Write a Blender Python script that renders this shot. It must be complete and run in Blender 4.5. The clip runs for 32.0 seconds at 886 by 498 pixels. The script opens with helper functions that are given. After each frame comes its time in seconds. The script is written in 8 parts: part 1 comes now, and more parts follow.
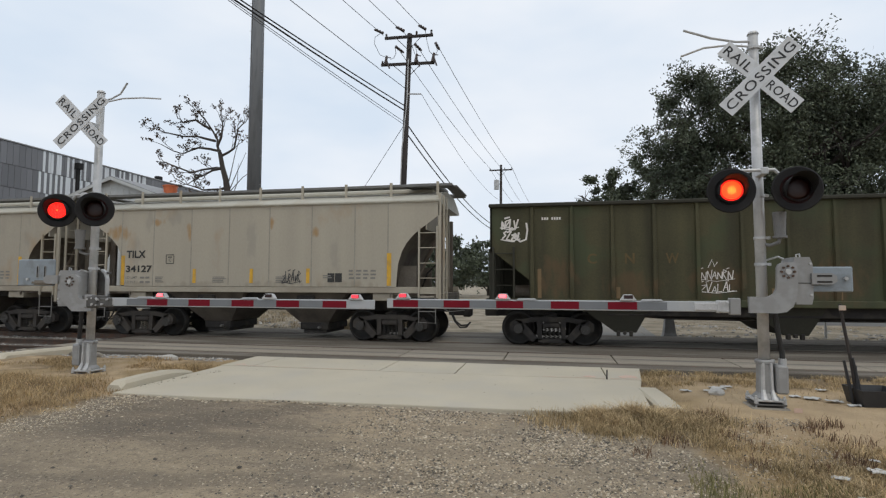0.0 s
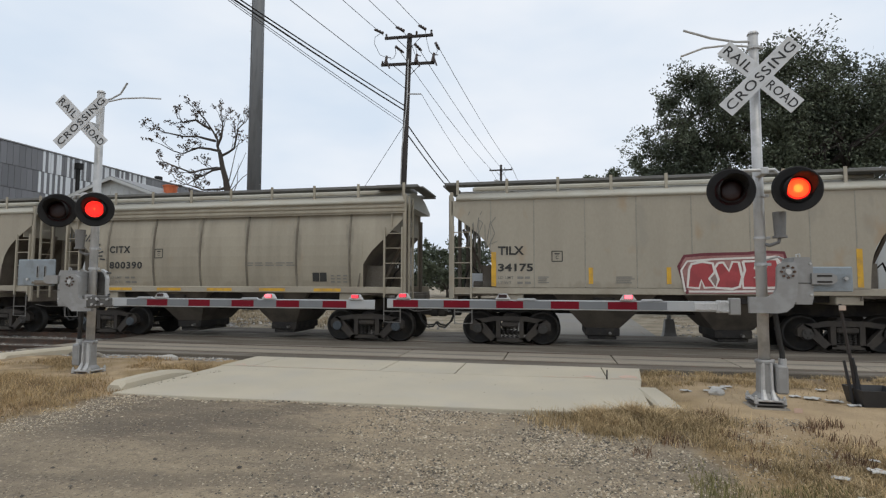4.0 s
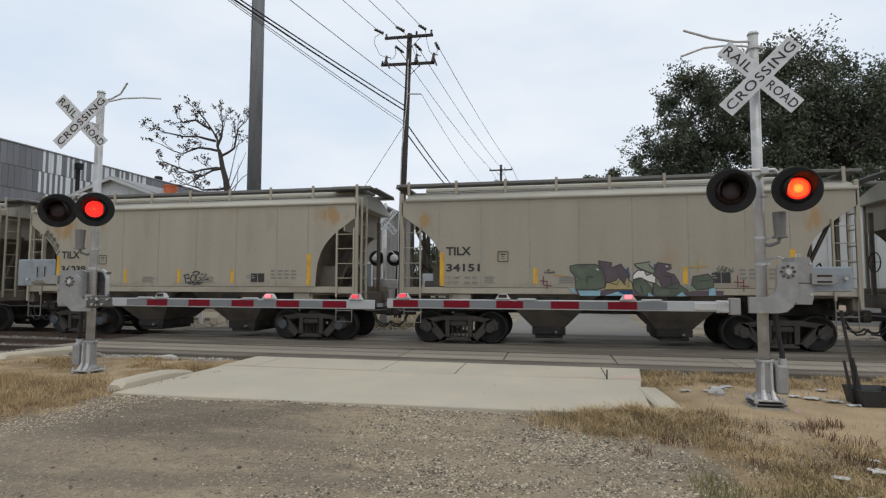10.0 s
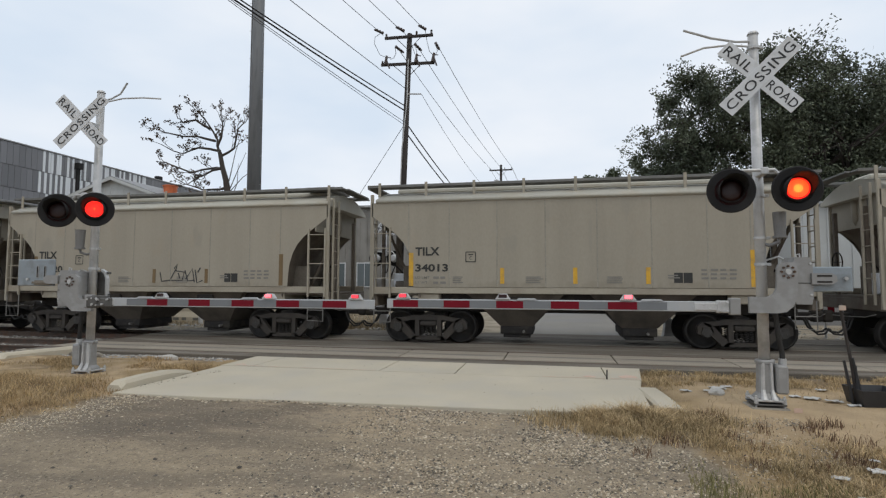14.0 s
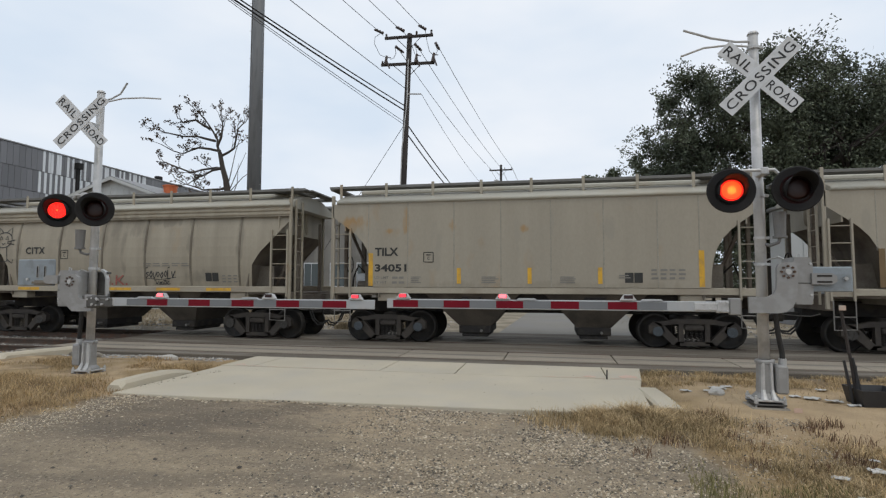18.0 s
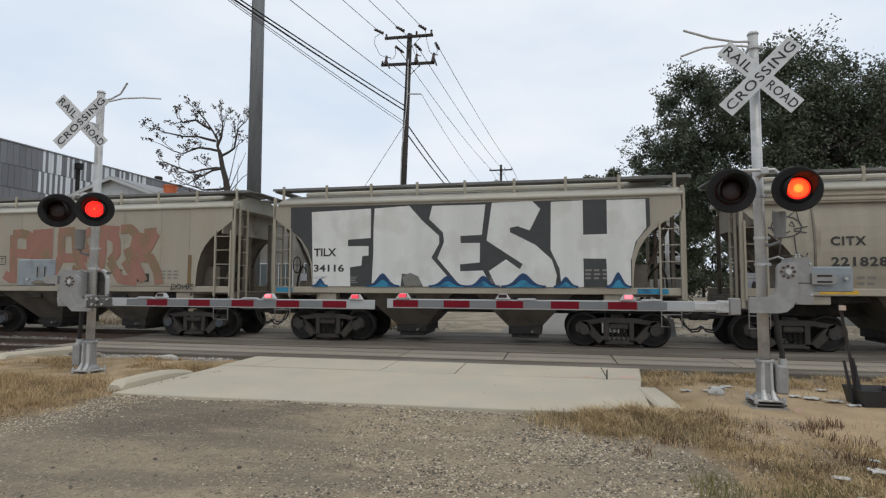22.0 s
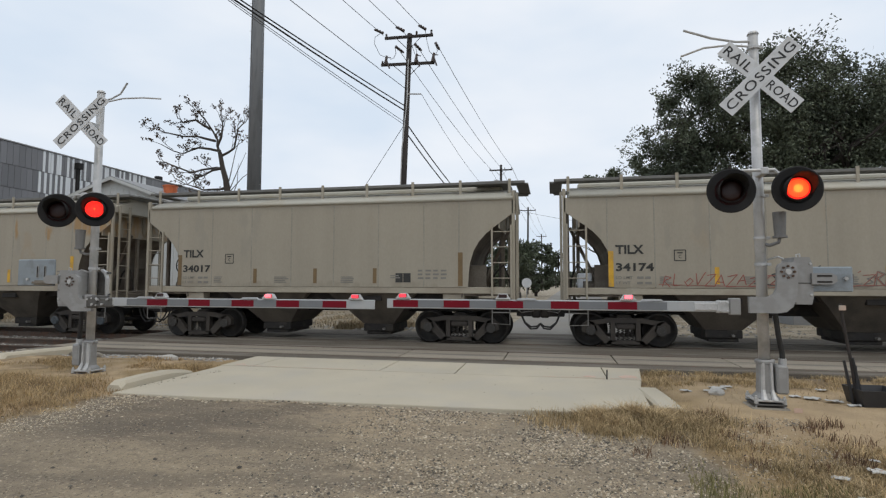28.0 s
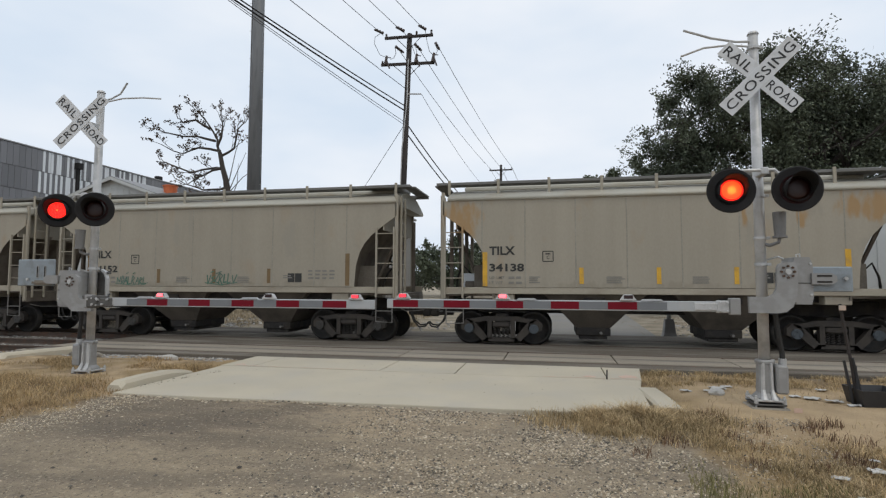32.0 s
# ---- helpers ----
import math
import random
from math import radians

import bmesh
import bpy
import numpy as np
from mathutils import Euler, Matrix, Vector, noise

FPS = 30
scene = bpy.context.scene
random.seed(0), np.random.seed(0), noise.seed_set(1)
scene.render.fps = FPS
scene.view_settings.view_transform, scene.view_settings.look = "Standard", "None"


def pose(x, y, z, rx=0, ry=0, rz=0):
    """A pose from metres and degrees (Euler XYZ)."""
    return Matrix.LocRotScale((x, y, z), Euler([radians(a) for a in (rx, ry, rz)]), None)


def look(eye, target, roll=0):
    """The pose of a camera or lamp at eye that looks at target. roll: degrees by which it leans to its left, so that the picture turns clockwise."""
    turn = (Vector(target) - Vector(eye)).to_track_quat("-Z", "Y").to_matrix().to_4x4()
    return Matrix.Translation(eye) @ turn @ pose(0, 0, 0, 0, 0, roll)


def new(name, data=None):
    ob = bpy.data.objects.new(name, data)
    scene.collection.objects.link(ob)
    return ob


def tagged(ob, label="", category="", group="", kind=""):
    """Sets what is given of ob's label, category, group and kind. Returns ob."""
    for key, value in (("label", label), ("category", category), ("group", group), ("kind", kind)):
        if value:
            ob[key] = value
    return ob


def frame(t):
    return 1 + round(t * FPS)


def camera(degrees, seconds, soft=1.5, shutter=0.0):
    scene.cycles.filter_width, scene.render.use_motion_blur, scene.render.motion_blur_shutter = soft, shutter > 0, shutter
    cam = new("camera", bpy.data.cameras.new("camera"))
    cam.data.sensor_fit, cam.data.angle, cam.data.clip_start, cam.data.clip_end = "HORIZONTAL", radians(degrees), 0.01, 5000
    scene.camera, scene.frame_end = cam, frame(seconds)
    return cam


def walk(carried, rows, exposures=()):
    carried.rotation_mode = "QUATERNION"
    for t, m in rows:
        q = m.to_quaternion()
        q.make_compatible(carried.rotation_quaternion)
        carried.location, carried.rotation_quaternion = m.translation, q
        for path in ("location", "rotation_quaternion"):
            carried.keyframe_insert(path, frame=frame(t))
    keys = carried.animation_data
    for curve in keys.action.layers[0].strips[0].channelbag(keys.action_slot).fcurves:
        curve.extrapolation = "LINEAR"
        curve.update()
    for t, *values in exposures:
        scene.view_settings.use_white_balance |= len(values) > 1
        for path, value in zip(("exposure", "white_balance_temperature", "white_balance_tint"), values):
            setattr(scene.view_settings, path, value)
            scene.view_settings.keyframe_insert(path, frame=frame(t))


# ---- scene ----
# ---- camera ----
EYE = Vector((0.0, 0.0, 1.70))
cam = camera(79.37, 32.0, soft=1.25)


def stand(pitch, roll, yaw):
    """A level camera pose from degrees: tilted up, leaning, turned to its left."""
    return (Matrix.Translation(EYE) @ Matrix.Rotation(radians(yaw), 4, "Z") @ Matrix.Rotation(radians(90 + pitch), 4, "X")
            @ Matrix.Rotation(radians(roll), 4, "Z"))


HELD = stand(3.70, 0.143, 11.594)
walk(cam, [(0.0, HELD), (32.0, HELD)])
scene.view_settings.exposure = 0.0

# ---- world and sun ----
SUN_UP, SUN_TURN = radians(52), radians(150)
world = bpy.data.worlds.new("overcast_sky")
scene.world = world
world.use_nodes = True
wn, wl = world.node_tree.nodes, world.node_tree.links
sky = wn.new("ShaderNodeTexSky")
sky.sky_type, sky.sun_disc = "NISHITA", False
sky.sun_elevation, sky.sun_rotation = SUN_UP, SUN_TURN
sky.air_density, sky.dust_density, sky.ozone_density = 1.0, 3.0, 1.0
wc = wn.new("ShaderNodeTexCoord")
wmap = wn.new("ShaderNodeMapping")
wmap.inputs["Scale"].default_value = (1.0, 1.0, 2.6)
cloud = wn.new("ShaderNodeTexNoise")
cloud.inputs["Scale"].default_value, cloud.inputs["Detail"].default_value = 2.2, 4
ramp = wn.new("ShaderNodeValToRGB")
ramp.color_ramp.elements[0].position, ramp.color_ramp.elements[1].position = 0.36, 0.66
ramp.color_ramp.elements[0].color = (7.55, 8.60, 9.90, 1)
ramp.color_ramp.elements[1].color = (9.6, 10.0, 10.6, 1)
blend = wn.new("ShaderNodeMixRGB")
blend.inputs[0].default_value = 0.95
bg = wn["Background"]
bg.inputs["Strength"].default_value = 0.094
wl.new(wc.outputs["Generated"], wmap.inputs["Vector"])
wl.new(wmap.outputs["Vector"], cloud.inputs["Vector"])
wl.new(cloud.outputs["Fac"], ramp.inputs["Fac"])
wl.new(sky.outputs["Color"], blend.inputs[1])
wl.new(ramp.outputs["Color"], blend.inputs[2])
wl.new(blend.outputs["Color"], bg.inputs["Color"])
sun = new("sun", bpy.data.lights.new("sun", "SUN"))
sun.data.energy, sun.data.angle, sun.data.color = 0.62, radians(25), (1.0, 0.92, 0.78)
sun.matrix_world = look((0, 0, 30), (-0.5 * 20, 0.62 * 20, 30 - 26))

# ---- materials ----
def links_of(m):
    m.use_nodes = True
    return m.node_tree.nodes, m.node_tree.links


def mat(name, base, rough=0.75, metal=0.0, var=0.18, scale=3.0, fine=60.0, bump=0.15, second=None, amount=0.0, stretch=(1, 1, 1), seed=0.0,
        patch=1.2, patch_edge=(0.5, 0.62), depth=0.01, per_piece=0.0, island=0.0, streak=0.0, stains=()):
    """A procedural surface: base colour varied at two scales, patches of a second colour, fine relief."""
    m = bpy.data.materials.new(name)
    n, l = links_of(m)
    b = n["Principled BSDF"]
    b.inputs["Roughness"].default_value, b.inputs["Metallic"].default_value = rough, metal
    tc = n.new("ShaderNodeTexCoord")
    mp = n.new("ShaderNodeMapping")
    mp.inputs["Location"].default_value = (seed * 7.3, seed * 3.1, seed * 1.7)
    mp.inputs["Scale"].default_value = stretch
    l.new(tc.outputs["Object"], mp.inputs["Vector"])
    big = n.new("ShaderNodeTexNoise")
    big.inputs["Scale"].default_value, big.inputs["Detail"].default_value = scale, 3
    small = n.new("ShaderNodeTexNoise")
    small.inputs["Scale"].default_value, small.inputs["Detail"].default_value = fine, 2
    for t in (big, small):
        l.new(mp.outputs["Vector"], t.inputs["Vector"])
    mixv = n.new("ShaderNodeMath")
    mixv.operation = "ADD"
    l.new(big.outputs["Fac"], mixv.inputs[0])
    l.new(small.outputs["Fac"], mixv.inputs[1])
    rng = n.new("ShaderNodeMapRange")
    rng.inputs["From Min"].default_value, rng.inputs["From Max"].default_value = 0.65, 1.35
    rng.inputs["To Min"].default_value, rng.inputs["To Max"].default_value = 1 - var, 1 + var
    l.new(mixv.outputs[0], rng.inputs["Value"])
    mul = n.new("ShaderNodeVectorMath")
    mul.operation = "SCALE"
    mul.inputs[0].default_value = base[:3]
    l.new(rng.outputs["Result"], mul.inputs["Scale"])
    col = mul.outputs["Vector"]
    if second is not None:
        pt = n.new("ShaderNodeTexNoise")
        pt.inputs["Scale"].default_value, pt.inputs["Detail"].default_value = patch, 5
        l.new(mp.outputs["Vector"], pt.inputs["Vector"])
        pr = n.new("ShaderNodeMapRange")
        pr.inputs["From Min"].default_value, pr.inputs["From Max"].default_value = patch_edge
        pr.inputs["To Max"].default_value = amount
        l.new(pt.outputs["Fac"], pr.inputs["Value"])
        mx = n.new("ShaderNodeMixRGB")
        l.new(pr.outputs["Result"], mx.inputs[0])
        l.new(col, mx.inputs[1])
        mx.inputs[2].default_value = (*second[:3], 1)
        col = mx.outputs["Color"]
    if streak:
        sm = n.new("ShaderNodeMapping")
        sm.inputs["Location"].default_value = (seed * 5.1, 0, seed)
        sm.inputs["Scale"].default_value = (1.9, 1.9, 0.12)
        l.new(tc.outputs["Object"], sm.inputs["Vector"])
        st = n.new("ShaderNodeTexNoise")
        st.inputs["Scale"].default_value, st.inputs["Detail"].default_value = 1.0, 4
        l.new(sm.outputs["Vector"], st.inputs["Vector"])
        sr = n.new("ShaderNodeMapRange")
        sr.inputs["From Min"].default_value, sr.inputs["From Max"].default_value = 0.35, 0.7
        sr.inputs["To Min"].default_value, sr.inputs["To Max"].default_value = 1.0 + streak * 0.4, 1.0 - streak
        l.new(st.outputs["Fac"], sr.inputs["Value"])
        sc = n.new("ShaderNodeVectorMath")
        sc.operation = "SCALE"
        l.new(col, sc.inputs[0])
        l.new(sr.outputs["Result"], sc.inputs["Scale"])
        col = sc.outputs["Vector"]
    for colour, amount_, spots in stains:
        xyz = n.new("ShaderNodeSeparateXYZ")
        l.new(tc.outputs["Object"], xyz.inputs[0])
        rough_edge = n.new("ShaderNodeTexNoise")
        rough_edge.inputs["Scale"].default_value, rough_edge.inputs["Detail"].default_value = 3.2, 6
        em = n.new("ShaderNodeMapping")
        em.inputs["Scale"].default_value = (1.6, 1.6, 0.6)
        em.inputs["Location"].default_value = (seed, 0, seed * 0.7)
        l.new(tc.outputs["Object"], em.inputs["Vector"])
        l.new(em.outputs["Vector"], rough_edge.inputs["Vector"])

        def calc(op, p, q):
            t = n.new("ShaderNodeMath")
            t.operation = op
            for i, k in enumerate((p, q)):
                if isinstance(k, (int, float)):
                    t.inputs[i].default_value = k
                else:
                    l.new(k, t.inputs[i])
            return t.outputs[0]

        most = None
        for sx, sz, sw, sh in spots:
            u = calc("DIVIDE", calc("SUBTRACT", xyz.outputs["X"], sx), sw / 2)
            v = calc("DIVIDE", calc("SUBTRACT", xyz.outputs["Z"], sz), sh / 2)
            near = calc("SUBTRACT", 1.0, calc("ADD", calc("MULTIPLY", u, u), calc("MULTIPLY", v, v)))
            most = near if most is None else calc("MAXIMUM", most, near)
        field = calc("ADD", most, calc("MULTIPLY", calc("SUBTRACT", rough_edge.outputs["Fac"], 0.5), 3.6))
        pr = n.new("ShaderNodeMapRange")
        pr.interpolation_type = "SMOOTHSTEP"
        pr.inputs["From Min"].default_value, pr.inputs["From Max"].default_value = 0.0, 1.1
        pr.inputs["To Max"].default_value = amount_
        l.new(field, pr.inputs["Value"])
        mx = n.new("ShaderNodeMixRGB")
        l.new(pr.outputs["Result"], mx.inputs[0])
        l.new(col, mx.inputs[1])
        mx.inputs[2].default_value = (*colour, 1)
        col = mx.outputs["Color"]
    if per_piece or island:
        src = n.new("ShaderNodeObjectInfo").outputs["Random"] if per_piece else n.new("ShaderNodeNewGeometry").outputs["Random Per Island"]
        k = per_piece or island
        rr = n.new("ShaderNodeMapRange")
        rr.inputs["To Min"].default_value, rr.inputs["To Max"].default_value = 1 - k, 1 + k
        l.new(src, rr.inputs["Value"])
        sc = n.new("ShaderNodeVectorMath")
        sc.operation = "SCALE"
        l.new(col, sc.inputs[0])
        l.new(rr.outputs["Result"], sc.inputs["Scale"])
        col = sc.outputs["Vector"]
    l.new(col, b.inputs["Base Color"])
    if bump:
        bp = n.new("ShaderNodeBump")
        bp.inputs["Strength"].default_value, bp.inputs["Distance"].default_value = bump, depth
        l.new(small.outputs["Fac"], bp.inputs["Height"])
        l.new(bp.outputs["Normal"], b.inputs["Normal"])
    return m


def glow(name, colour, strength):
    m = bpy.data.materials.new(name)
    n, l = links_of(m)
    b = n["Principled BSDF"]
    b.inputs["Base Color"].default_value = (*colour, 1)
    b.inputs["Emission Color"].default_value = (*colour, 1)
    b.inputs["Emission Strength"].default_value = strength
    return m


GALV = mat("galvanised_steel", (0.50, 0.495, 0.485), 0.42, 0.25, 0.12, 5, 90, 0.05, (0.3, 0.3, 0.29), 0.5, patch=4)
ALU = mat("cast_aluminium", (0.275, 0.27, 0.26), 0.55, 0.2, 0.1, 4, 120, 0.12, (0.36, 0.36, 0.36), 0.5, patch=5)
BLACK = mat("black_paint", (0.008, 0.007, 0.007), 0.8, 0, 0.3, 4, 80, 0.05)
SIGN = mat("sign_sheeting", (0.60, 0.61, 0.62), 0.5, 0, 0.07, 3, 200, 0.03, (0.38, 0.37, 0.35), 0.35, patch=6)
LETTER = mat("black_lettering", (0.02, 0.02, 0.021), 0.6, 0, 0.3, 6, 90, 0.0)
RED = mat("red_reflective_tape", (0.165, 0.004, 0.013), 0.6, 0, 0.12, 4, 150, 0.03)
WHITE_TAPE = mat("white_reflective_tape", (0.185, 0.193, 0.20), 0.6, 0, 0.08, 4, 150, 0.03)
ARM_WHITE = mat("white_painted_aluminium", (0.39, 0.40, 0.405), 0.5, 0.0, 0.06, 3, 120, 0.03, (0.45, 0.44, 0.42), 0.3, patch=5)
for m_ in (RED, WHITE_TAPE):
    m_.node_tree.nodes["Principled BSDF"].inputs["Specular IOR Level"].default_value = 0.2
LENS_DARK = mat("unlit_red_lens", (0.022, 0.003, 0.002), 0.4, 0, 0.2, 40, 200, 0.1)
LED_RED = glow("lit_red_lens", (1.0, 0.006, 0.008), 0.42)
LED_HOT = glow("lit_lamp_points", (1.0, 0.028, 0.018), 2.0)
LED_CORE = glow("lit_lamp_core", (1.0, 0.115, 0.02), 2.3)
LED_ROSE = glow("lit_rose_points", (1.0, 0.055, 0.035), 2.2)
LED_HEART = glow("lit_lamp_heart", (1.0, 0.30, 0.04), 2.9)
LED_ARM = glow("lit_arm_lamp", (1.0, 0.035, 0.055), 1.35)
LED_FLASH = glow("flashing_arm_lamp", (1.0, 0.09, 0.11), 3.4)
COUNTER = mat("blue_grey_weight_paint", (0.25, 0.285, 0.31), 0.6, 0.1, 0.1, 3, 60, 0.08, (0.17, 0.18, 0.185), 0.6, patch=4)
DARK_STEEL = mat("dark_weathered_steel", (0.11, 0.106, 0.10), 0.6, 0.3, 0.2, 5, 70, 0.2, (0.06, 0.055, 0.05), 0.6, patch=5)
CONCRETE = mat("pale_concrete", (0.485, 0.43, 0.33), 0.85, 0, 0.10, 0.7, 70, 0.2, (0.42, 0.39, 0.34), 0.55, patch=1.1, patch_edge=(0.45, 0.75))
PANEL = mat("weathered_concrete_panel", (0.275, 0.24, 0.19), 0.9, 0, 0.25, 1.2, 60, 0.4, (0.165, 0.148, 0.125), 0.85, stretch=(0.16, 2.6, 1), patch=1.6, per_piece=0.06)
ASPHALT = mat("worn_asphalt", (0.125, 0.106, 0.083), 0.95, 0, 0.25, 1.0, 90, 0.7, (0.215, 0.19, 0.155), 0.85, stretch=(0.22, 1.5, 1), patch=1.3)
ROAD = mat("grey_asphalt", (0.23, 0.215, 0.19), 0.95, 0, 0.12, 0.5, 90, 0.3, (0.22, 0.21, 0.2), 0.7, patch=0.3)
RAIL_STEEL = mat("rail_steel", (0.085, 0.06, 0.045), 0.6, 0.3, 0.25, 3, 60, 0.2, (0.12, 0.055, 0.03), 0.6, patch=4)
TIE = mat("creosoted_timber", (0.06, 0.045, 0.035), 0.95, 0, 0.3, 6, 60, 0.5, stretch=(6, 1, 1), per_piece=0.3)
STONE = mat("ballast_stone", (0.30, 0.285, 0.26), 0.9, 0, 0.2, 20, 150, 0.2, island=0.5)
PALE_STONE = mat("limestone_pebble", (0.44, 0.375, 0.28), 0.9, 0, 0.2, 20, 150, 0.2, island=0.45)
TAN_STONE = mat("tan_pebble", (0.31, 0.245, 0.165), 0.9, 0, 0.2, 20, 150, 0.2, island=0.45)
DARK_STONE = mat("dark_chipping", (0.11, 0.095, 0.078), 0.9, 0, 0.2, 20, 150, 0.2, island=0.5)
STRAW = mat("dry_grass", (0.43, 0.32, 0.175), 0.9, 0, 0.2, 2, 30, 0, (0.26, 0.195, 0.10), 0.7, patch=1.3, island=0.5)
FAR_STRAW = mat("bleached_grass", (0.34, 0.275, 0.18), 0.9, 0, 0.2, 2, 30, 0, (0.23, 0.185, 0.12), 0.75, patch=1.3, island=0.4)
GOLD_GRASS = mat("golden_dry_grass", (0.40, 0.288, 0.15), 0.9, 0, 0.2, 2, 30, 0, (0.27, 0.18, 0.09), 0.75, patch=1.6, island=0.5)
GREEN_GRASS = mat("winter_grass", (0.20, 0.185, 0.075), 0.9, 0, 0.25, 2, 30, 0, (0.24, 0.19, 0.09), 0.8, patch=1.0, island=0.4)
WEED = mat("brown_weeds", (0.16, 0.095, 0.055), 0.9, 0, 0.2, 2, 30, 0, island=0.5)
LITTER = mat("crumpled_paper", (0.49, 0.475, 0.445), 0.8, 0, 0.15, 9, 60, 0.3, island=0.2)
DARK_PLASTIC = mat("black_plastic", (0.02, 0.02, 0.022), 0.5, 0, 0.3, 6, 60, 0.1)
BARK = mat("grey_bark", (0.055, 0.045, 0.038), 0.95, 0, 0.3, 8, 60, 0.6, stretch=(3, 3, 0.5))
LEAF = mat("oak_leaves", (0.085, 0.100, 0.060), 0.7, 0, 0.3, 0.6, 8, 0, (0.045, 0.058, 0.036), 0.8, patch=0.35, island=0.5)
FAR_LEAF = mat("hazy_leaves", (0.06, 0.068, 0.045), 0.9, 0, 0.3, 0.5, 6, 0, island=0.4)
POD = mat("dry_seed_pods", (0.09, 0.065, 0.05), 0.9, 0, 0.2, 3, 30, 0, island=0.4)
POLE_WOOD = mat("weathered_pole", (0.042, 0.035, 0.032), 0.9, 0, 0.25, 3, 40, 0.4, stretch=(4, 4, 0.3))
MONOPOLE = mat("grey_steel_pole", (0.16, 0.165, 0.17), 0.6, 0.2, 0.12, 1, 50, 0.15, (0.1, 0.1, 0.1), 0.6, stretch=(2, 2, 0.3), patch=1.5)
WIRE = mat("black_cable", (0.02, 0.02, 0.022), 0.6, 0, 0.1, 2, 20, 0)
PORCELAIN = mat("brown_porcelain", (0.09, 0.07, 0.065), 0.3, 0, 0.2, 8, 60, 0)
CLAD_GREY = mat("dark_grey_cladding", (0.17, 0.17, 0.178), 0.55, 0.1, 0.06, 0.5, 30, 0.03, per_piece=0.16)
CLAD_WHITE = mat("white_cladding", (0.66, 0.68, 0.70), 0.55, 0.0, 0.05, 0.5, 30, 0.03, per_piece=0.08)
SIDING = mat("pale_metal_siding", (0.50, 0.51, 0.50), 0.6, 0.1, 0.06, 0.5, 20, 0.05, (0.38, 0.37, 0.34), 0.5, patch=0.5)
ROOFING = mat("grey_metal_roof", (0.27, 0.27, 0.27), 0.6, 0.2, 0.1, 0.5, 20, 0.05)
ORANGE = mat("orange_plastic", (0.62, 0.15, 0.05), 0.6, 0, 0.12, 2, 30, 0.05)
SALMON = mat("faded_red_spray_paint", (0.55, 0.385, 0.30), 0.85, 0, 0.1, 3, 60, 0.05, (0.48, 0.43, 0.36), 0.9, patch=7)
BELL = mat("grey_bell_paint", (0.19, 0.185, 0.178), 0.55, 0.2, 0.15, 5, 70, 0.1)
# UNDER: grime, with the shade below the cars put into the colour
UNDER = mat("grimy_shaded_steel", (0.024, 0.021, 0.019), 0.8, 0.1, 0.25, 4, 50, 0.25, (0.06, 0.05, 0.038), 0.6, patch=3)
TRUCK = mat("cast_truck_steel", (0.047, 0.040, 0.034), 0.75, 0.2, 0.2, 5, 60, 0.3, (0.065, 0.054, 0.042), 0.6, patch=4)
WHEEL = mat("wheel_steel", (0.022, 0.020, 0.018), 0.6, 0.35, 0.2, 4, 60, 0.2, (0.045, 0.036, 0.026), 0.5, patch=5)
CAP = mat("bearing_cap_steel", (0.055, 0.051, 0.046), 0.5, 0.4, 0.2, 8, 60, 0.1)
CAP_BLUE = mat("blue_bearing_cap", (0.066, 0.078, 0.088), 0.5, 0.2, 0.2, 8, 60, 0.1)
YELLOW = mat("yellow_reflector_strip", (0.60, 0.34, 0.03), 0.6, 0, 0.15, 4, 60, 0.03, (0.35, 0.22, 0.08), 0.5, patch=5)
BROWNED = mat("browned_reflector_strip", (0.165, 0.108, 0.05), 0.7, 0, 0.15, 4, 60, 0.03)
STENCIL = mat("grey_stencil", (0.20, 0.19, 0.17), 0.8, 0, 0.15, 6, 60, 0)
DARK_STENCIL = mat("black_stencil", (0.035, 0.035, 0.033), 0.8, 0, 0.2, 6, 60, 0)
BOARD = mat("running_board_steel", (0.17, 0.168, 0.16), 0.7, 0.3, 0.15, 3, 50, 0.1)

PANE = mat("window_glass", (0.12, 0.14, 0.145), 0.1, 0, 0.1, 1, 20, 0)
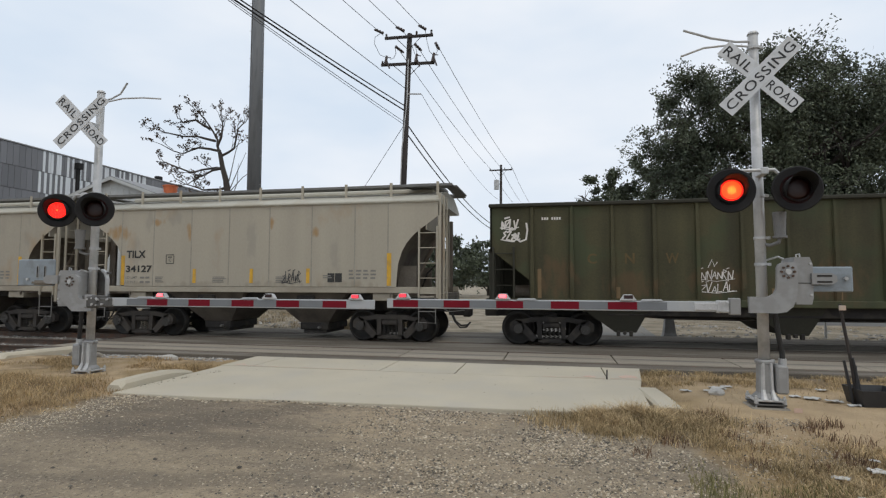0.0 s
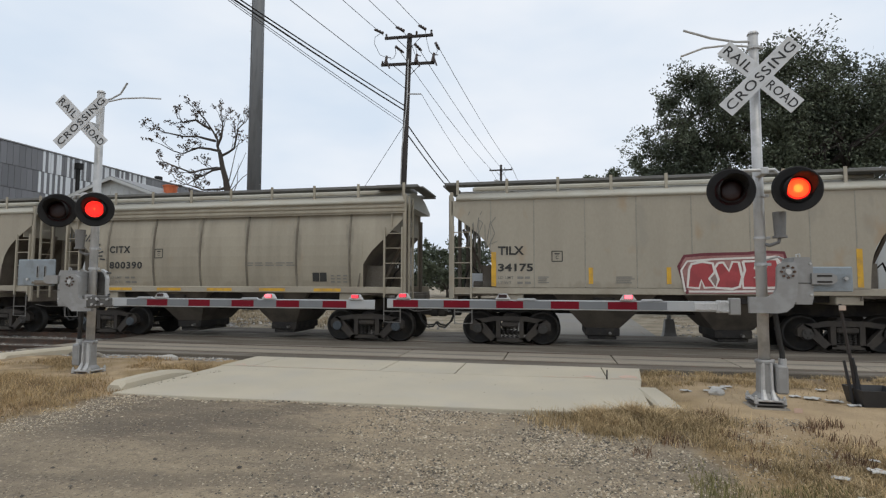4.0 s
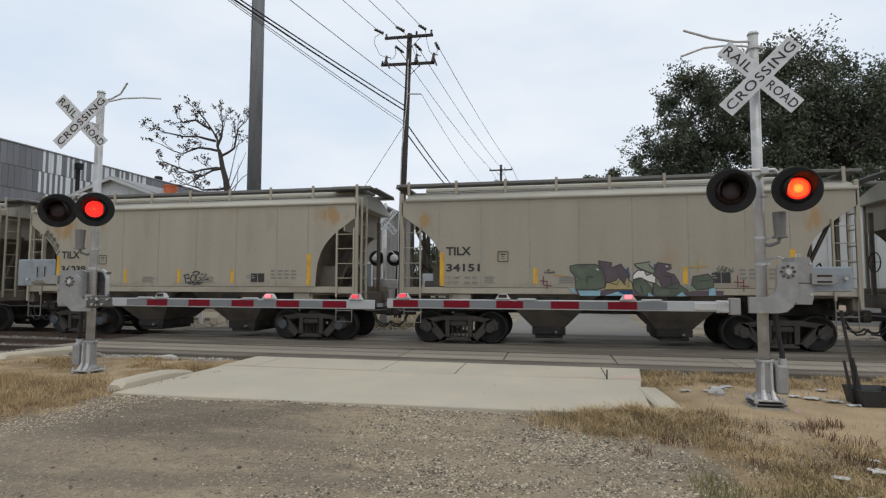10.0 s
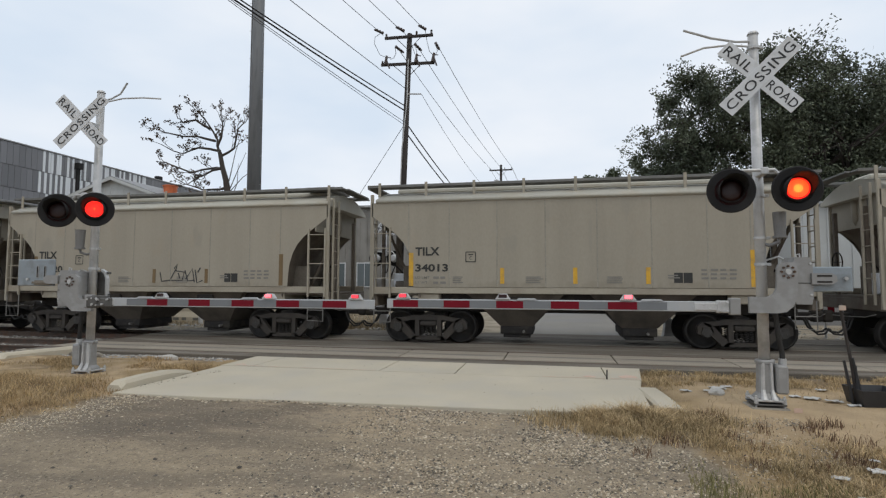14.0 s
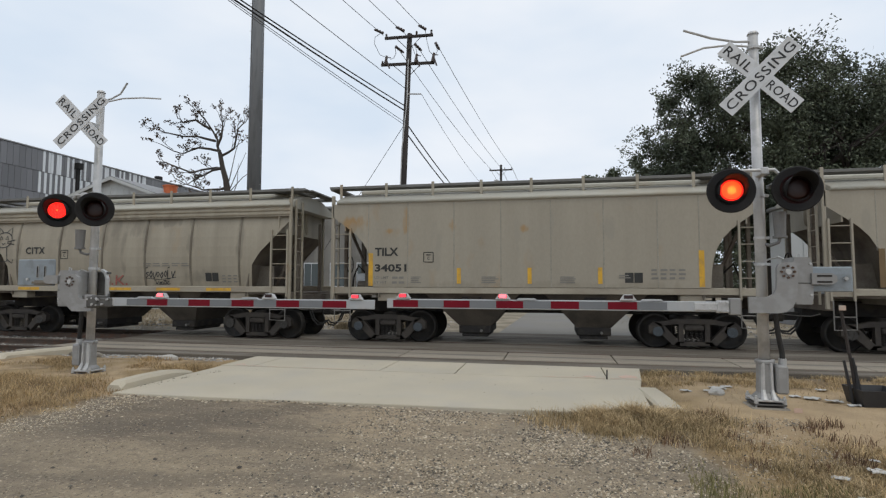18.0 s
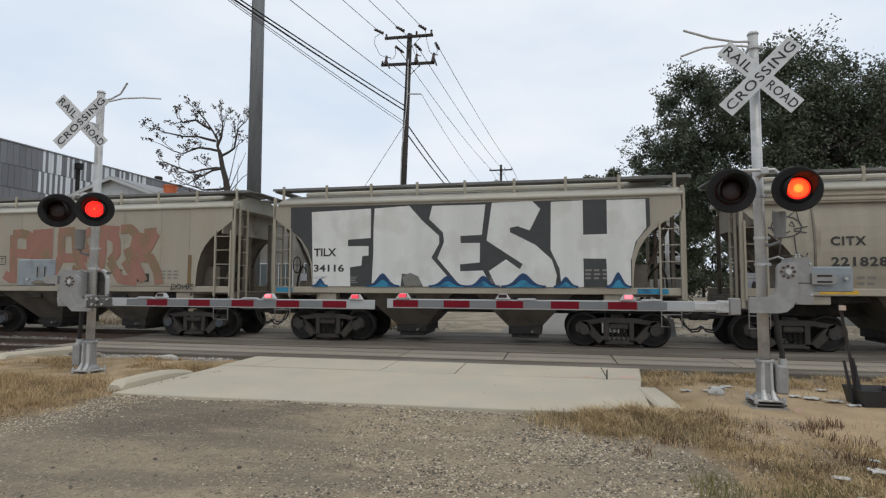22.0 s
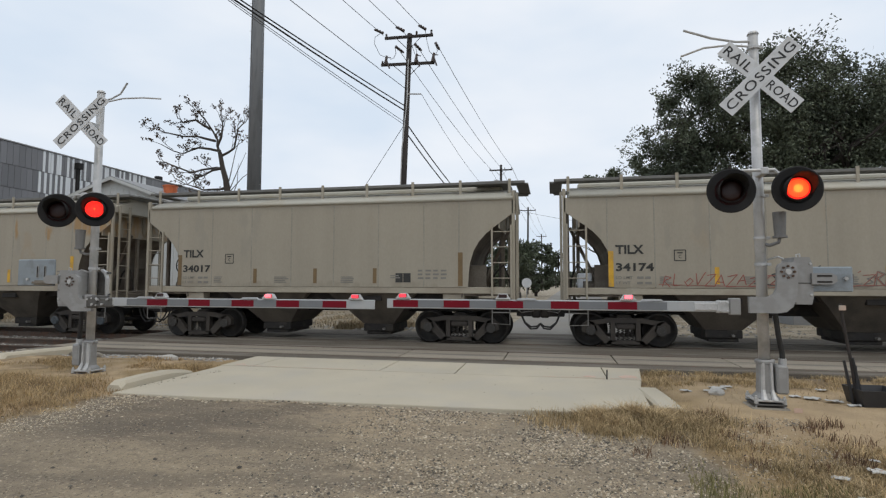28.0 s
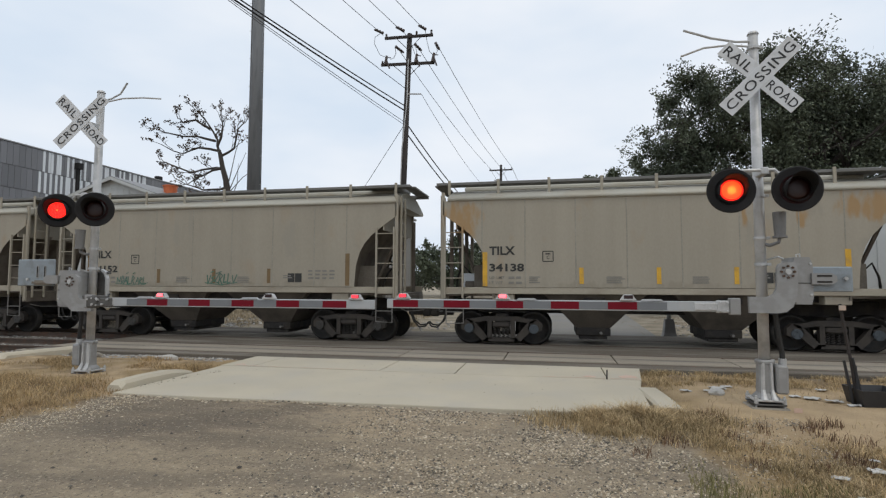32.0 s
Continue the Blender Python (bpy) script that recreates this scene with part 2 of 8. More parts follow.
# ---- mesh helpers ----
class Shape:
    """Collects vertices and faces, then makes one mesh."""

    def __init__(self):
        self.v, self.f = [], []

    def add(self, vs, fs):
        k = len(self.v)
        self.v += [tuple(p) for p in vs]
        self.f += [tuple(i + k for i in f) for f in fs]
        return self

    def box(self, x0, x1, y0, y1, z0, z1, c=0.0, m=None):
        """A box with chamfered edges."""
        c = min(c, (x1 - x0) / 2.2, (y1 - y0) / 2.2, (z1 - z0) / 2.2)
        if c <= 0:
            vs = [(x, y, z) for x in (x0, x1) for y in (y0, y1) for z in (z0, z1)]
            fs = [(0, 1, 3, 2), (4, 6, 7, 5), (0, 4, 5, 1), (2, 3, 7, 6), (0, 2, 6, 4), (1, 5, 7, 3)]
        else:
            lo, hi = (x0, y0, z0), (x1, y1, z1)
            vs, ix = [], {}
            for s in [(a, b, d) for a in (0, 1) for b in (0, 1) for d in (0, 1)]:
                for ax in range(3):
                    p = [(hi[i] if s[i] else lo[i]) if i == ax else (hi[i] - c if s[i] else lo[i] + c) for i in range(3)]
                    ix[(s, ax)] = len(vs)
                    vs.append(p)
            fs = []
            for ax in range(3):
                o = [i for i in range(3) if i != ax]
                for e in (0, 1):
                    q = []
                    for a, b in ((0, 0), (1, 0), (1, 1), (0, 1)):
                        s = [0, 0, 0]
                        s[ax], s[o[0]], s[o[1]] = e, a, b
                        q.append(ix[(tuple(s), ax)])
                    fs.append(q if (e == 1) == (ax != 1) else q[::-1])
                for a in (0, 1):
                    for b in (0, 1):
                        s0, s1 = [0, 0, 0], [0, 0, 0]
                        s0[o[0]] = s1[o[0]] = a
                        s0[o[1]] = s1[o[1]] = b
                        s1[ax] = 1
                        fs.append([ix[(tuple(s0), o[0])], ix[(tuple(s1), o[0])], ix[(tuple(s1), o[1])], ix[(tuple(s0), o[1])]])
            for s in [(a, b, d) for a in (0, 1) for b in (0, 1) for d in (0, 1)]:
                fs.append([ix[(s, 0)], ix[(s, 1)], ix[(s, 2)]])
        if m is not None:
            vs = [m @ Vector(p) for p in vs]
        return self.add(vs, fs)

    def rod(self, p, q, r, r2=None, n=8, caps=True):
        """A round bar from p to q, tapering to r2."""
        p, q = Vector(p), Vector(q)
        r2 = r if r2 is None else r2
        d = (q - p).normalized()
        a = d.orthogonal().normalized()
        b = d.cross(a)
        vs = []
        for c, rr in ((p, r), (q, r2)):
            vs += [c + (a * math.cos(2 * math.pi * i / n) + b * math.sin(2 * math.pi * i / n)) * rr for i in range(n)]
        fs = [(i, (i + 1) % n, n + (i + 1) % n, n + i) for i in range(n)]
        if caps:
            fs += [tuple(range(n))[::-1], tuple(range(n, 2 * n))]
        return self.add(vs, fs)

    def tube(self, pts, r, n=6, r_end=None):
        """A bent round bar through points."""
        pts = [Vector(p) for p in pts]
        vs, fs = [], []
        a = None
        for i, p in enumerate(pts):
            d = (pts[min(i + 1, len(pts) - 1)] - pts[max(i - 1, 0)]).normalized()
            a = d.orthogonal().normalized() if a is None else (a - d * a.dot(d)).normalized()
            b = d.cross(a)
            rr = r if r_end is None else r + (r_end - r) * i / (len(pts) - 1)
            vs += [p + (a * math.cos(2 * math.pi * k / n) + b * math.sin(2 * math.pi * k / n)) * rr for k in range(n)]
        for i in range(len(pts) - 1):
            fs += [(i * n + k, i * n + (k + 1) % n, (i + 1) * n + (k + 1) % n, (i + 1) * n + k) for k in range(n)]
        fs += [tuple(range(n))[::-1], tuple(range((len(pts) - 1) * n, len(pts) * n))]
        return self.add(vs, fs)

    def plate(self, poly, y0, y1):
        """A plate with an outline in x and z, between two depths y."""
        n = len(poly)
        vs = [(x, y0, z) for x, z in poly] + [(x, y1, z) for x, z in poly]
        fs = [tuple(range(n)), tuple(range(n, 2 * n))[::-1]] + [(i, n + i, n + (i + 1) % n, (i + 1) % n) for i in range(n)]
        return self.add(vs, fs)

    def slab(self, poly, z0, z1):
        """A slab with an outline in x and y."""
        n = len(poly)
        vs = [(x, y, z0) for x, y in poly] + [(x, y, z1) for x, y in poly]
        fs = [tuple(range(n))[::-1], tuple(range(n, 2 * n))] + [(i, (i + 1) % n, n + (i + 1) % n, n + i) for i in range(n)]
        return self.add(vs, fs)

    def loft(self, rings, closed=True, caps=True):
        """Skin through rings of equally many points."""
        n = len(rings[0])
        vs = [p for r in rings for p in r]
        fs = []
        for i in range(len(rings) - 1):
            for k in range(n if closed else n - 1):
                fs.append((i * n + k, i * n + (k + 1) % n, (i + 1) * n + (k + 1) % n, (i + 1) * n + k))
        if caps:
            fs += [tuple(range(n))[::-1], tuple(range((len(rings) - 1) * n, len(rings) * n))]
        return self.add(vs, fs)

    def mesh(self, name, material=None, smooth=False):
        me = bpy.data.meshes.new(name)
        me.from_pydata([tuple(p) for p in self.v], [], self.f)
        if material:
            me.materials.append(material)
        bm = bmesh.new()
        bm.from_mesh(me)
        bmesh.ops.recalc_face_normals(bm, faces=bm.faces)
        bm.to_mesh(me)
        bm.free()
        if smooth:
            for p in me.polygons:
                p.use_smooth = len(p.vertices) == 4
        return me

    def raw(self, name, material):
        me = bpy.data.meshes.new(name)
        me.from_pydata([tuple(p) for p in self.v], [], self.f)
        me.materials.append(material)
        return me


def part(name, shape, material, parent, label="", smooth=False):
    """One mesh object under a thing or a part."""
    me = shape if isinstance(shape, bpy.types.Mesh) else shape.mesh(name, material, smooth)
    if not me.materials:
        me.materials.append(None)
    ob = new(name, me)
    ob.parent = parent
    if material and me.materials[0] != material:
        ob.material_slots[0].link = "OBJECT"
        ob.material_slots[0].material = material
    return tagged(ob, label)


def thing(name, label, category, at=(0, 0, 0), group="", kind="", turn=0):
    ob = new(name)
    ob.empty_display_size = 0.2
    ob.matrix_basis = pose(*at, 0, 0, turn)
    return tagged(ob, label, category, group, kind)


def solid(name, shape, material, label, category="", kind="", group="", smooth=False):
    ob = new(name, shape.mesh(name, material, smooth))
    return tagged(ob, label, category, group, kind)


LETTERS = {}


def letters(text, size, material, spread=1.0, bold=0.0):
    """A flat mesh of lettering, its lower left corner at the origin, in x and z, facing -y."""
    key = (text, size, material.name, spread, bold)
    if key not in LETTERS:
        cu = bpy.data.curves.new("lettering", "FONT")
        cu.body, cu.size, cu.space_character, cu.offset = text, size, spread, bold
        cu.resolution_u = 3
        ob = new("lettering", cu)
        me = bpy.data.meshes.new_from_object(ob.evaluated_get(bpy.context.evaluated_depsgraph_get()))
        bpy.data.objects.remove(ob)
        bpy.data.curves.remove(cu)
        xs = [v.co.x for v in me.vertices]
        ys = [v.co.y for v in me.vertices]
        x0, y0 = min(xs), min(ys)
        for v in me.vertices:
            v.co = (v.co.x - x0, 0.0, v.co.y - y0)
        me.name = "lettering"
        me.materials.clear()
        me.materials.append(material)
        LETTERS[key] = me
    return LETTERS[key]


def fit_letters(name, text, width, height, material, parent, m, label="", bold=0.0, spread=1.0):
    """Lettering scaled to a width and height, under a part, its lower left corner at m."""
    me = letters(text, 1.0, material, spread, bold).copy()
    w, h = max(v.co.x for v in me.vertices), max(v.co.z for v in me.vertices)
    for v in me.vertices:
        v.co = m @ Vector((v.co.x / w * width, 0, v.co.z / h * height))
    return part(name, me, material, parent, label)


def smoothstep(a, b, x):
    k = min(1.0, max(0.0, (x - a) / (b - a)))
    return k * k * (3 - 2 * k)

# ---- ground ----
def ground_height(x, y):
    if y > 60 or abs(x) > 40 or y < -10:
        return -0.06
    off = max(smoothstep(-12.6, -13.6, x), smoothstep(9.4, 10.4, x))
    bed = smoothstep(11.1, 11.7, y) * (1 - smoothstep(17.9, 18.6, y))
    z = -0.04 + 0.025 * noise.noise((x * 0.9, y * 0.9, 0)) + 0.012 * noise.noise((x * 3.1, y * 3.1, 4))
    if bed > 0:
        z = z * (1 - bed) + bed * (-0.16 * off - 0.14 * (1 - off))
    left = smoothstep(-6.9, -7.6, x) * smoothstep(6.2, 7.4, y) * (1 - smoothstep(9.8, 11, y))
    right = smoothstep(1.7, 2.3, x) * smoothstep(6.4, 7.4, y) * (1 - smoothstep(9.6, 10.8, y))
    z += 0.11 * left + 0.05 * right
    on = (1 - smoothstep(1.4, 1.7, x)) * smoothstep(-7.0, -6.7, x) * smoothstep(7.2, 7.6, y) * (1 - smoothstep(11, 11.6, y))
    z -= 0.06 * on
    return z


def spread(lo, hi, step, far):
    a = list(np.arange(lo, hi + 1e-6, step))
    grow, d = [], step
    while hi + sum(grow) < far:
        d *= 1.45
        grow.append(d)
    up = list(hi + np.cumsum(grow))
    down = [lo - k for k in np.cumsum(grow)][::-1]
    return [float(k) for k in down + a + up]


def region(name, label):
    """Masks in the ground's material: gravel, straw, sand and green, by place with ragged edges."""
    m = bpy.data.materials.new(name)
    n, l = links_of(m)
    b = n["Principled BSDF"]
    b.inputs["Roughness"].default_value = 0.95
    tc = n.new("ShaderNodeTexCoord")
    sep = n.new("ShaderNodeSeparateXYZ")
    l.new(tc.outputs["Object"], sep.inputs[0])

    def tex(scale, detail=4):
        t = n.new("ShaderNodeTexNoise")
        t.inputs["Scale"].default_value, t.inputs["Detail"].default_value = scale, detail
        l.new(tc.outputs["Object"], t.inputs["Vector"])
        return t.outputs["Fac"]

    def calc(op, a, c, clamp=False):
        t = n.new("ShaderNodeMath")
        t.operation, t.use_clamp = op, clamp
        for i, k in enumerate((a, c)):
            if isinstance(k, (int, float)):
                t.inputs[i].default_value = k
            else:
                l.new(k, t.inputs[i])
        return t.outputs[0]

    def ramped(v, a, c):
        t = n.new("ShaderNodeMapRange")
        t.interpolation_type = "SMOOTHSTEP"
        t.inputs["From Min"].default_value, t.inputs["From Max"].default_value = a, c
        l.new(v, t.inputs["Value"])
        return t.outputs["Result"]

    def mix(f, a, c):
        t = n.new("ShaderNodeMixRGB")
        for i, k in enumerate((f, a, c)):
            if isinstance(k, tuple):
                t.inputs[i].default_value = (*k, 1)
            elif isinstance(k, (int, float)):
                t.inputs[i].default_value = k
            else:
                l.new(k, t.inputs[i])
        return t.outputs["Color"]

    X, Y = sep.outputs["X"], sep.outputs["Y"]
    wob = calc("MULTIPLY", calc("SUBTRACT", tex(1.1, 5), 0.5), 2.2)
    xl = calc("ADD", X, wob)
    yl = calc("ADD", Y, wob)
    grit, speck = tex(70, 3), tex(24, 3)
    vor = n.new("ShaderNodeTexVoronoi")
    vor.inputs["Scale"].default_value = 34
    l.new(tc.outputs["Object"], vor.inputs["Vector"])
    # gravel: packed tan fines, streaked wheel tracks, an old dark asphalt patch, grit and chips
    turn = n.new("ShaderNodeMapping")
    turn.inputs["Rotation"].default_value = (0, 0, radians(-24))
    turn.inputs["Scale"].default_value = (0.30, 1.25, 1)
    l.new(tc.outputs["Object"], turn.inputs["Vector"])

    def streaks(scale, detail):
        t = n.new("ShaderNodeTexNoise")
        t.inputs["Scale"].default_value, t.inputs["Detail"].default_value = scale, detail
        l.new(turn.outputs["Vector"], t.inputs["Vector"])
        return t.outputs["Fac"]

    gravel = mix(ramped(streaks(0.9, 5), 0.40, 0.62), (0.225, 0.180, 0.125), (0.375, 0.297, 0.197))
    gravel = mix(calc("MULTIPLY", ramped(streaks(2.6, 6), 0.50, 0.66), 0.7), gravel, (0.41, 0.325, 0.215))
    ex, ey = calc("DIVIDE", calc("ADD", xl, 4.9), 2.1), calc("DIVIDE", calc("SUBTRACT", yl, 6.25), 0.95)
    old = calc("SUBTRACT", 1.0, ramped(calc("ADD", calc("MULTIPLY", ex, ex), calc("MULTIPLY", ey, ey)), 0.3, 1.5))
    gravel = mix(calc("MULTIPLY", calc("MULTIPLY", old, ramped(streaks(1.7, 6), 0.33, 0.60)), 0.85), gravel, (0.140, 0.110, 0.080))
    fx, fy = calc("DIVIDE", calc("ADD", xl, 2.0), 1.5), calc("DIVIDE", calc("SUBTRACT", yl, 6.7), 0.75)
    fan = calc("SUBTRACT", 1.0, ramped(calc("ADD", calc("MULTIPLY", fx, fx), calc("MULTIPLY", fy, fy)), 0.2, 1.3))
    gravel = mix(calc("MULTIPLY", fan, 0.6), gravel, (0.43, 0.33, 0.21))
    gravel = mix(calc("MULTIPLY", ramped(calc("SUBTRACT", 0.0, xl), 3.2, 5.6), 0.45), gravel, (0.17, 0.138, 0.10))
    gravel = mix(calc("MULTIPLY", ramped(tex(0.55, 5), 0.54, 0.70), 0.4), gravel, (0.21, 0.175, 0.135))
    gravel = mix(calc("MULTIPLY", ramped(xl, -2.0, 0.2), 0.35), gravel, (0.24, 0.197, 0.142))
    gravel = mix(calc("MULTIPLY", ramped(tex(7.0, 6), 0.48, 0.70), 0.6), gravel, (0.19, 0.152, 0.108))
    gravel = mix(calc("MULTIPLY", ramped(speck, 0.57, 0.68), 0.7), gravel, (0.46, 0.38, 0.27))
    gravel = mix(calc("MULTIPLY", ramped(tex(36.0, 3), 0.57, 0.70), 0.8), gravel, (0.125, 0.10, 0.075))
    gravel = mix(calc("MULTIPLY", ramped(grit, 0.58, 0.75), 0.8), gravel, (0.15, 0.12, 0.09))
    straw = mix(ramped(tex(1.6, 5), 0.35, 0.65), (0.36, 0.255, 0.13), (0.21, 0.145, 0.078))
    sand = mix(ramped(tex(2.0, 5), 0.35, 0.7), (0.50, 0.365, 0.215), (0.40, 0.29, 0.17))
    sand = mix(ramped(grit, 0.55, 0.8), sand, (0.33, 0.25, 0.165))
    bed = mix(vor.outputs["Distance"], (0.22, 0.20, 0.175), (0.10, 0.09, 0.08))
    far = mix(ramped(tex(0.9, 6), 0.38, 0.62), (0.37, 0.315, 0.235), (0.245, 0.205, 0.145))
    # verges beside the gravel road
    left_edge = calc("ADD", calc("MULTIPLY", Y, 0.12), -7.4)
    is_left = ramped(calc("SUBTRACT", left_edge, xl), -0.25, 0.35)
    right_edge = calc("ADD", calc("MULTIPLY", Y, -0.13), 2.05)
    is_right = ramped(calc("SUBTRACT", xl, right_edge), -0.3, 0.5)
    near = calc("SUBTRACT", 1.0, ramped(yl, 10.6, 11.4))
    colour = mix(is_left, gravel, mix(ramped(tex(0.8, 4), 0.5, 0.6), straw, sand))
    sandy = calc("MULTIPLY", calc("MULTIPLY", ramped(yl, 6.3, 7.3), ramped(xl, 1.5, 2.4)), calc("SUBTRACT", 1.0, ramped(yl, 9.3, 10.2)))
    colour = mix(is_right, colour, mix(sandy, straw, sand))
    colour = mix(ramped(yl, 10.9, 11.5), colour, bed)
    colour = mix(ramped(yl, 17.6, 18.6), colour, far)
    l.new(colour, b.inputs["Base Color"])
    bp = n.new("ShaderNodeBump")
    bp.inputs["Strength"].default_value, bp.inputs["Distance"].default_value = 0.8, 0.03
    l.new(calc("ADD", grit, calc("MULTIPLY", speck, 1.5)), bp.inputs["Height"])
    l.new(bp.outputs["Normal"], b.inputs["Normal"])
    return m


gx, gy = spread(-24, 14, 0.3, 2500), spread(1.5, 24, 0.3, 2500)
sheet = Shape()
sheet.add([(x, y, ground_height(x, y)) for y in gy for x in gx],
          [(j * len(gx) + i, j * len(gx) + i + 1, (j + 1) * len(gx) + i + 1, (j + 1) * len(gx) + i) for j in range(len(gy) - 1) for i in range(len(gx) - 1)])
ground = new("ground", sheet.raw("ground", region("gravel_and_verges", "")))
for p in ground.data.polygons:
    p.use_smooth = True
tagged(ground, "gravel road with dry grass verges and sandy soil", "ground", kind="structure")

# crossing surface: asphalt strips between the rails, concrete gauge panels as pieces
CROSS_L, CROSS_R = -13.3, 10.0
crossing = thing("road_crossing", "worn asphalt crossing surface over two railway tracks", "crossing", kind="structure")
for k, (y0, y1, m) in enumerate(((11.47, 11.97, ASPHALT), (13.56, 15.31, ASPHALT), (15.46, 16.81, PANEL), (16.97, 18.7, ASPHALT))):
    part("surface", Shape().box(CROSS_L + 0.2 * (k % 2), CROSS_R, y0, y1, -0.2, -0.004 if m is ASPHALT else 0.0, 0.01), m, crossing)
row = {}
for j, (y0, y1) in enumerate(((12.12, 12.745), (12.765, 13.40))):
    row[j] = Shape().box(0.012, 2.428, y0, y1, -0.2, 0.004, 0.012).mesh("panel", PANEL)
x = CROSS_L
while x < CROSS_R - 1:
    for j in (0, 1):
        ob = part("panel", row[j], PANEL, crossing)
        ob.location = (x, 0, random.uniform(-0.003, 0.003))
    x += 2.44
# the street beyond
street = Shape()
ys = [18.6, 24, 40, 80, 160, 400]
street.loft([[(-1.9 + 0.03 * (y - 18), y, -0.05), (3.3 + 0.05 * (y - 18), y, -0.05), (3.3 + 0.05 * (y - 18), y, -0.02), (-1.9 + 0.03 * (y - 18), y, -0.02)] for y in ys])
solid("road", street, ROAD, "grey asphalt street leading away beyond the tracks", "road", "structure")

# concrete apron in separate slabs with open joints
apron = thing("concrete_apron", "pale concrete apron slabs before the railway crossing", "pavement", kind="structure")
def slab_piece(poly, top=0.0):
    s = Shape()
    cx, cy = sum(p[0] for p in poly) / len(poly), sum(p[1] for p in poly) / len(poly)
    inner = [(px + (cx - px) * 0.004, py + (cy - py) * 0.006) for px, py in poly]
    n = len(poly)
    vs = [(px, py, -0.25) for px, py in poly] + [(px, py, top - 0.012) for px, py in poly] + [(px, py, top) for px, py in inner]
    fs = [tuple(range(2 * n, 3 * n))] + [(k * n + i, k * n + (i + 1) % n, (k + 1) * n + (i + 1) % n, (k + 1) * n + i) for k in (0, 1) for i in range(n)]
    s.add(vs, fs)
    return part("slab", s, CONCRETE, apron)


J = 0.011
slab_piece([(-6.72, 7.22), (-5.2, 7.23), (-2.2, 7.36), (0.3, 7.44), (1.30, 7.7), (1.40, 9.35), (1.51, 10.08 - J), (-6.72, 10.03 - J)])
for x0, x1 in ((-6.78, -6.06), (-6.06, -3.33), (-3.33, -1.84), (-1.84, 0.95), (0.95, 1.70)):
    slab_piece([(x0 + J, 10.05 + J), (min(x1 - J, 1.52), 10.06 + J), (x1 - J, 11.46), (x0 + J, 11.45)])
for x0, x1, y0, y1 in ((1.0, 1.66, 10.2, 10.9), (0.35, 0.9, 10.15, 10.6), (-6.72, -6.1, 10.1, 10.45)):
    poly = [(x0 + random.uniform(0, 0.25) , y0), (x1, y0 + 0.05), (x1 - 0.05, y1 - 0.2), ((x0 + x1) / 2, y1), (x0, (y0 + y1) / 2)]
    poly = [(0.5 * (px + (x0 + x1) / 2), 0.5 * (py + y0 + 0.1)) for px, py in poly]
    part("paint_mark", Shape().slab(poly, 0.002, 0.004), SALMON, apron, "faded salmon spray paint")


for xa, xb, y in ((-6.5, -5.2, 10.10), (-5.0, -3.4, 10.095), (-0.2, 0.9, 10.11), (1.0, 1.5, 10.13)):
    part("paint_line", Shape().slab([(xa, y), (xb, y + 0.004), (xb, y + 0.028), (xa, y + 0.024)], 0.002, 0.004), SALMON, apron, "thin faded salmon line")


def kerb(pts, heights, w):
    s, rings = Shape(), []
    for (x, y), h in zip(pts, heights):
        rings.append([(x - w / 2, y, -0.2), (x - w / 2, y, h - 0.03), (x - w / 2 + 0.035, y, h), (x + w / 2 - 0.05, y, h), (x + w / 2, y, h - 0.05), (x + w / 2 + 0.02, y, -0.2)])
    return s.loft(rings)


solid("kerb_left", kerb([(-6.86, 7.40), (-6.86, 7.5), (-6.88, 8.0), (-6.9, 8.6), (-6.9, 9.0), (-6.92, 9.25)], (0.07, 0.13, 0.135, 0.12, 0.07, 0.005), 0.26), CONCRETE,
      "low rounded concrete kerb tapering into the apron", "kerb", "structure", smooth=False)
solid("kerb_right", kerb([(1.60, 7.95), (1.57, 8.3), (1.53, 8.9), (1.50, 9.4)], (0.0, 0.02, 0.018, 0.004), 0.36), CONCRETE,
      "short concrete kerb half buried in dry grass", "kerb", "structure")
solid("kerb_far", kerb([(-11.62, 9.35), (-11.60, 9.45), (-11.52, 10.3), (-11.45, 11.1)], (0.08, 0.18, 0.17, 0.15), 0.30), CONCRETE,
      "pale concrete kerb end beside the track", "kerb", "structure")

# tracks
def rail_shape(y, x0, x1):
    prof = [(-0.075, -0.17), (0.075, -0.17), (0.075, -0.155), (0.01, -0.14), (0.01, -0.045), (0.036, -0.035), (0.036, -0.006), (0.028, 0.0), (-0.028, 0.0),
            (-0.036, -0.006), (-0.036, -0.035), (-0.01, -0.045), (-0.01, -0.14), (-0.075, -0.155)]
    return Shape().loft([[(x, y + a, z) for a, z in prof] for x in (x0, x1)])


for nm, yc in (("siding_track", 12.765), ("main_track", 16.14)):
    track = thing(nm, "rusty steel rails on dark timber ties" if nm[0] == "s" else "worn steel rails carrying the freight train", "track", kind="structure")
    for d in (-0.755, 0.755):
        part("rail", rail_shape(yc + d, -120, 120), RAIL_STEEL, track)
    tie = Shape().box(-0.11, 0.11, yc - 1.3, yc + 1.3, -0.36, -0.175, 0.012).mesh("tie", TIE)
    for k in range(60):
        for side in (-1, 1):
            xx = CROSS_L - 0.3 - 0.52 * k if side < 0 else CROSS_R + 0.4 + 0.52 * k
            ob = part("tie", tie, TIE, track)
            ob.location = (xx, random.uniform(-0.04, 0.04), random.uniform(-0.02, 0.0))


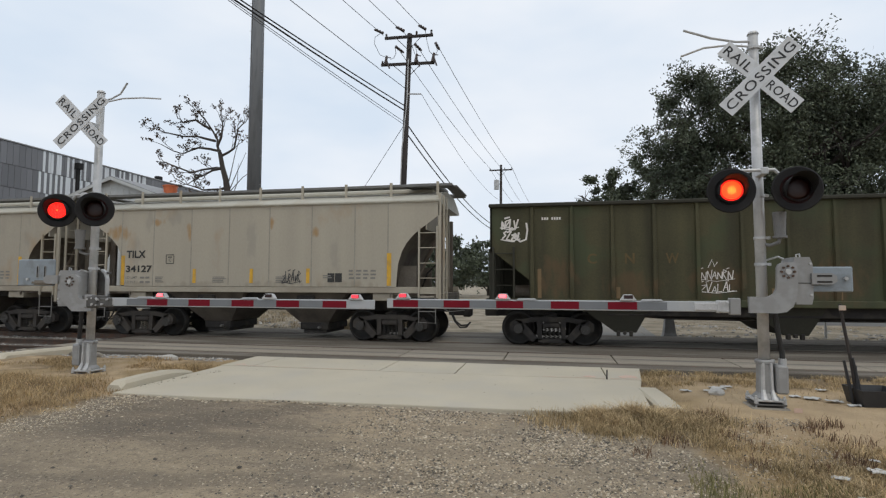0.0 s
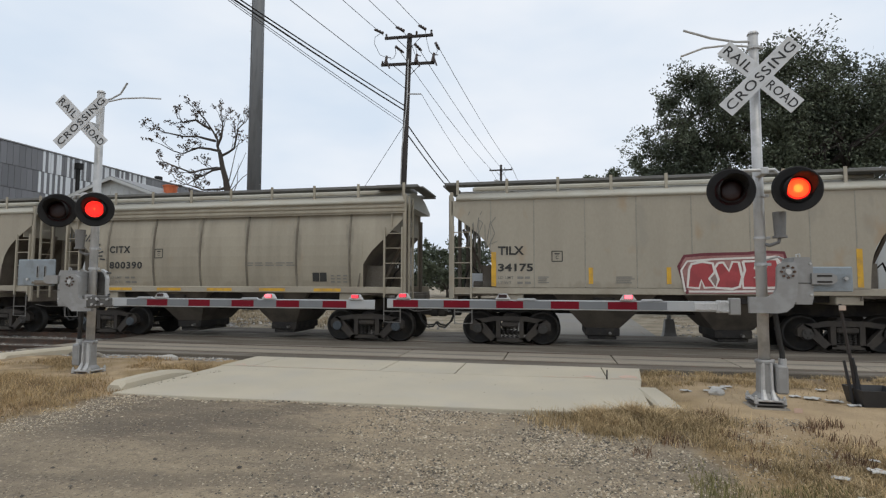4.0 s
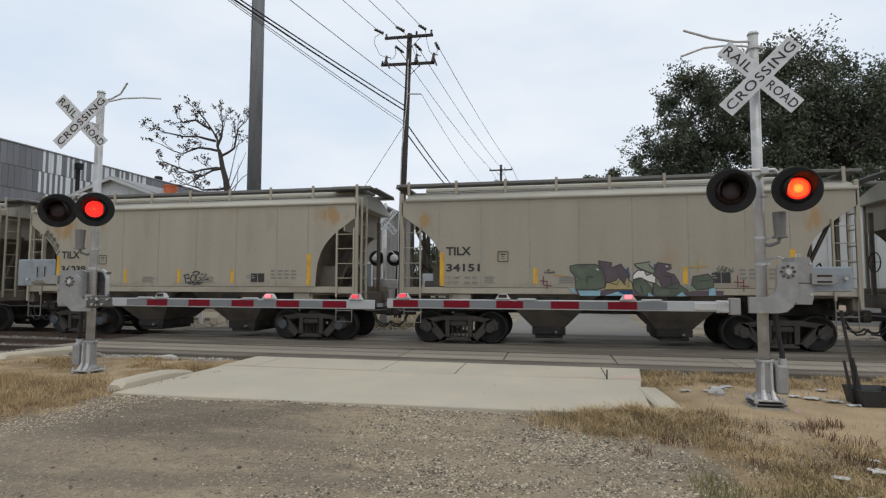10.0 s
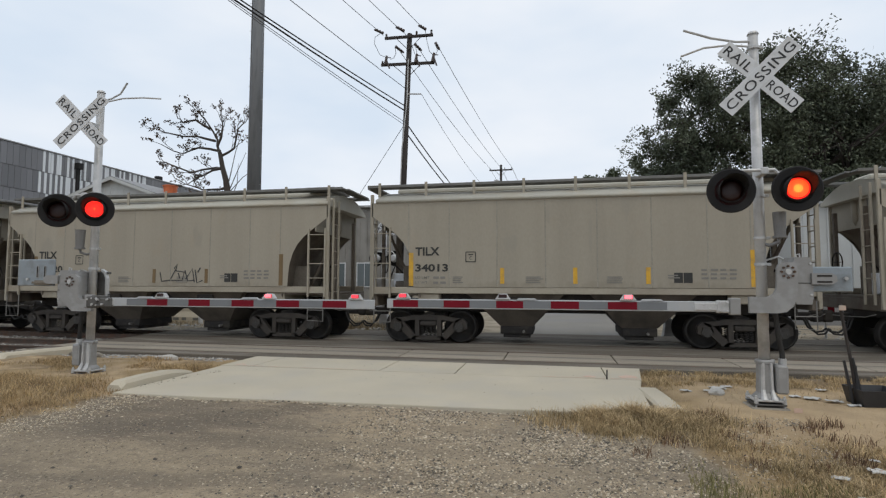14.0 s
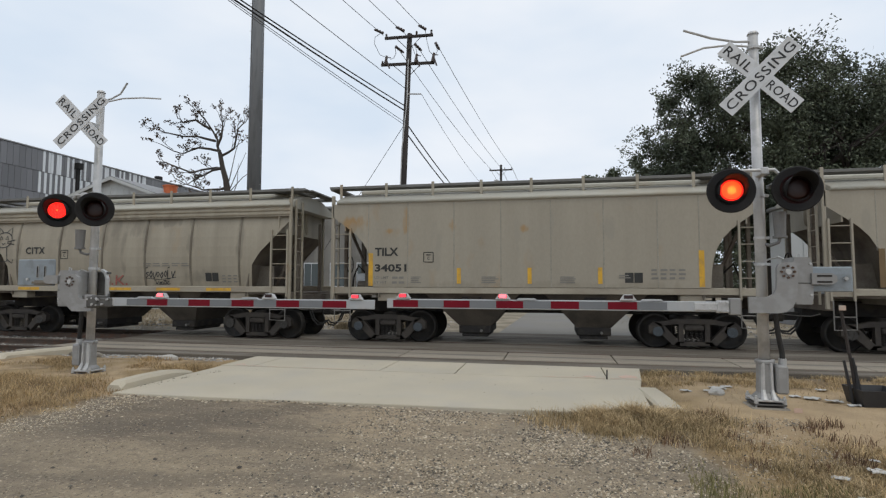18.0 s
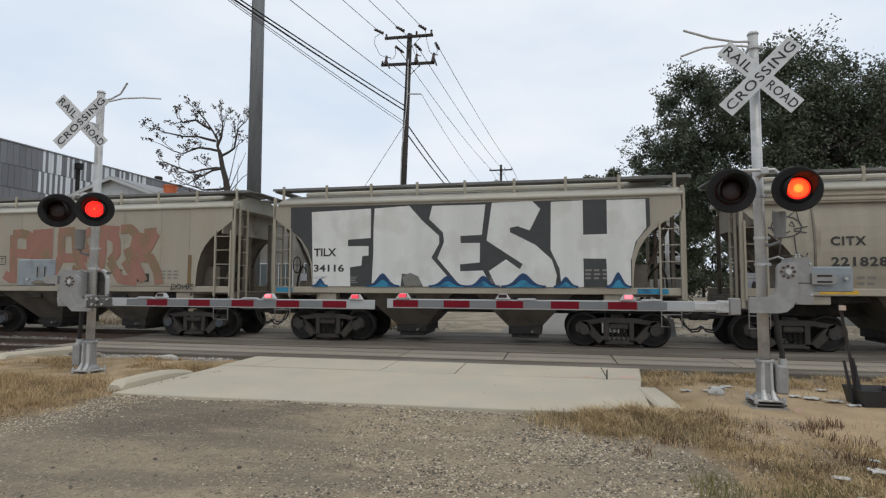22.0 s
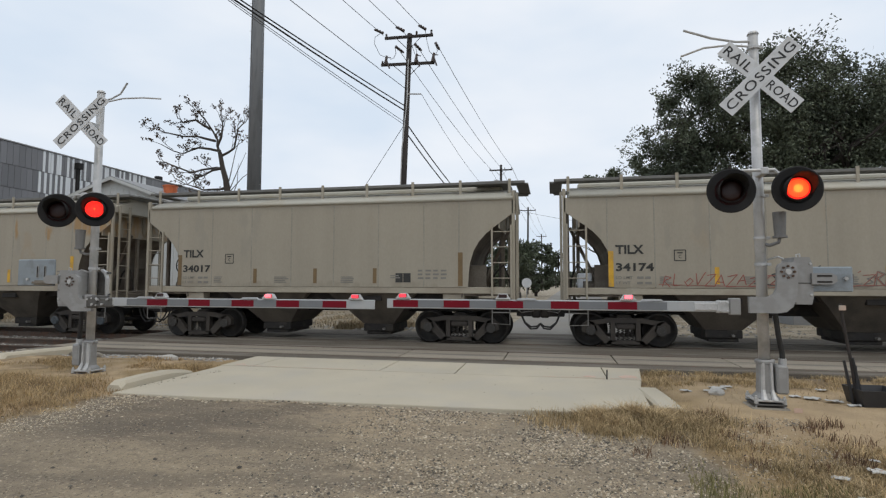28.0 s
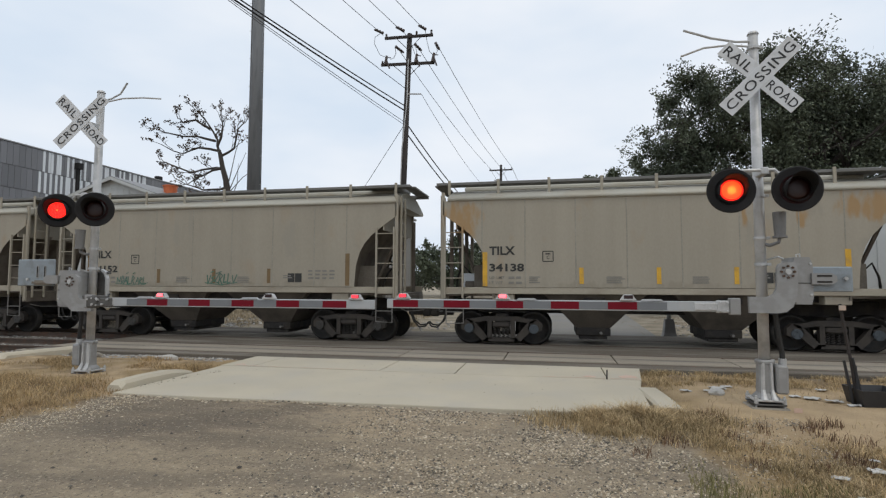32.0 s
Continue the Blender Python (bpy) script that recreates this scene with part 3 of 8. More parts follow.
# loose stones and grass
def pebble(s, x, y, z, r):
    a = random.uniform(0, 6.28)
    vs = []
    for k in range(5):
        t = a + k * 1.2566
        q = r * random.uniform(0.7, 1.25)
        vs.append((x + q * math.cos(t), y + q * math.sin(t), z + random.uniform(-0.2, 0.35) * r))
    vs.append((x + random.uniform(-0.3, 0.3) * r, y + random.uniform(-0.3, 0.3) * r, z + r * random.uniform(0.5, 0.95)))
    s.add(vs, [(k, (k + 1) % 5, 5) for k in range(5)])


def in_view(x, y):
    return y > 1.5 and -1.45 * y - 0.6 < x < 0.62 * y + 0.4


def on_apron(x, y):
    return -7.0 < x < 1.75 and 7.2 < y < 11.5


kinds = (("gravel", PALE_STONE, "loose pale limestone gravel on the road"), ("gravel", TAN_STONE, "loose tan gravel on the road"), ("gravel", DARK_STONE, "dark stone chippings scattered on the road"))
heaps = [Shape(), Shape(), Shape()]
count = 0
while count < 62000:
    y = 2.4 + 5.2 * random.random() ** 0.8
    x = random.uniform(-8.6, 3.0)
    if not in_view(x, y) or on_apron(x, y):
        continue
    dense = 0.10 + 0.90 * smoothstep(-3.6, -0.9, x + 0.5 * noise.noise((x, y, 5))) * (1 - 0.7 * smoothstep(1.0, 2.2, x + 0.12 * y))
    dense *= 0.12 + 1.0 * smoothstep(-0.35, 0.3, noise.noise((x * 0.8, y * 1.5, 9)))
    if random.random() > dense:
        continue
    r = 0.0045 + 0.013 * random.random() ** 1.9 + (0.012 * random.random() if random.random() < 0.03 else 0)
    pale = 0.05 + 0.35 * smoothstep(-3.4, -1.2, x)
    r *= 0.72 + 0.28 * smoothstep(-3.4, -1.4, x)
    pebble(random.choices(heaps, (pale, 0.42, 0.26))[0], x, y, ground_height(x, y) - 0.002, r)
    count += 1
for k in range(700):
    x = random.uniform(-6.6, 1.2)
    y = 7.22 + 0.03 * (x + 6.5) / 1.0 * 0.9 - abs(random.gauss(0, 0.08))
    pebble(random.choices(heaps, (0.6, 0.25, 0.15))[0], x, y, ground_height(x, y) + 0.006, random.uniform(0.008, 0.026))
for k in range(240):
    x, y = random.uniform(-7.5, 1.5), 2.6 + 4.5 * random.random() ** 0.8
    if in_view(x, y) and not on_apron(x, y):
        pebble(heaps[2], x, y, ground_height(x, y) + 0.002, random.uniform(0.010, 0.026))
for k in range(2600):
    y = random.uniform(4.6, 7.35)
    x = -7.4 + 0.12 * y + 0.35 + random.gauss(0.0, 0.28)
    if in_view(x, y) and not on_apron(x, y):
        pebble(random.choices(heaps, (0.55, 0.40, 0.05))[0], x, y, ground_height(x, y), random.uniform(0.006, 0.017))
for k in range(70):
    u = random.random() ** 1.6
    pebble(heaps[2], -6.66 + 0.35 * u + random.gauss(0.0, 0.10), 7.7 + 1.7 * u, 0.001, random.uniform(0.004, 0.018))
for k in range(60):
    pebble(heaps[2], random.uniform(-6.0, 1.0), random.uniform(7.6, 11.3), 0.002, random.uniform(0.004, 0.012))
for (nm, m, lab), heap in zip(kinds, heaps):
    tagged(new(nm, heap.raw(nm, m)), lab, "gravel", kind="stuff")
s = Shape()
for k in range(9000):
    x = random.choice((random.uniform(-32, -13.2), random.uniform(-22, -13.2), random.uniform(10.1, 18)))
    y = random.uniform(10.9, 18.6)
    if random.random() < 0.12:
        x, y = random.uniform(-12.8, -7.2), random.uniform(10.5, 11.45)
    pebble(s, x, y, ground_height(x, y) - 0.01, random.uniform(0.02, 0.055))
for k in range(2600):
    x, y = random.choice((random.uniform(-22, -4), random.uniform(4, 16))), 18.8 + 4.5 * random.random() ** 1.5
    heap_ = smoothstep(0.0, 0.35, noise.noise((x * 0.5, y * 0.5, 14)))
    if random.random() < 0.15 + heap_:
        pebble(s, x, y, ground_height(x, y) + 0.05 * heap_, random.uniform(0.03, 0.10))
tagged(new("ballast", s.raw("ballast", STONE)), "grey crushed stone ballast beside the rails", "ballast", kind="stuff")


def blades(name, material, label, spots, bend=0.5):
    s = Shape()
    for x, y, h, w in spots:
        z = ground_height(x, y) - 0.01
        a = random.uniform(0, 6.28)
        dx, dy = math.cos(a), math.sin(a)
        b = h * random.uniform(0.1, bend)
        t = random.uniform(0, 6.28)
        ox, oy = w * math.cos(t), w * math.sin(t)
        m = (x + dx * b * 0.3, y + dy * b * 0.3, z + h * 0.6)
        e = (x + dx * b, y + dy * b, z + h * random.uniform(0.8, 1.0))
        s.add([(x - ox, y - oy, z), (x + ox, y + oy, z), (m[0] + ox * 0.7, m[1] + oy * 0.7, m[2]), (m[0] - ox * 0.7, m[1] - oy * 0.7, m[2]), e],
              [(0, 1, 2, 3), (3, 2, 4)])
    return tagged(new(name, s.raw(name, material)), label, "grass", kind="stuff")


def sow(n, xr, yr, keep, h):
    out = []
    tries = 0
    while len(out) < n and tries < n * 20:
        tries += 1
        x, y = random.uniform(*xr), random.uniform(*yr)
        k = keep(x, y)
        if k > 0 and random.random() < k and not (-6.75 < x < 1.2 and 7.4 < y < 11.46) and not (-12.0 < x < -10.9 and y > 9.0):
            hh = h * random.uniform(0.45, 1.15) * (0.55 + 0.45 * k)
            out.append((x, y, hh, 0.0016 + 0.0022 * random.random() + 0.00025 * y))
    return out


def right_verge(x, y):
    edge = 2.05 - 0.13 * y - 0.3 * noise.noise((x * 1.1, y * 1.1, 2))
    k = smoothstep(edge, edge + 0.5, x) * (0.25 + 0.75 * smoothstep(-0.25, 0.25, noise.noise((x * 1.4, y * 1.4, 7))))
    return k * (1 - 0.97 * smoothstep(5.9, 6.9, y) * smoothstep(1.6, 2.3, x))


def clump(x, y):
    return math.exp(-((x - 1.0) / 0.68) ** 2 - ((y - 7.2) / 0.5) ** 2) * 1.5 * (0.25 + 0.75 * smoothstep(-0.3, 0.25, noise.noise((x * 2.6, y * 2.6, 17))))


def left_verge(x, y):
    edge = -7.4 + 0.12 * y
    n = noise.noise((x * 0.9, y * 0.9, 12))
    near = smoothstep(8.1, 7.2, y + 0.5 * n)
    return smoothstep(edge + 0.1, edge - 0.5, x) * (0.02 + 0.6 * near + (0.9 - 0.55 * near) * smoothstep(-0.05, 0.3, n)) * (1 - 0.8 * smoothstep(9.6, 10.4, y))


grass = sow(30000, (0.6, 4.6), (2.2, 7.6), right_verge, 0.11) + sow(11000, (-0.5, 2.4), (6.0, 8.5), clump, 0.25)
grass += sow(8000, (1.6, 7.5), (8.4, 11.42), lambda x, y: (0.04 + 0.96 * smoothstep(9.3, 10.2, y)) * (0.12 + 0.88 * smoothstep(-0.2, 0.25, noise.noise((x * 1.9, y * 2.2, 23)))), 0.12)
blades("dry_grass", STRAW, "straw-coloured dry grass on the verge", grass, 1.3)
grass = sow(30000, (-14, -6.3), (4.8, 10.9), left_verge, 0.14)
blades("dry_grass", GOLD_GRASS, "golden dry grass by the kerb", grass, 1.3)
grass = sow(900, (0.7, 3.6), (5.6, 7.6), lambda x, y: smoothstep(0.1, 0.4, noise.noise((x * 2.3, y * 2.3, 31))), 0.17)
blades("brown_weeds", WEED, "brown withered weeds among the grass", grass, 0.9)
grass = sow(4200, (1.15, 3.6), (2.8, 5.8), lambda x, y: smoothstep(-0.15, 0.4, noise.noise((x * 1.3, y * 1.3, 41))), 0.10)
blades("winter_grass", GREEN_GRASS, "sparse green winter grass", grass)
far_grass = sow(15000, (-30, -6.2), (18.8, 30), lambda x, y: 0.3 + 0.7 * smoothstep(-0.1, 0.3, noise.noise((x * 0.4, y * 0.4, 3))), 0.26)
far_grass += sow(2600, (3.0, 14), (18.8, 30), lambda x, y: 0.5 * smoothstep(-0.1, 0.3, noise.noise((x * 0.6, y * 0.6, 8))), 0.09) + sow(2600, (-8.2, -5.4), (19.2, 21.5), lambda x, y: 1, 0.36)
for i, (x, y, h, w) in enumerate(far_grass):
    far_grass[i] = (x, y, h * 0.85, w * 1.7)
blades("dry_grass", FAR_STRAW, "tall dry grass beyond the tracks", far_grass)
# ---- the freight train ----
YC, HALF = 16.14, 1.58
TRUCK_X = 5.75
PITCH = 12.795


def travel(t):
    """How far the train has rolled, in metres, as its speed sinks a little."""
    u = (t - 16) / 16
    return u * (97.6445 + u * (-4.0785 + u * (-4.2146 + u * (0.9329 + u * 1.9050))))


BODY = {"kind": "smooth"}


def bow(z):
    """The half width of the car side: flat, or rounded on the ribbed cars."""
    if BODY["kind"] == "ribbed":
        return HALF + 0.02 - 0.15 * ((z - 2.6) / 1.15) ** 2
    return HALF


def arc_low(d, kind):
    """The lower edge of the side sheet, d metres from the car's middle: the sill, then the curved cut-away end."""
    if d < 4.47:
        return 1.60
    if kind == "ribbed":
        pts = [(4.47, 1.60), (4.50, 2.25), (4.75, 2.62), (5.12, 2.98), (5.72, 3.62)]
    else:
        pts = [(4.47, 1.60), (4.49, 1.95), (4.53, 2.27), (4.63, 2.60), (4.78, 2.86), (4.98, 3.08), (5.22, 3.27), (5.72, 3.63)]
    for (a, za), (b, zb) in zip(pts, pts[1:]):
        if d <= b:
            return za + (zb - za) * (d - a) / (b - a)
    return pts[-1][1]


def side_sheet(x0, x1, sign, kind, top=4.0):
    cols = [x0, x1]
    if max(abs(x0), abs(x1)) > 4.4:
        cols += [e * g for g in (4.47, 4.475, 4.5, 4.53, 4.58, 4.63, 4.7, 4.78, 4.88, 4.98, 5.1, 5.22, 5.45) for e in (-1, 1) if x0 < e * g < x1]
    cols = sorted(set(cols))
    rows = 7
    s = Shape()
    n = len(cols)
    for off in (0.0, -0.012):
        vs, fs = [], []
        for x in cols:
            lo = arc_low(abs(x), kind)
            for k in range(rows + 1):
                z = lo + (top - lo) * k / rows
                vs.append((x, sign * (bow(z) + off), z))
        for i in range(n - 1):
            for k in range(rows):
                fs.append((i * (rows + 1) + k, (i + 1) * (rows + 1) + k, (i + 1) * (rows + 1) + k + 1, i * (rows + 1) + k + 1))
        s.add(vs, fs)
    h = n * (rows + 1)
    rim = [i * (rows + 1) for i in range(n)] + [(n - 1) * (rows + 1) + k for k in range(1, rows + 1)]
    for a, b in zip(rim, rim[1:]):
        s.f.append((a, b, b + h, a + h))
    first = list(range(rows + 1))
    for a, b in zip(first, first[1:]):
        s.f.append((a, b, b + h, a + h))
    return s


SEAMS = (-5.72, -4.62, -3.45, -2.12, -0.82, 0.52, 1.88, 3.22, 4.22, 5.72)
POSTS = (-4.09, -2.42, -0.78, 0.80, 2.42, 4.08)


def ladder(x0, x1, y, z0, z1, rungs):
    s = Shape()
    for x in (x0, x1):
        s.box(x - 0.025, x + 0.025, y - 0.035, y + 0.035, z0, z1, 0.006)
    for k in range(rungs):
        z = z0 + 0.12 + (z1 - z0 - 0.3) * k / (rungs - 1)
        s.rod((x0, y, z), (x1, y, z), 0.014, n=6)
    return s


def build_hopper_parts(kind):
    """The pieces of a two-bay covered hopper, as (name, mesh, material key, label)."""
    out = []
    BODY["kind"] = kind

    def put(name, s, key, label="", smooth=False, under=None):
        out.append((name, s if isinstance(s, bpy.types.Mesh) else s.mesh(name, None, smooth), key, label, under))
        return len(out) - 1

    def rungs(x0, x1, y, zs, key, under, flip=False):
        for z in zs:
            a, b = ((x0, y, z), (x1, y, z)) if not flip else ((x0, y[0], z), (x0, y[1], z))
            put("rung", Shape().rod(a, b, 0.014, n=6), key, under=under)

    gap = 0.004
    if kind == "ribbed":
        put("side_sheet", side_sheet(-5.72, 5.72, -1, kind, 3.72), "paint")
        for x in POSTS:
            z0 = 1.60
            s = Shape()
            s.loft([[(x - 0.035, -bow(z) + 0.004, z), (x - 0.02, -bow(z) - 0.03, z), (x + 0.02, -bow(z) - 0.03, z), (x + 0.035, -bow(z) + 0.004, z)] for z in (z0, 1.9, 2.2, 2.5, 2.8, 3.1, 3.4, 3.72)])
            put("side_post", s, "post")
        for z in (3.74, 3.86):
            put("eave_rib", Shape().box(-5.72, 5.72, -HALF - 0.02, -HALF + 0.06, z, z + 0.085, 0.02), "paint")
        put("eave_plate", Shape().box(-5.72, 5.72, -HALF + 0.012, -HALF + 0.03, 3.70, 4.0), "paint")
    else:
        for a, b in zip(SEAMS, SEAMS[1:]):
            put("side_sheet", side_sheet(a + gap, b - gap, -1, kind), "paint")
        for x in SEAMS[1:-1]:
            lo = arc_low(abs(x), kind) + 0.02
            s = Shape().loft([[(x - 0.022, -bow(z) + 0.004, z), (x - 0.01, -bow(z) - 0.006, z), (x + 0.01, -bow(z) - 0.006, z), (x + 0.022, -bow(z) + 0.004, z)]
                              for z in (lo, 2.2 + 0.3 * (lo > 2), 2.9, 3.4, 3.98)])
            put("weld_seam", s, "seam")
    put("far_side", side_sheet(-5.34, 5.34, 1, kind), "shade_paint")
    # roof: rounded eave, then a slope to the hatch coaming
    prof = [(-1.60, 3.99), (-1.64, 4.02), (-1.64, 4.07), (-1.56, 4.11), (-1.30, 4.22), (-0.80, 4.38), (-0.45, 4.45), (0.45, 4.45), (0.80, 4.38), (1.30, 4.22), (1.56, 4.11), (1.64, 4.07), (1.64, 4.02), (1.60, 3.99)]
    put("roof", Shape().loft([[(x, y, z) for y, z in prof] for x in (-5.58, 5.72)]), "roof", "", True)
    for sg in (-1, 1):
        s = Shape()
        # shade_paint: the shade under the cut-away ends is mixed into the grimy colour
        d = [(4.30, 1.30), (4.40, 1.9), (4.47, 2.27), (4.57, 2.60), (4.72, 2.86), (4.92, 3.06), (5.18, 3.25), (5.34, 3.37)] if kind != "ribbed" else [(4.30, 1.30), (4.46, 2.25), (4.7, 2.6), (5.1, 2.96), (5.34, 3.22)]
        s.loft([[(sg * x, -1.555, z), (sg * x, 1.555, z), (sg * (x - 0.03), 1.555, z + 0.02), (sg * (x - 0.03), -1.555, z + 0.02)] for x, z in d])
        put("slope_sheet", s, "shade_paint", "curved slope sheet with grime and shade in its colour")
        s = Shape().plate([(-1.56, 3.22), (1.56, 3.22), (1.56, 4.09), (1.30, 4.20), (0.80, 4.36), (0.45, 4.43), (-0.45, 4.43), (-0.80, 4.36), (-1.30, 4.20), (-1.56, 4.09)], 0.0, 0.035)
        s.v = [(sg * (5.32 + y), x, z) for x, y, z in s.v]
        put("end_sheet", s, "paint")
        for y, px in ((-1.54, 5.72), (1.54, 5.36)):
            put("corner_post", Shape().box(sg * px - 0.045, sg * px + 0.045, y - 0.04, y + 0.04, 1.1, 4.25, 0.01), "paint")
        for y in (-0.75, 0.75):
            put("end_post", Shape().box(sg * 5.62 - 0.05, sg * 5.62 + 0.05, y - 0.05, y + 0.05, 1.3, 3.7, 0.01), "shade_paint")
        put("shear_plate", Shape().box(min(sg * 4.32, sg * 4.92), max(sg * 4.32, sg * 4.92), -1.02, -0.99, 1.42, 2.22, 0.008), "dust")
        put("shear_plate", Shape().box(min(sg * 4.32, sg * 4.92), max(sg * 4.32, sg * 4.92), 0.99, 1.02, 1.42, 2.22, 0.008), "dust")
        put("end_stiffener", Shape().loft([[(sg * (5.35 + d * math.cos(a)), 0.25 + w * math.sin(a), z) for a in (-1.57, -0.8, 0, 0.8, 1.57)] for d, w, z in ((0.01, 0.03, 3.30), (0.07, 0.13, 3.45), (0.08, 0.15, 3.9), (0.06, 0.11, 4.15), (0.01, 0.03, 4.28))]), "paint", "", True)
        put("hand_rail", Shape().tube([(sg * 5.36, -0.55, 3.1), (sg * 5.46, -0.55, 3.15), (sg * 5.46, -0.55, 3.95), (sg * 5.36, -0.55, 4.0)], 0.014, 5), "under_light")
        put("end_post", Shape().box(sg * 5.30 - 0.05, sg * 5.30 + 0.05, -0.05, 0.05, 1.3, 3.36, 0.01), "dust")
        put("train_line", Shape().tube([(sg * 4.9, -0.35, 1.5), (sg * 5.1, -0.4, 2.0), (sg * 5.35, -0.42, 2.25), (sg * 5.5, -0.4, 1.9), (sg * 5.55, -0.4, 1.45)], 0.03, 6), "under")
        put("end_brace", Shape().rod((sg * 4.7, -0.55, 1.5), (sg * 5.55, -0.55, 3.3), 0.05, n=6), "shade_paint")
        lx = (5.14, 5.66) if sg > 0 else (-5.66, -5.16)
        s = Shape()
        for x in lx:
            s.box(x - 0.025, x + 0.025, -1.635, -1.565, 1.30, 3.30, 0.006)
        k = put("ladder", s, "paint", "steel side ladder")
        rungs(*lx, -1.60, (1.42, 1.85, 2.27, 2.70, 3.12), "paint", k)
        e = Shape()
        for y in (-1.35, -0.93):
            e.box(sg * 5.80 - 0.03, sg * 5.80 + 0.03, y - 0.025, y + 0.025, 1.2, 4.2, 0.006)
        k = put("end_ladder", e, "paint", "steel end ladder")
        rungs(sg * 5.80, 0, (-1.35, -0.93), [1.45 + 0.4 * j for j in range(7)], "paint", k, True)
        st = Shape().tube([(sg * 5.14, -1.6, 1.3), (sg * 5.14, -1.6, 0.62), (sg * 5.62, -1.6, 0.60), (sg * 5.62, -1.6, 1.3)], 0.016, 5)
        st.rod((sg * 5.14, -1.6, 0.92), (sg * 5.62, -1.6, 0.92), 0.014, n=5)
        put("step_stirrup", st, "under_light", "thin steel step hanging below the sill")
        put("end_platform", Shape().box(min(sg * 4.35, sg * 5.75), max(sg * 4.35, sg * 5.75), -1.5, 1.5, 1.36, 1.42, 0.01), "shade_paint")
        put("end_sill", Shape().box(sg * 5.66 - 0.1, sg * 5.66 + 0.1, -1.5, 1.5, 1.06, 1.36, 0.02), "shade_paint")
        c = Shape().box(min(sg * 5.7, sg * 6.18), max(sg * 5.7, sg * 6.18), -0.11, 0.11, 0.74, 0.96, 0.03)
        c.box(min(sg * 6.12, sg * 6.42), max(sg * 6.12, sg * 6.42), -0.16, 0.14, 0.70, 1.02, 0.06)
        put("coupler", c, "under")
        h = Shape()
        for o in (0.0, 0.16):
            h.tube([(sg * 5.85, -0.42 + o, 0.82), (sg * 5.95, -0.44 + o, 0.58), (sg * 6.12, -0.44 + o, 0.40 + o * 0.3), (sg * 6.3, -0.42 + o, 0.42 + o * 0.3), (sg * 6.40, -0.4 + o, 0.55)], 0.026, 6)
        put("air_hose", h, "rubber")
        put("pulling_lever", Shape().tube([(sg * 5.85, -1.45, 0.98), (sg * 5.9, -1.1, 0.9), (sg * 5.95, -0.4, 0.88), (sg * 6.2, -0.15, 0.9)], 0.014, 5), "under_light")
        # truck
        tx = sg * (4.46 if kind == "ribbed" else 4.15)
        put("bolster", Shape().box(tx - 0.2, tx + 0.2, -1.0, 1.0, 0.50, 0.86, 0.05), "under")
        for sy in (-1, 1):
            f = Shape()
            y0, y1 = sy * 0.98, sy * 1.14
            a, b = min(y0, y1), max(y0, y1)
            top = [(-1.12, 0.42), (-1.12, 0.60), (-0.98, 0.72), (-0.70, 0.735), (-0.45, 0.775), (0.45, 0.775), (0.70, 0.735), (0.98, 0.72), (1.12, 0.60), (1.12, 0.42)]
            f.plate([(tx + x, z) for x, z in top[:3] + [(-0.80, 0.66), (-0.72, 0.46), (-0.85, 0.36), (-0.98, 0.36)]], a, b)
            f.plate([(tx - x, z) for x, z in top[:3] + [(-0.80, 0.66), (-0.72, 0.46), (-0.85, 0.36), (-0.98, 0.36)]], a, b)
            f.plate([(tx + x, z) for x, z in [(-0.99, 0.70), (-0.70, 0.735), (-0.45, 0.79), (0.45, 0.79), (0.70, 0.735), (0.99, 0.70), (0.85, 0.60), (0.45, 0.655), (-0.45, 0.655), (-0.85, 0.60)]], a, b)
            for k in (-1, 1):
                f.plate([(tx + k * x, z) for x, z in [(0.86, 0.62), (0.72, 0.60), (0.36, 0.19), (0.36, 0.10), (0.52, 0.10), (0.90, 0.47)]], a, b)
                f.plate([(tx + k * x, z) for x, z in [(0.26, 0.66), (0.38, 0.66), (0.38, 0.16), (0.26, 0.16)]], a, b)
            f.plate([(tx + x, z) for x, z in [(-0.52, 0.10), (0.52, 0.10), (0.42, 0.20), (-0.42, 0.20)]], a, b)
            frame_at = put("side_frame", f, "truck", "cast steel side frame with triangular openings")
            for k in (-0.18, -0.06, 0.06, 0.18):
                coil = [(tx + k + 0.042 * math.cos(j * 0.7854), sy * 1.06 + 0.042 * math.sin(j * 0.7854), 0.20 + 0.29 * j / 40) for j in range(41)]
                put("coil_spring", Shape().tube(coil, 0.013, 5), "truck_light", "", True, frame_at)
            put("bolster_end", Shape().box(tx - 0.24, tx + 0.24, min(sy * 0.95, sy * 1.17), max(sy * 0.95, sy * 1.17), 0.49, 0.63, 0.03), "truck")
            for ax in (-0.9, 0.9):
                put("bearing_adapter", Shape().box(tx + ax - 0.13, tx + ax + 0.13, min(sy * 1.0, sy * 1.16), max(sy * 1.0, sy * 1.16), 0.37, 0.62, 0.04), "truck")
    # sills, centre sill, hoppers
    for sy in (-1, 1):
        y = sy * 1.52
        put("side_sill", Shape().box(-5.72, 5.72, y - 0.05, y + 0.05, 1.42, 1.60, 0.015), "sill")
    put("bolster_web", Shape().box(-4.35, -3.75, -1.5, 1.5, 1.20, 1.42, 0.02), "sill")
    put("bolster_web", Shape().box(3.75, 4.35, -1.5, 1.5, 1.20, 1.42, 0.02), "sill")
    put("centre_sill", Shape().box(-5.75, 5.75, -0.25, 0.25, 0.85, 1.25, 0.02), "under")
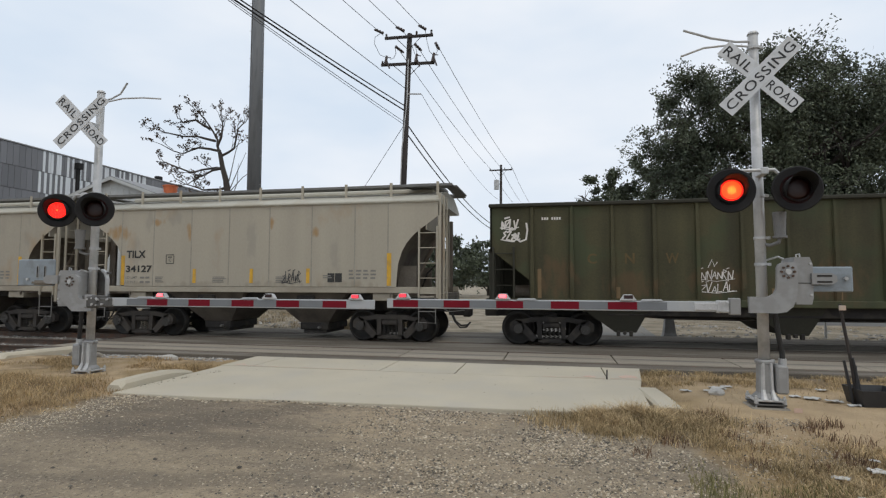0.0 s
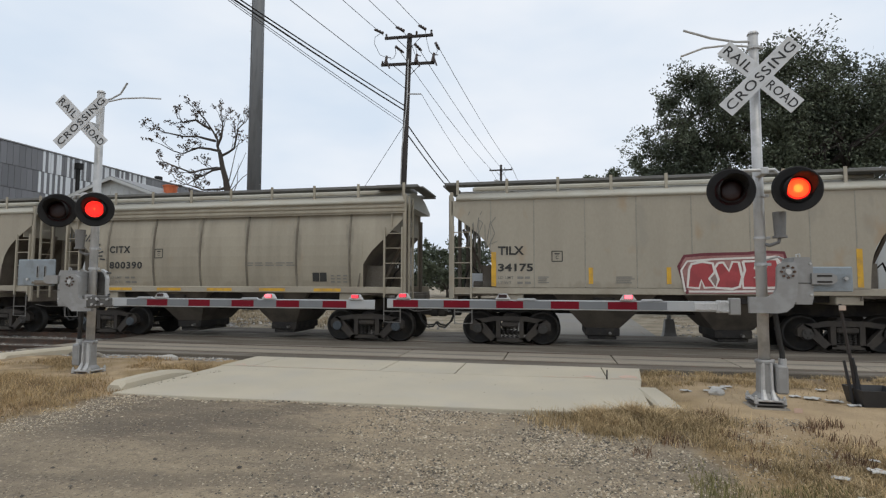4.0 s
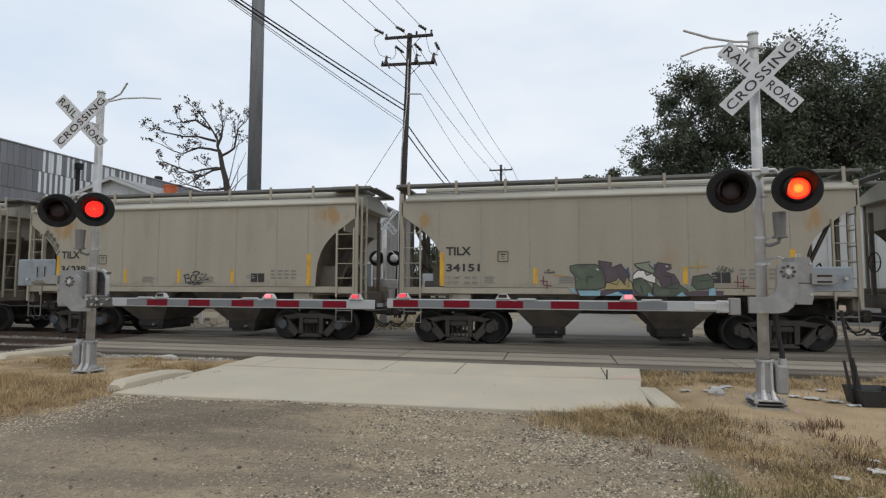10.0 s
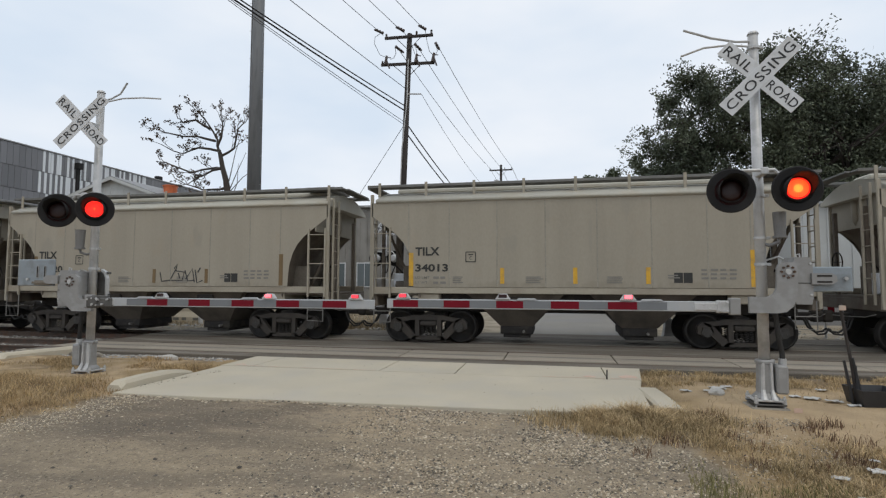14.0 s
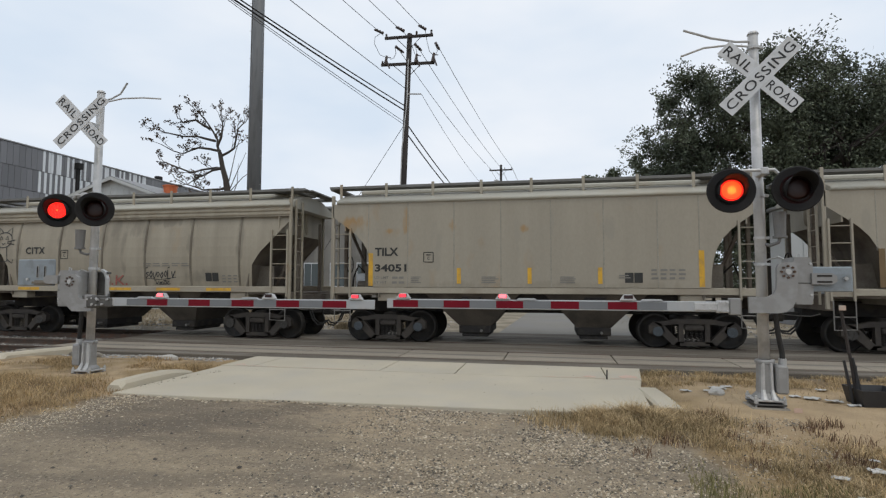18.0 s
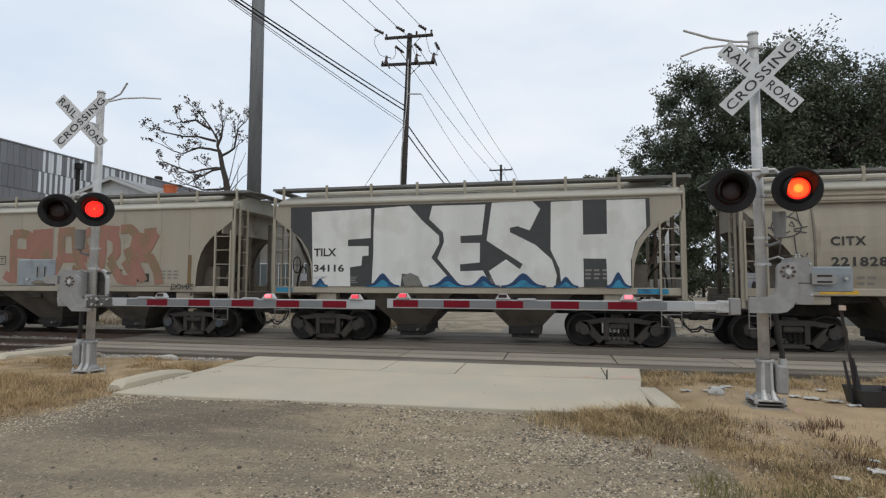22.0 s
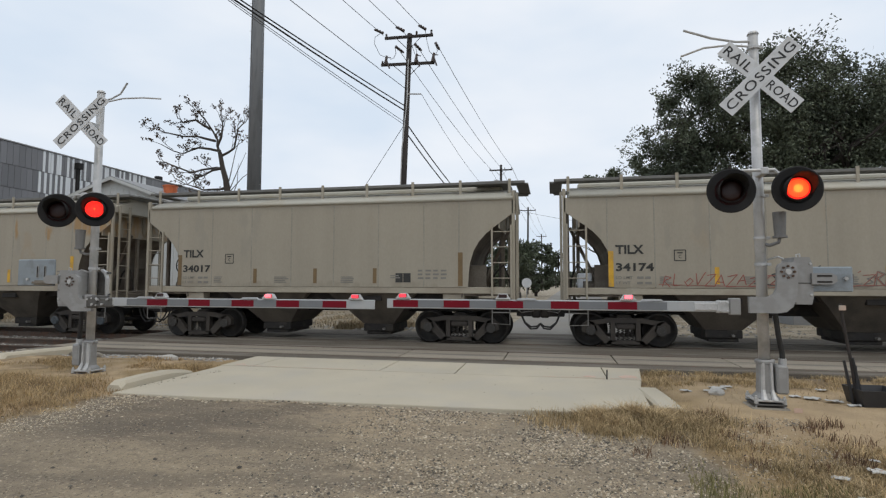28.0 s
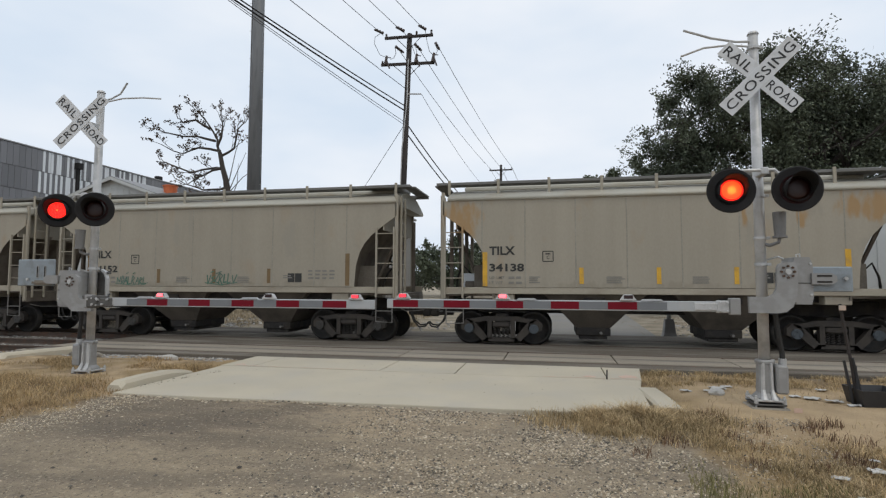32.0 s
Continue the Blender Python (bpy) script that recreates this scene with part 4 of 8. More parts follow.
    for hx in (-1.65, 1.65):
        if kind == "ribbed":
            top, low, hy = (hx - 1.15, hx + 1.15), (hx - 0.42, hx + 0.42), 0.45
        else:
            top, low, hy = (hx - 1.35, hx + 1.35), (hx - 0.46, hx + 0.46), 0.45
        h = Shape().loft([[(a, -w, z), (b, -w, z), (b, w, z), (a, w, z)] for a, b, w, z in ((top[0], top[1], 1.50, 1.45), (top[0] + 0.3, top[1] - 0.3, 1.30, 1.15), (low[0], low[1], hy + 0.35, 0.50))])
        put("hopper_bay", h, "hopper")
        g = Shape().box(low[0], low[1], -hy - 0.36, hy + 0.3, 0.28, 0.50, 0.02)
        g.box(low[0] + 0.08, low[1] - 0.08, -hy - 0.3, hy + 0.24, 0.18, 0.28, 0.02)
        put("outlet_gate", g, "under")
        put("gate_capstan", Shape().rod((hx + 0.2, -0.95, 0.36), (hx + 0.2, 0.95, 0.36), 0.035, n=8), "under_light")
        put("capacity_plate", Shape().box(hx - 0.28, hx + 0.28, -1.42 - 0.03, -1.42 + 0.08, 1.20, 1.34, 0.01), "under")
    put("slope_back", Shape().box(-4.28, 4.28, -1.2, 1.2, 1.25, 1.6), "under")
    # running boards on brackets, trough hatches between them
    for y in (-0.98, 0.98):
        put("running_board", Shape().box(-5.98, 6.02, y - 0.24, y + 0.24, 4.525, 4.575, 0.01), "board")
        put("board_edge", Shape().box(-5.98, 6.02, y - 0.26, y - 0.24, 4.51, 4.585, 0.004), "board")
    for k in range(9):
        x = -5.6 + 1.4 * k
        put("board_bracket", Shape().box(x - 0.04, x + 0.04, -1.27, -1.235, 4.22, 4.64, 0.006), "paint")
    put("roof_hatch", Shape().box(-5.3, 5.3, -0.4, 0.4, 4.45, 4.60, 0.04), "roof")
    put("hatch_hood", Shape().box(4.55, 5.55, -0.72, 0.6, 4.575, 4.70, 0.03), "board")
    put("end_board", Shape().box(5.75, 6.1, -0.9, 0.9, 4.53, 4.58, 0.008), "board")
    put("end_board", Shape().box(-6.1, -5.75, -0.9, 0.9, 4.53, 4.58, 0.008), "board")
    # brake gear at the left end
    b = Shape().rod((-5.2, -0.75, 1.62), (-4.75, -0.75, 1.62), 0.16, n=12)
    put("air_reservoir", b, "shade_paint")
    w = Shape()
    ring = [(-5.86, 0.2 + 0.27 * math.cos(k * 0.5236), 2.3 + 0.27 * math.sin(k * 0.5236)) for k in range(13)]
    w.tube(ring, 0.018, 5)
    for k in range(4):
        w.rod((-5.86, 0.2, 2.3), ring[3 * k], 0.012, n=4)
    put("brake_wheel", w, "under")
    put("retainer_box", Shape().box(-5.35, -4.95, -0.6, -0.3, 1.45, 2.0, 0.03), "light_box")
    return out


def wheel_meshes():
    s = Shape()
    n = 28
    for sy in (-1, 1):
        rings = []
        for r, y in ((0.12, 0.70), (0.38, 0.715), (0.445, 0.70), (0.49, 0.69), (0.49, 0.715), (0.462, 0.735), (0.457, 0.83), (0.40, 0.835), (0.385, 0.80), (0.18, 0.775), (0.12, 0.80), (0.10, 0.86)):
            rings.append([(r * math.cos(2 * math.pi * k / n), sy * y, r * math.sin(2 * math.pi * k / n)) for k in range(n)])
        s.loft(rings, caps=True)
    s.rod((0, -0.98, 0), (0, 0.98, 0), 0.085, n=12)
    c = Shape()
    c.rod((0, -1.20, 0), (0, -0.98, 0), 0.125, 0.14, n=16)
    for k in range(3):
        a = k * 2.0944
        c.rod((0.07 * math.cos(a), -1.225, 0.07 * math.sin(a)), (0.07 * math.cos(a), -1.20, 0.07 * math.sin(a)), 0.022, n=6)
    return s.mesh("wheelset", WHEEL, True), c.mesh("bearing_cap", CAP, True)


WHEELSET, BEARING = wheel_meshes()
KINDS = {k: build_hopper_parts(k) for k in ("smooth", "ribbed")}
WHEELSETS, CARS = [], []


def on_side(pts, dy=0.0):
    """Points (x, z) laid on the near side of a car."""
    return [(x, -bow(z) - dy, z) for x, z in pts]


def paint_poly(name, poly, material, car, dy=0.010, label=""):
    """A painted patch on the car's near side."""
    poly = list(poly)
    s = Shape()
    n = len(poly)
    s.add(on_side(poly, dy) + on_side(poly, dy - 0.002), [tuple(range(n)), tuple(range(n, 2 * n))[::-1]] + [(i, (i + 1) % n, n + (i + 1) % n, n + i) for i in range(n)])
    return part(name, s, material, car, label)


def ribbon(s, pts, w, dy):
    """A sprayed line of width w through (x, z) points, joined into a shape."""
    pts = [Vector(p) for p in pts]
    L, R = [], []
    for i, p in enumerate(pts):
        d = pts[min(i + 1, len(pts) - 1)] - pts[max(i - 1, 0)]
        d = d.normalized() if d.length else Vector((1, 0))
        nn = Vector((-d.y, d.x)) * w / 2
        L.append(p + nn)
        R.append(p - nn)
    n = len(pts)
    s.add([(x, -bow(z) - dy - 0.00008 * i, z) for e in (L, R) for i, (x, z) in enumerate(e)], [(i, i + 1, n + i + 1, n + i) for i in range(n - 1)])
    return s


def scrawl(x0, x1, z0, z1, seed, w=0.025, n=7, lean=0.25):
    """An illegible sprayed tag: angular overlapping strokes in a box, with a tail and a few accents."""
    r = random.Random(seed)
    s = Shape()
    step, h = (x1 - x0) / n, z1 - z0
    shapes = (((0, 1), (0.05, 0), (0.75, 0.1)), ((0, 0), (0.4, 1), (0.75, 0), (0.62, 0.4), (0.15, 0.36)), ((0, 0.95), (0.35, 0), (0.8, 1.05)), ((0.1, 0), (0, 0.9), (0.7, 0.1), (0.75, 1)),
              ((0.75, 0.95), (0.1, 0.8), (0.7, 0.45), (0.0, 0.05)), ((0.0, 0.0), (0.05, 1.0), (0.6, 0.8), (0.1, 0.5), (0.75, -0.1)), ((0.1, 0.5), (0.4, 0.95), (0.75, 0.55), (0.4, 0.1), (0.08, 0.5)),
              ((0.0, 0.9), (0.85, 1.0), (0.05, 0.05), (0.9, 0.0)))
    for k in range(n):
        g = r.choice(shapes)
        grow = r.uniform(0.8, 1.25)
        rise = r.uniform(-0.12, 0.12)
        pts = []
        for u, v in g:
            pts.append((x0 + step * (k + u * 1.15 + r.uniform(-0.08, 0.08)) + lean * step * v, z0 + h * (rise + v * grow * 0.9 + r.uniform(-0.06, 0.06))))
        fine = []
        for a, b in zip(pts, pts[1:]):
            fine += [(a[0] + (b[0] - a[0]) * u, a[1] + (b[1] - a[1]) * u) for u in (0.0, 0.12, 0.5, 0.88)]
        ribbon(s, fine + pts[-1:], w * r.uniform(0.75, 1.1), 0.009 + 0.0003 * k)
    ribbon(s, [(x0 - step * 0.3, z0 + h * 0.1), (x0 + (x1 - x0) * 0.5, z0 - h * 0.12), (x1 + step * 0.4, z0 + h * 0.15)], w * 0.6, 0.0125)
    for k in range(2):
        cx = x0 + (x1 - x0) * r.random()
        ribbon(s, [(cx - w * 1.5, z1 + h * 0.12), (cx + w * 1.5, z1 + h * 0.26)], w * 0.9, 0.0128)
    return s


def tag_part(name, s, material, car, label):
    me = s.raw(name, material)
    return part(name, me, material, car, label)


def bars(car, x0, z0, cols, rows, w, h, gx, gz, material, name="stencil_line"):
    s = Shape()
    r = random.Random(int(x0 * 100) + rows)
    for j in range(rows):
        for i in range(cols):
            ww = w * r.uniform(0.7, 1.0)
            ribbon(s, [(x0 + i * (w + gx), z0 - j * (h + gz)), (x0 + i * (w + gx) + ww, z0 - j * (h + gz))], h, 0.009)
    return tag_part(name, s, material, car, "small illegible stencilling")


RUSTY = {15: ((-5.2, 3.5, 1.3, 1.2), (4.9, 3.6, 1.9, 1.0), (3.3, 3.4, 0.3, 0.6), (2.0, 3.4, 0.16, 0.9)), 6: ((-4.45, 3.5, 1.4, 0.95), (4.9, 3.65, 1.0, 0.6), (-2.9, 3.55, 0.25, 0.5)),
         9: ((-5.05, 3.4, 1.1, 0.6), (-3.5, 3.45, 0.22, 0.8), (-4.0, 3.2, 0.25, 0.2), (-2.17, 3.3, 0.28, 0.45), (-0.18, 3.2, 0.28, 0.25)), 1: ((-4.75, 3.3, 1.0, 0.6), (-2.2, 3.3, 0.2, 0.7), (-3.3, 3.6, 0.5, 0.3), (2.0, 3.2, 0.25, 0.4), (0.6, 3.5, 0.2, 0.4)),
         5: ((4.75, 3.3, 0.5, 0.7), (-5.0, 3.5, 0.4, 0.5))}
SOOTY = {10: ((-0.75, 3.2, 0.4, 1.6), (-0.3, 3.4, 0.5, 1.0), (0.0, 2.9, 0.25, 2.2), (0.4, 3.5, 0.6, 0.8), (0.80, 3.2, 0.35, 1.3), (1.5, 3.65, 1.4, 0.4), (2.42, 3.2, 0.35, 1.4), (-2.42, 3.2, 0.3, 1.5), (-4.09, 2.9, 0.3, 1.6), (4.08, 3.0, 0.3, 1.8), (2.9, 1.9, 1.6, 0.5)),
         3: ((-4.09, 3.0, 0.3, 1.6), (-2.42, 2.9, 0.3, 1.8), (-0.78, 3.1, 0.35, 1.4), (0.80, 3.2, 0.3, 1.3), (2.42, 3.0, 0.35, 1.6), (4.08, 3.0, 0.3, 1.6), (-4.9, 2.9, 0.6, 0.7))}


def car_paint(i, kind, rust):
    rust = 0.35 if i in RUSTY else rust
    stains = []
    if i in RUSTY:
        stains.append(((0.325, 0.20, 0.085), 0.9, RUSTY[i]))
    if i in SOOTY:
        stains.append(((0.185, 0.165, 0.13), 0.6, SOOTY[i]))
    stains.append(((0.235, 0.205, 0.155), 0.5, [(x, 1.62, 2.4, 0.34) for x in (-4.2, -1.9, 0.6, 2.9)]))
    if i not in SOOTY and kind == "smooth":
        rr = random.Random(i)
        stains.append(((0.27, 0.25, 0.205), 0.55, [(rr.uniform(-5, 5), rr.uniform(2.6, 3.8), rr.uniform(0.12, 0.6), rr.uniform(0.5, 1.6)) for k in range(5)]))
    r = random.Random(50 + i)
    k = 1.14 if i == 1 else r.uniform(0.94, 1.04)
    base = (0.328 * k, 0.294 * k, 0.232 * k) if kind == "smooth" else (0.328 * k, 0.292 * k, 0.225 * k)
    return {
        "paint": mat("faded_car_paint", base, 0.62, 0, 0.06, 0.7, 22, 0.04, (0.33, 0.19, 0.075), rust * 0.85, stretch=(1, 1, 0.55), seed=i * 1.37 + 2, patch=1.5, patch_edge=(0.555, 0.68) if rust > 0.6 else (0.60, 0.72), streak=0.07 if kind == "smooth" else 0.2, stains=stains),
        "roof": mat("roof_paint", (0.42 * k, 0.40 * k, 0.34 * k), 0.65, 0, 0.08, 0.9, 22, 0.05, (0.38, 0.33, 0.25), 0.5, seed=i * 2.1, patch=1.0),
    }


# SHADE: darker copy of the car paint, grime plus painted-in shade
SHADE = mat("shaded_grimy_car_paint", (0.150, 0.126, 0.099), 0.75, 0, 0.2, 1.2, 25, 0.1, (0.085, 0.062, 0.045), 0.75, patch=1.3, streak=0.3)
DUSTY = mat("dusty_brown_steel", (0.185, 0.160, 0.128), 0.8, 0, 0.2, 1.5, 25, 0.1, (0.11, 0.09, 0.07), 0.7, patch=1.5, streak=0.25)
SEAM = mat("weld_seam_grime", (0.28, 0.26, 0.215), 0.7, 0, 0.2, 2, 30, 0.05)
POST = mat("grimy_side_post", (0.15, 0.13, 0.10), 0.75, 0, 0.2, 2, 30, 0.05, (0.24, 0.215, 0.17), 0.9, stretch=(1, 1, 0.6), patch=1.2)
SILL = mat("dusty_sill_paint", (0.34, 0.305, 0.24), 0.7, 0, 0.1, 1.0, 25, 0.08, (0.25, 0.21, 0.16), 0.6, stretch=(0.5, 1, 1), patch=1.5)
# HOPPER: dusty bays, their colour lowered to hold the underbody shade
HOPPER = mat("dusty_shaded_hopper_steel", (0.095, 0.080, 0.063), 0.8, 0, 0.2, 1.2, 30, 0.12, (0.055, 0.046, 0.037), 0.7, patch=1.6, streak=0.25)
LIGHT_UNDER = mat("grey_step_steel", (0.20, 0.19, 0.175), 0.6, 0.3, 0.1, 4, 40, 0.05)
SPRING = mat("spring_steel", (0.05, 0.045, 0.04), 0.6, 0.3, 0.2, 5, 40, 0.1)
RUBBER = mat("rubber_hose", (0.02, 0.019, 0.018), 0.7, 0, 0.2, 5, 40, 0.1)
SPRAY_BLACK = mat("black_spray_paint", (0.045, 0.045, 0.045), 0.7, 0, 0.2, 5, 60, 0)
SPRAY_GREY = mat("grey_spray_paint", (0.17, 0.165, 0.15), 0.8, 0, 0.2, 5, 60, 0)
SPRAY_RED = mat("red_spray_paint", (0.36, 0.055, 0.06), 0.7, 0, 0.15, 2, 40, 0, (0.24, 0.04, 0.045), 0.6, patch=3)
SPRAY_PALE = mat("pale_spray_paint", (0.66, 0.62, 0.58), 0.7, 0, 0.1, 3, 40, 0)
SPRAY_WHITE = mat("white_spray_paint", (0.64, 0.64, 0.615), 0.7, 0, 0.06, 1.5, 40, 0, (0.5, 0.49, 0.45), 0.5, patch=1.5, streak=0.1)
SPRAY_DARK = mat("charcoal_spray_paint", (0.045, 0.046, 0.047), 0.7, 0, 0.2, 2, 40, 0)
SPRAY_BLUE = mat("blue_spray_paint", (0.03, 0.22, 0.36), 0.7, 0, 0.2, 2, 40, 0, (0.015, 0.06, 0.14), 0.8, patch=2)
SPRAY_NAVY = mat("navy_spray_paint", (0.012, 0.045, 0.12), 0.7, 0, 0.2, 2, 40, 0)
SPRAY_PINK = mat("salmon_pink_spray_paint", (0.295, 0.145, 0.110), 0.8, 0, 0.12, 2, 40, 0, (0.185, 0.155, 0.085), 0.75, patch=1.6, patch_edge=(0.46, 0.62), stretch=(1.6, 1, 0.8))
SPRAY_TEAL = mat("green_spray_paint", (0.06, 0.15, 0.105), 0.7, 0, 0.25, 4, 40, 0, (0.12, 0.16, 0.13), 0.7, patch=3)
SPRAY_OCHRE = mat("ochre_spray_paint", (0.42, 0.27, 0.07), 0.7, 0, 0.2, 4, 40, 0)
SPRAY_PLUM = mat("plum_spray_paint", (0.09, 0.065, 0.075), 0.7, 0, 0.2, 4, 40, 0)
SPRAY_RUST = mat("brick_red_spray_paint", (0.28, 0.095, 0.075), 0.8, 0, 0.2, 4, 40, 0)


def add_wheels(car, centres, blue=False):
    for tx in centres:
        for ax in (-0.9, 0.9):
            w = part("wheelset", WHEELSET, WHEEL, car, "dark steel wheels on an axle")
            w.matrix_basis = pose(tx + ax, 0, 0.457)
            for turn in (0, 180):
                part("bearing_cap", BEARING, CAP_BLUE if blue else CAP, w).matrix_basis = pose(0, 0, 0, 0, 0, turn)
            WHEELSETS.append((w, tx + ax))


def covered_hopper(i, kind, mark, number, label, rust=0.3, bars_brown=False, text=None):
    BODY["kind"] = kind
    car = thing("covered_hopper_car", label, "freight car", (0, YC, 0), "freight train")
    CARS.append((car, 38.49 - PITCH * (i - 5)))
    p = car_paint(i, kind, rust)
    keys = {"paint": p["paint"], "roof": p["roof"], "seam": SEAM, "post": POST, "shade_paint": SHADE, "under_light": LIGHT_UNDER, "under": UNDER, "rubber": RUBBER, "truck": TRUCK,
            "truck_light": SPRING, "sill": SILL, "hopper": HOPPER, "board": BOARD, "light_box": CLAD_WHITE, "dust": DUSTY}
    made = []
    for name, me, key, lab, under in KINDS[kind]:
        ob = new(name, me)
        made.append(ob)
        ob.parent = car if under is None else made[under]
        if not me.materials:
            me.materials.append(None)
        ob.material_slots[0].link = "OBJECT"
        ob.material_slots[0].material = keys[key]
        tagged(ob, lab)
    add_wheels(car, (-4.46, 4.46) if kind == "ribbed" else (-4.15, 4.15), i % 3 == 0)
    if i == 3:
        g = Shape().plate([(-4.42, 1.45), (-5.42, 1.45), (-5.52, 2.6), (-5.60, 3.55), (-5.3, 3.5), (-4.85, 3.0), (-4.55, 2.4)], -1.05, -1.02)
        part("end_gusset", g, POST, car, "tan bulging end sheet behind the cut-away corner")
    ink = DARK_STENCIL
    m = lambda x, z: Matrix.Translation((x, -bow(z + 0.1) - 0.010, z))
    if kind == "smooth":
        fit_letters("reporting_mark", mark, 0.70, 0.235, ink, car, m(-4.42, 2.48), "black block lettering", 0.03)
        fit_letters("car_number", number, 0.94, 0.215, ink, car, m(-4.42, 2.03), "black block numerals", 0.03)
        fit_letters("load_limit", "LD LMT", 0.42, 0.075, STENCIL, car, m(-4.42, 1.83), "", 0.005)
        fit_letters("light_weight", "LT WT", 0.36, 0.075, STENCIL, car, m(-4.42, 1.69), "", 0.005)
        bars(car, -3.90, 1.865, 2, 2, 0.17, 0.06, 0.03, 0.08, STENCIL)
        yl = BROWNED if bars_brown else YELLOW
        for x, z0, z1, w in () if i == 11 else ((-4.54, 1.63, 2.56, 0.13), (4.26, 1.63, 2.56, 0.13), (-1.98, 1.70, 2.13, 0.11), (-0.05, 1.70, 2.13, 0.11), (1.78, 1.70, 2.13, 0.11)):
            paint_poly("reflector_strip", [(x - w / 2, z0), (x + w / 2, z0), (x + w / 2, z1), (x - w / 2, z1)], yl, car, 0.008)
        bars(car, 3.05, 2.06, 4, 3, 0.17, 0.05, 0.05, 0.055, STENCIL)
        for x in (-1.35, 0.75, -3.35):
            bars(car, x, 1.88, 1, 4, 0.5 if x > -3 else 0.3, 0.025, 0.0, 0.025, STENCIL)
        bars(car, 1.55 + 0.7, 1.92, 1, 2, 0.3, 0.03, 0.0, 0.03, STENCIL)
        bx, bz = -2.98, 2.30
        cx, cz = 2.62, 1.86
    else:
        o = 0.27 if i == 10 else 0.0
        fit_letters("reporting_mark", mark, 0.76, 0.225, ink, car, m(-4.02 + o, 2.64), "black block lettering", 0.034, 1.2)
        fit_letters("car_number", number, 1.20, 0.225, ink, car, m(-4.02 + o, 2.14), "black block numerals", 0.034, 1.15)
        fit_letters("load_limit", "LD LMT", 0.45, 0.075, STENCIL, car, m(-4.02 + o, 1.83), "", 0.005)
        fit_letters("light_weight", "LT WT", 0.38, 0.075, STENCIL, car, m(-4.02 + o, 1.69), "", 0.005)
        bars(car, -3.46 + o, 1.865, 2, 2, 0.19, 0.06, 0.03, 0.08, STENCIL)
        for k in range(5):
            x = -3.6 + 1.75 * k
            s = Shape().box(x - 0.42, x + 0.42, -1.576, -1.571, 1.46, 1.55)
            part("reflector_strip", s, YELLOW, car)
        bars(car, 3.5, 1.92, 3, 3, 0.14, 0.04, 0.05, 0.05, STENCIL)
        bars(car, 0.75, 2.30, 5, 2, 0.3, 0.03, 0.04, 0.04, STENCIL)
        bx, bz = -2.36, 2.48
        cx, cz = 3.15, 1.88
    s = Shape()
    for a, b in (((0, 0), (0.27, 0)), ((0.27, 0), (0.27, 0.27)), ((0.27, 0.27), (0, 0.27)), ((0, 0.27), (0, 0))):
        ribbon(s, [(bx + a[0], bz + a[1]), (bx + b[0], bz + b[1])], 0.022, 0.009)
    ribbon(s, [(bx + 0.07, bz + 0.2), (bx + 0.2, bz + 0.2)], 0.03, 0.009)
    tag_part("plate_frame", s, ink, car, "small square outline stencil")
    fit_letters("plate_letter", "C", 0.07, 0.09, ink, car, m(bx + 0.10, bz + 0.06), "", 0.004)
    for k in (0, 1):
        paint_poly("stencil_panel", [(cx + 0.23 * k - 0.22, cz - 0.13), (cx + 0.23 * k - 0.01, cz - 0.13), (cx + 0.23 * k - 0.01, cz + 0.13), (cx + 0.23 * k - 0.22, cz + 0.13)], DARK_STENCIL, car, 0.008, "black inspection stencil panel")
    return car


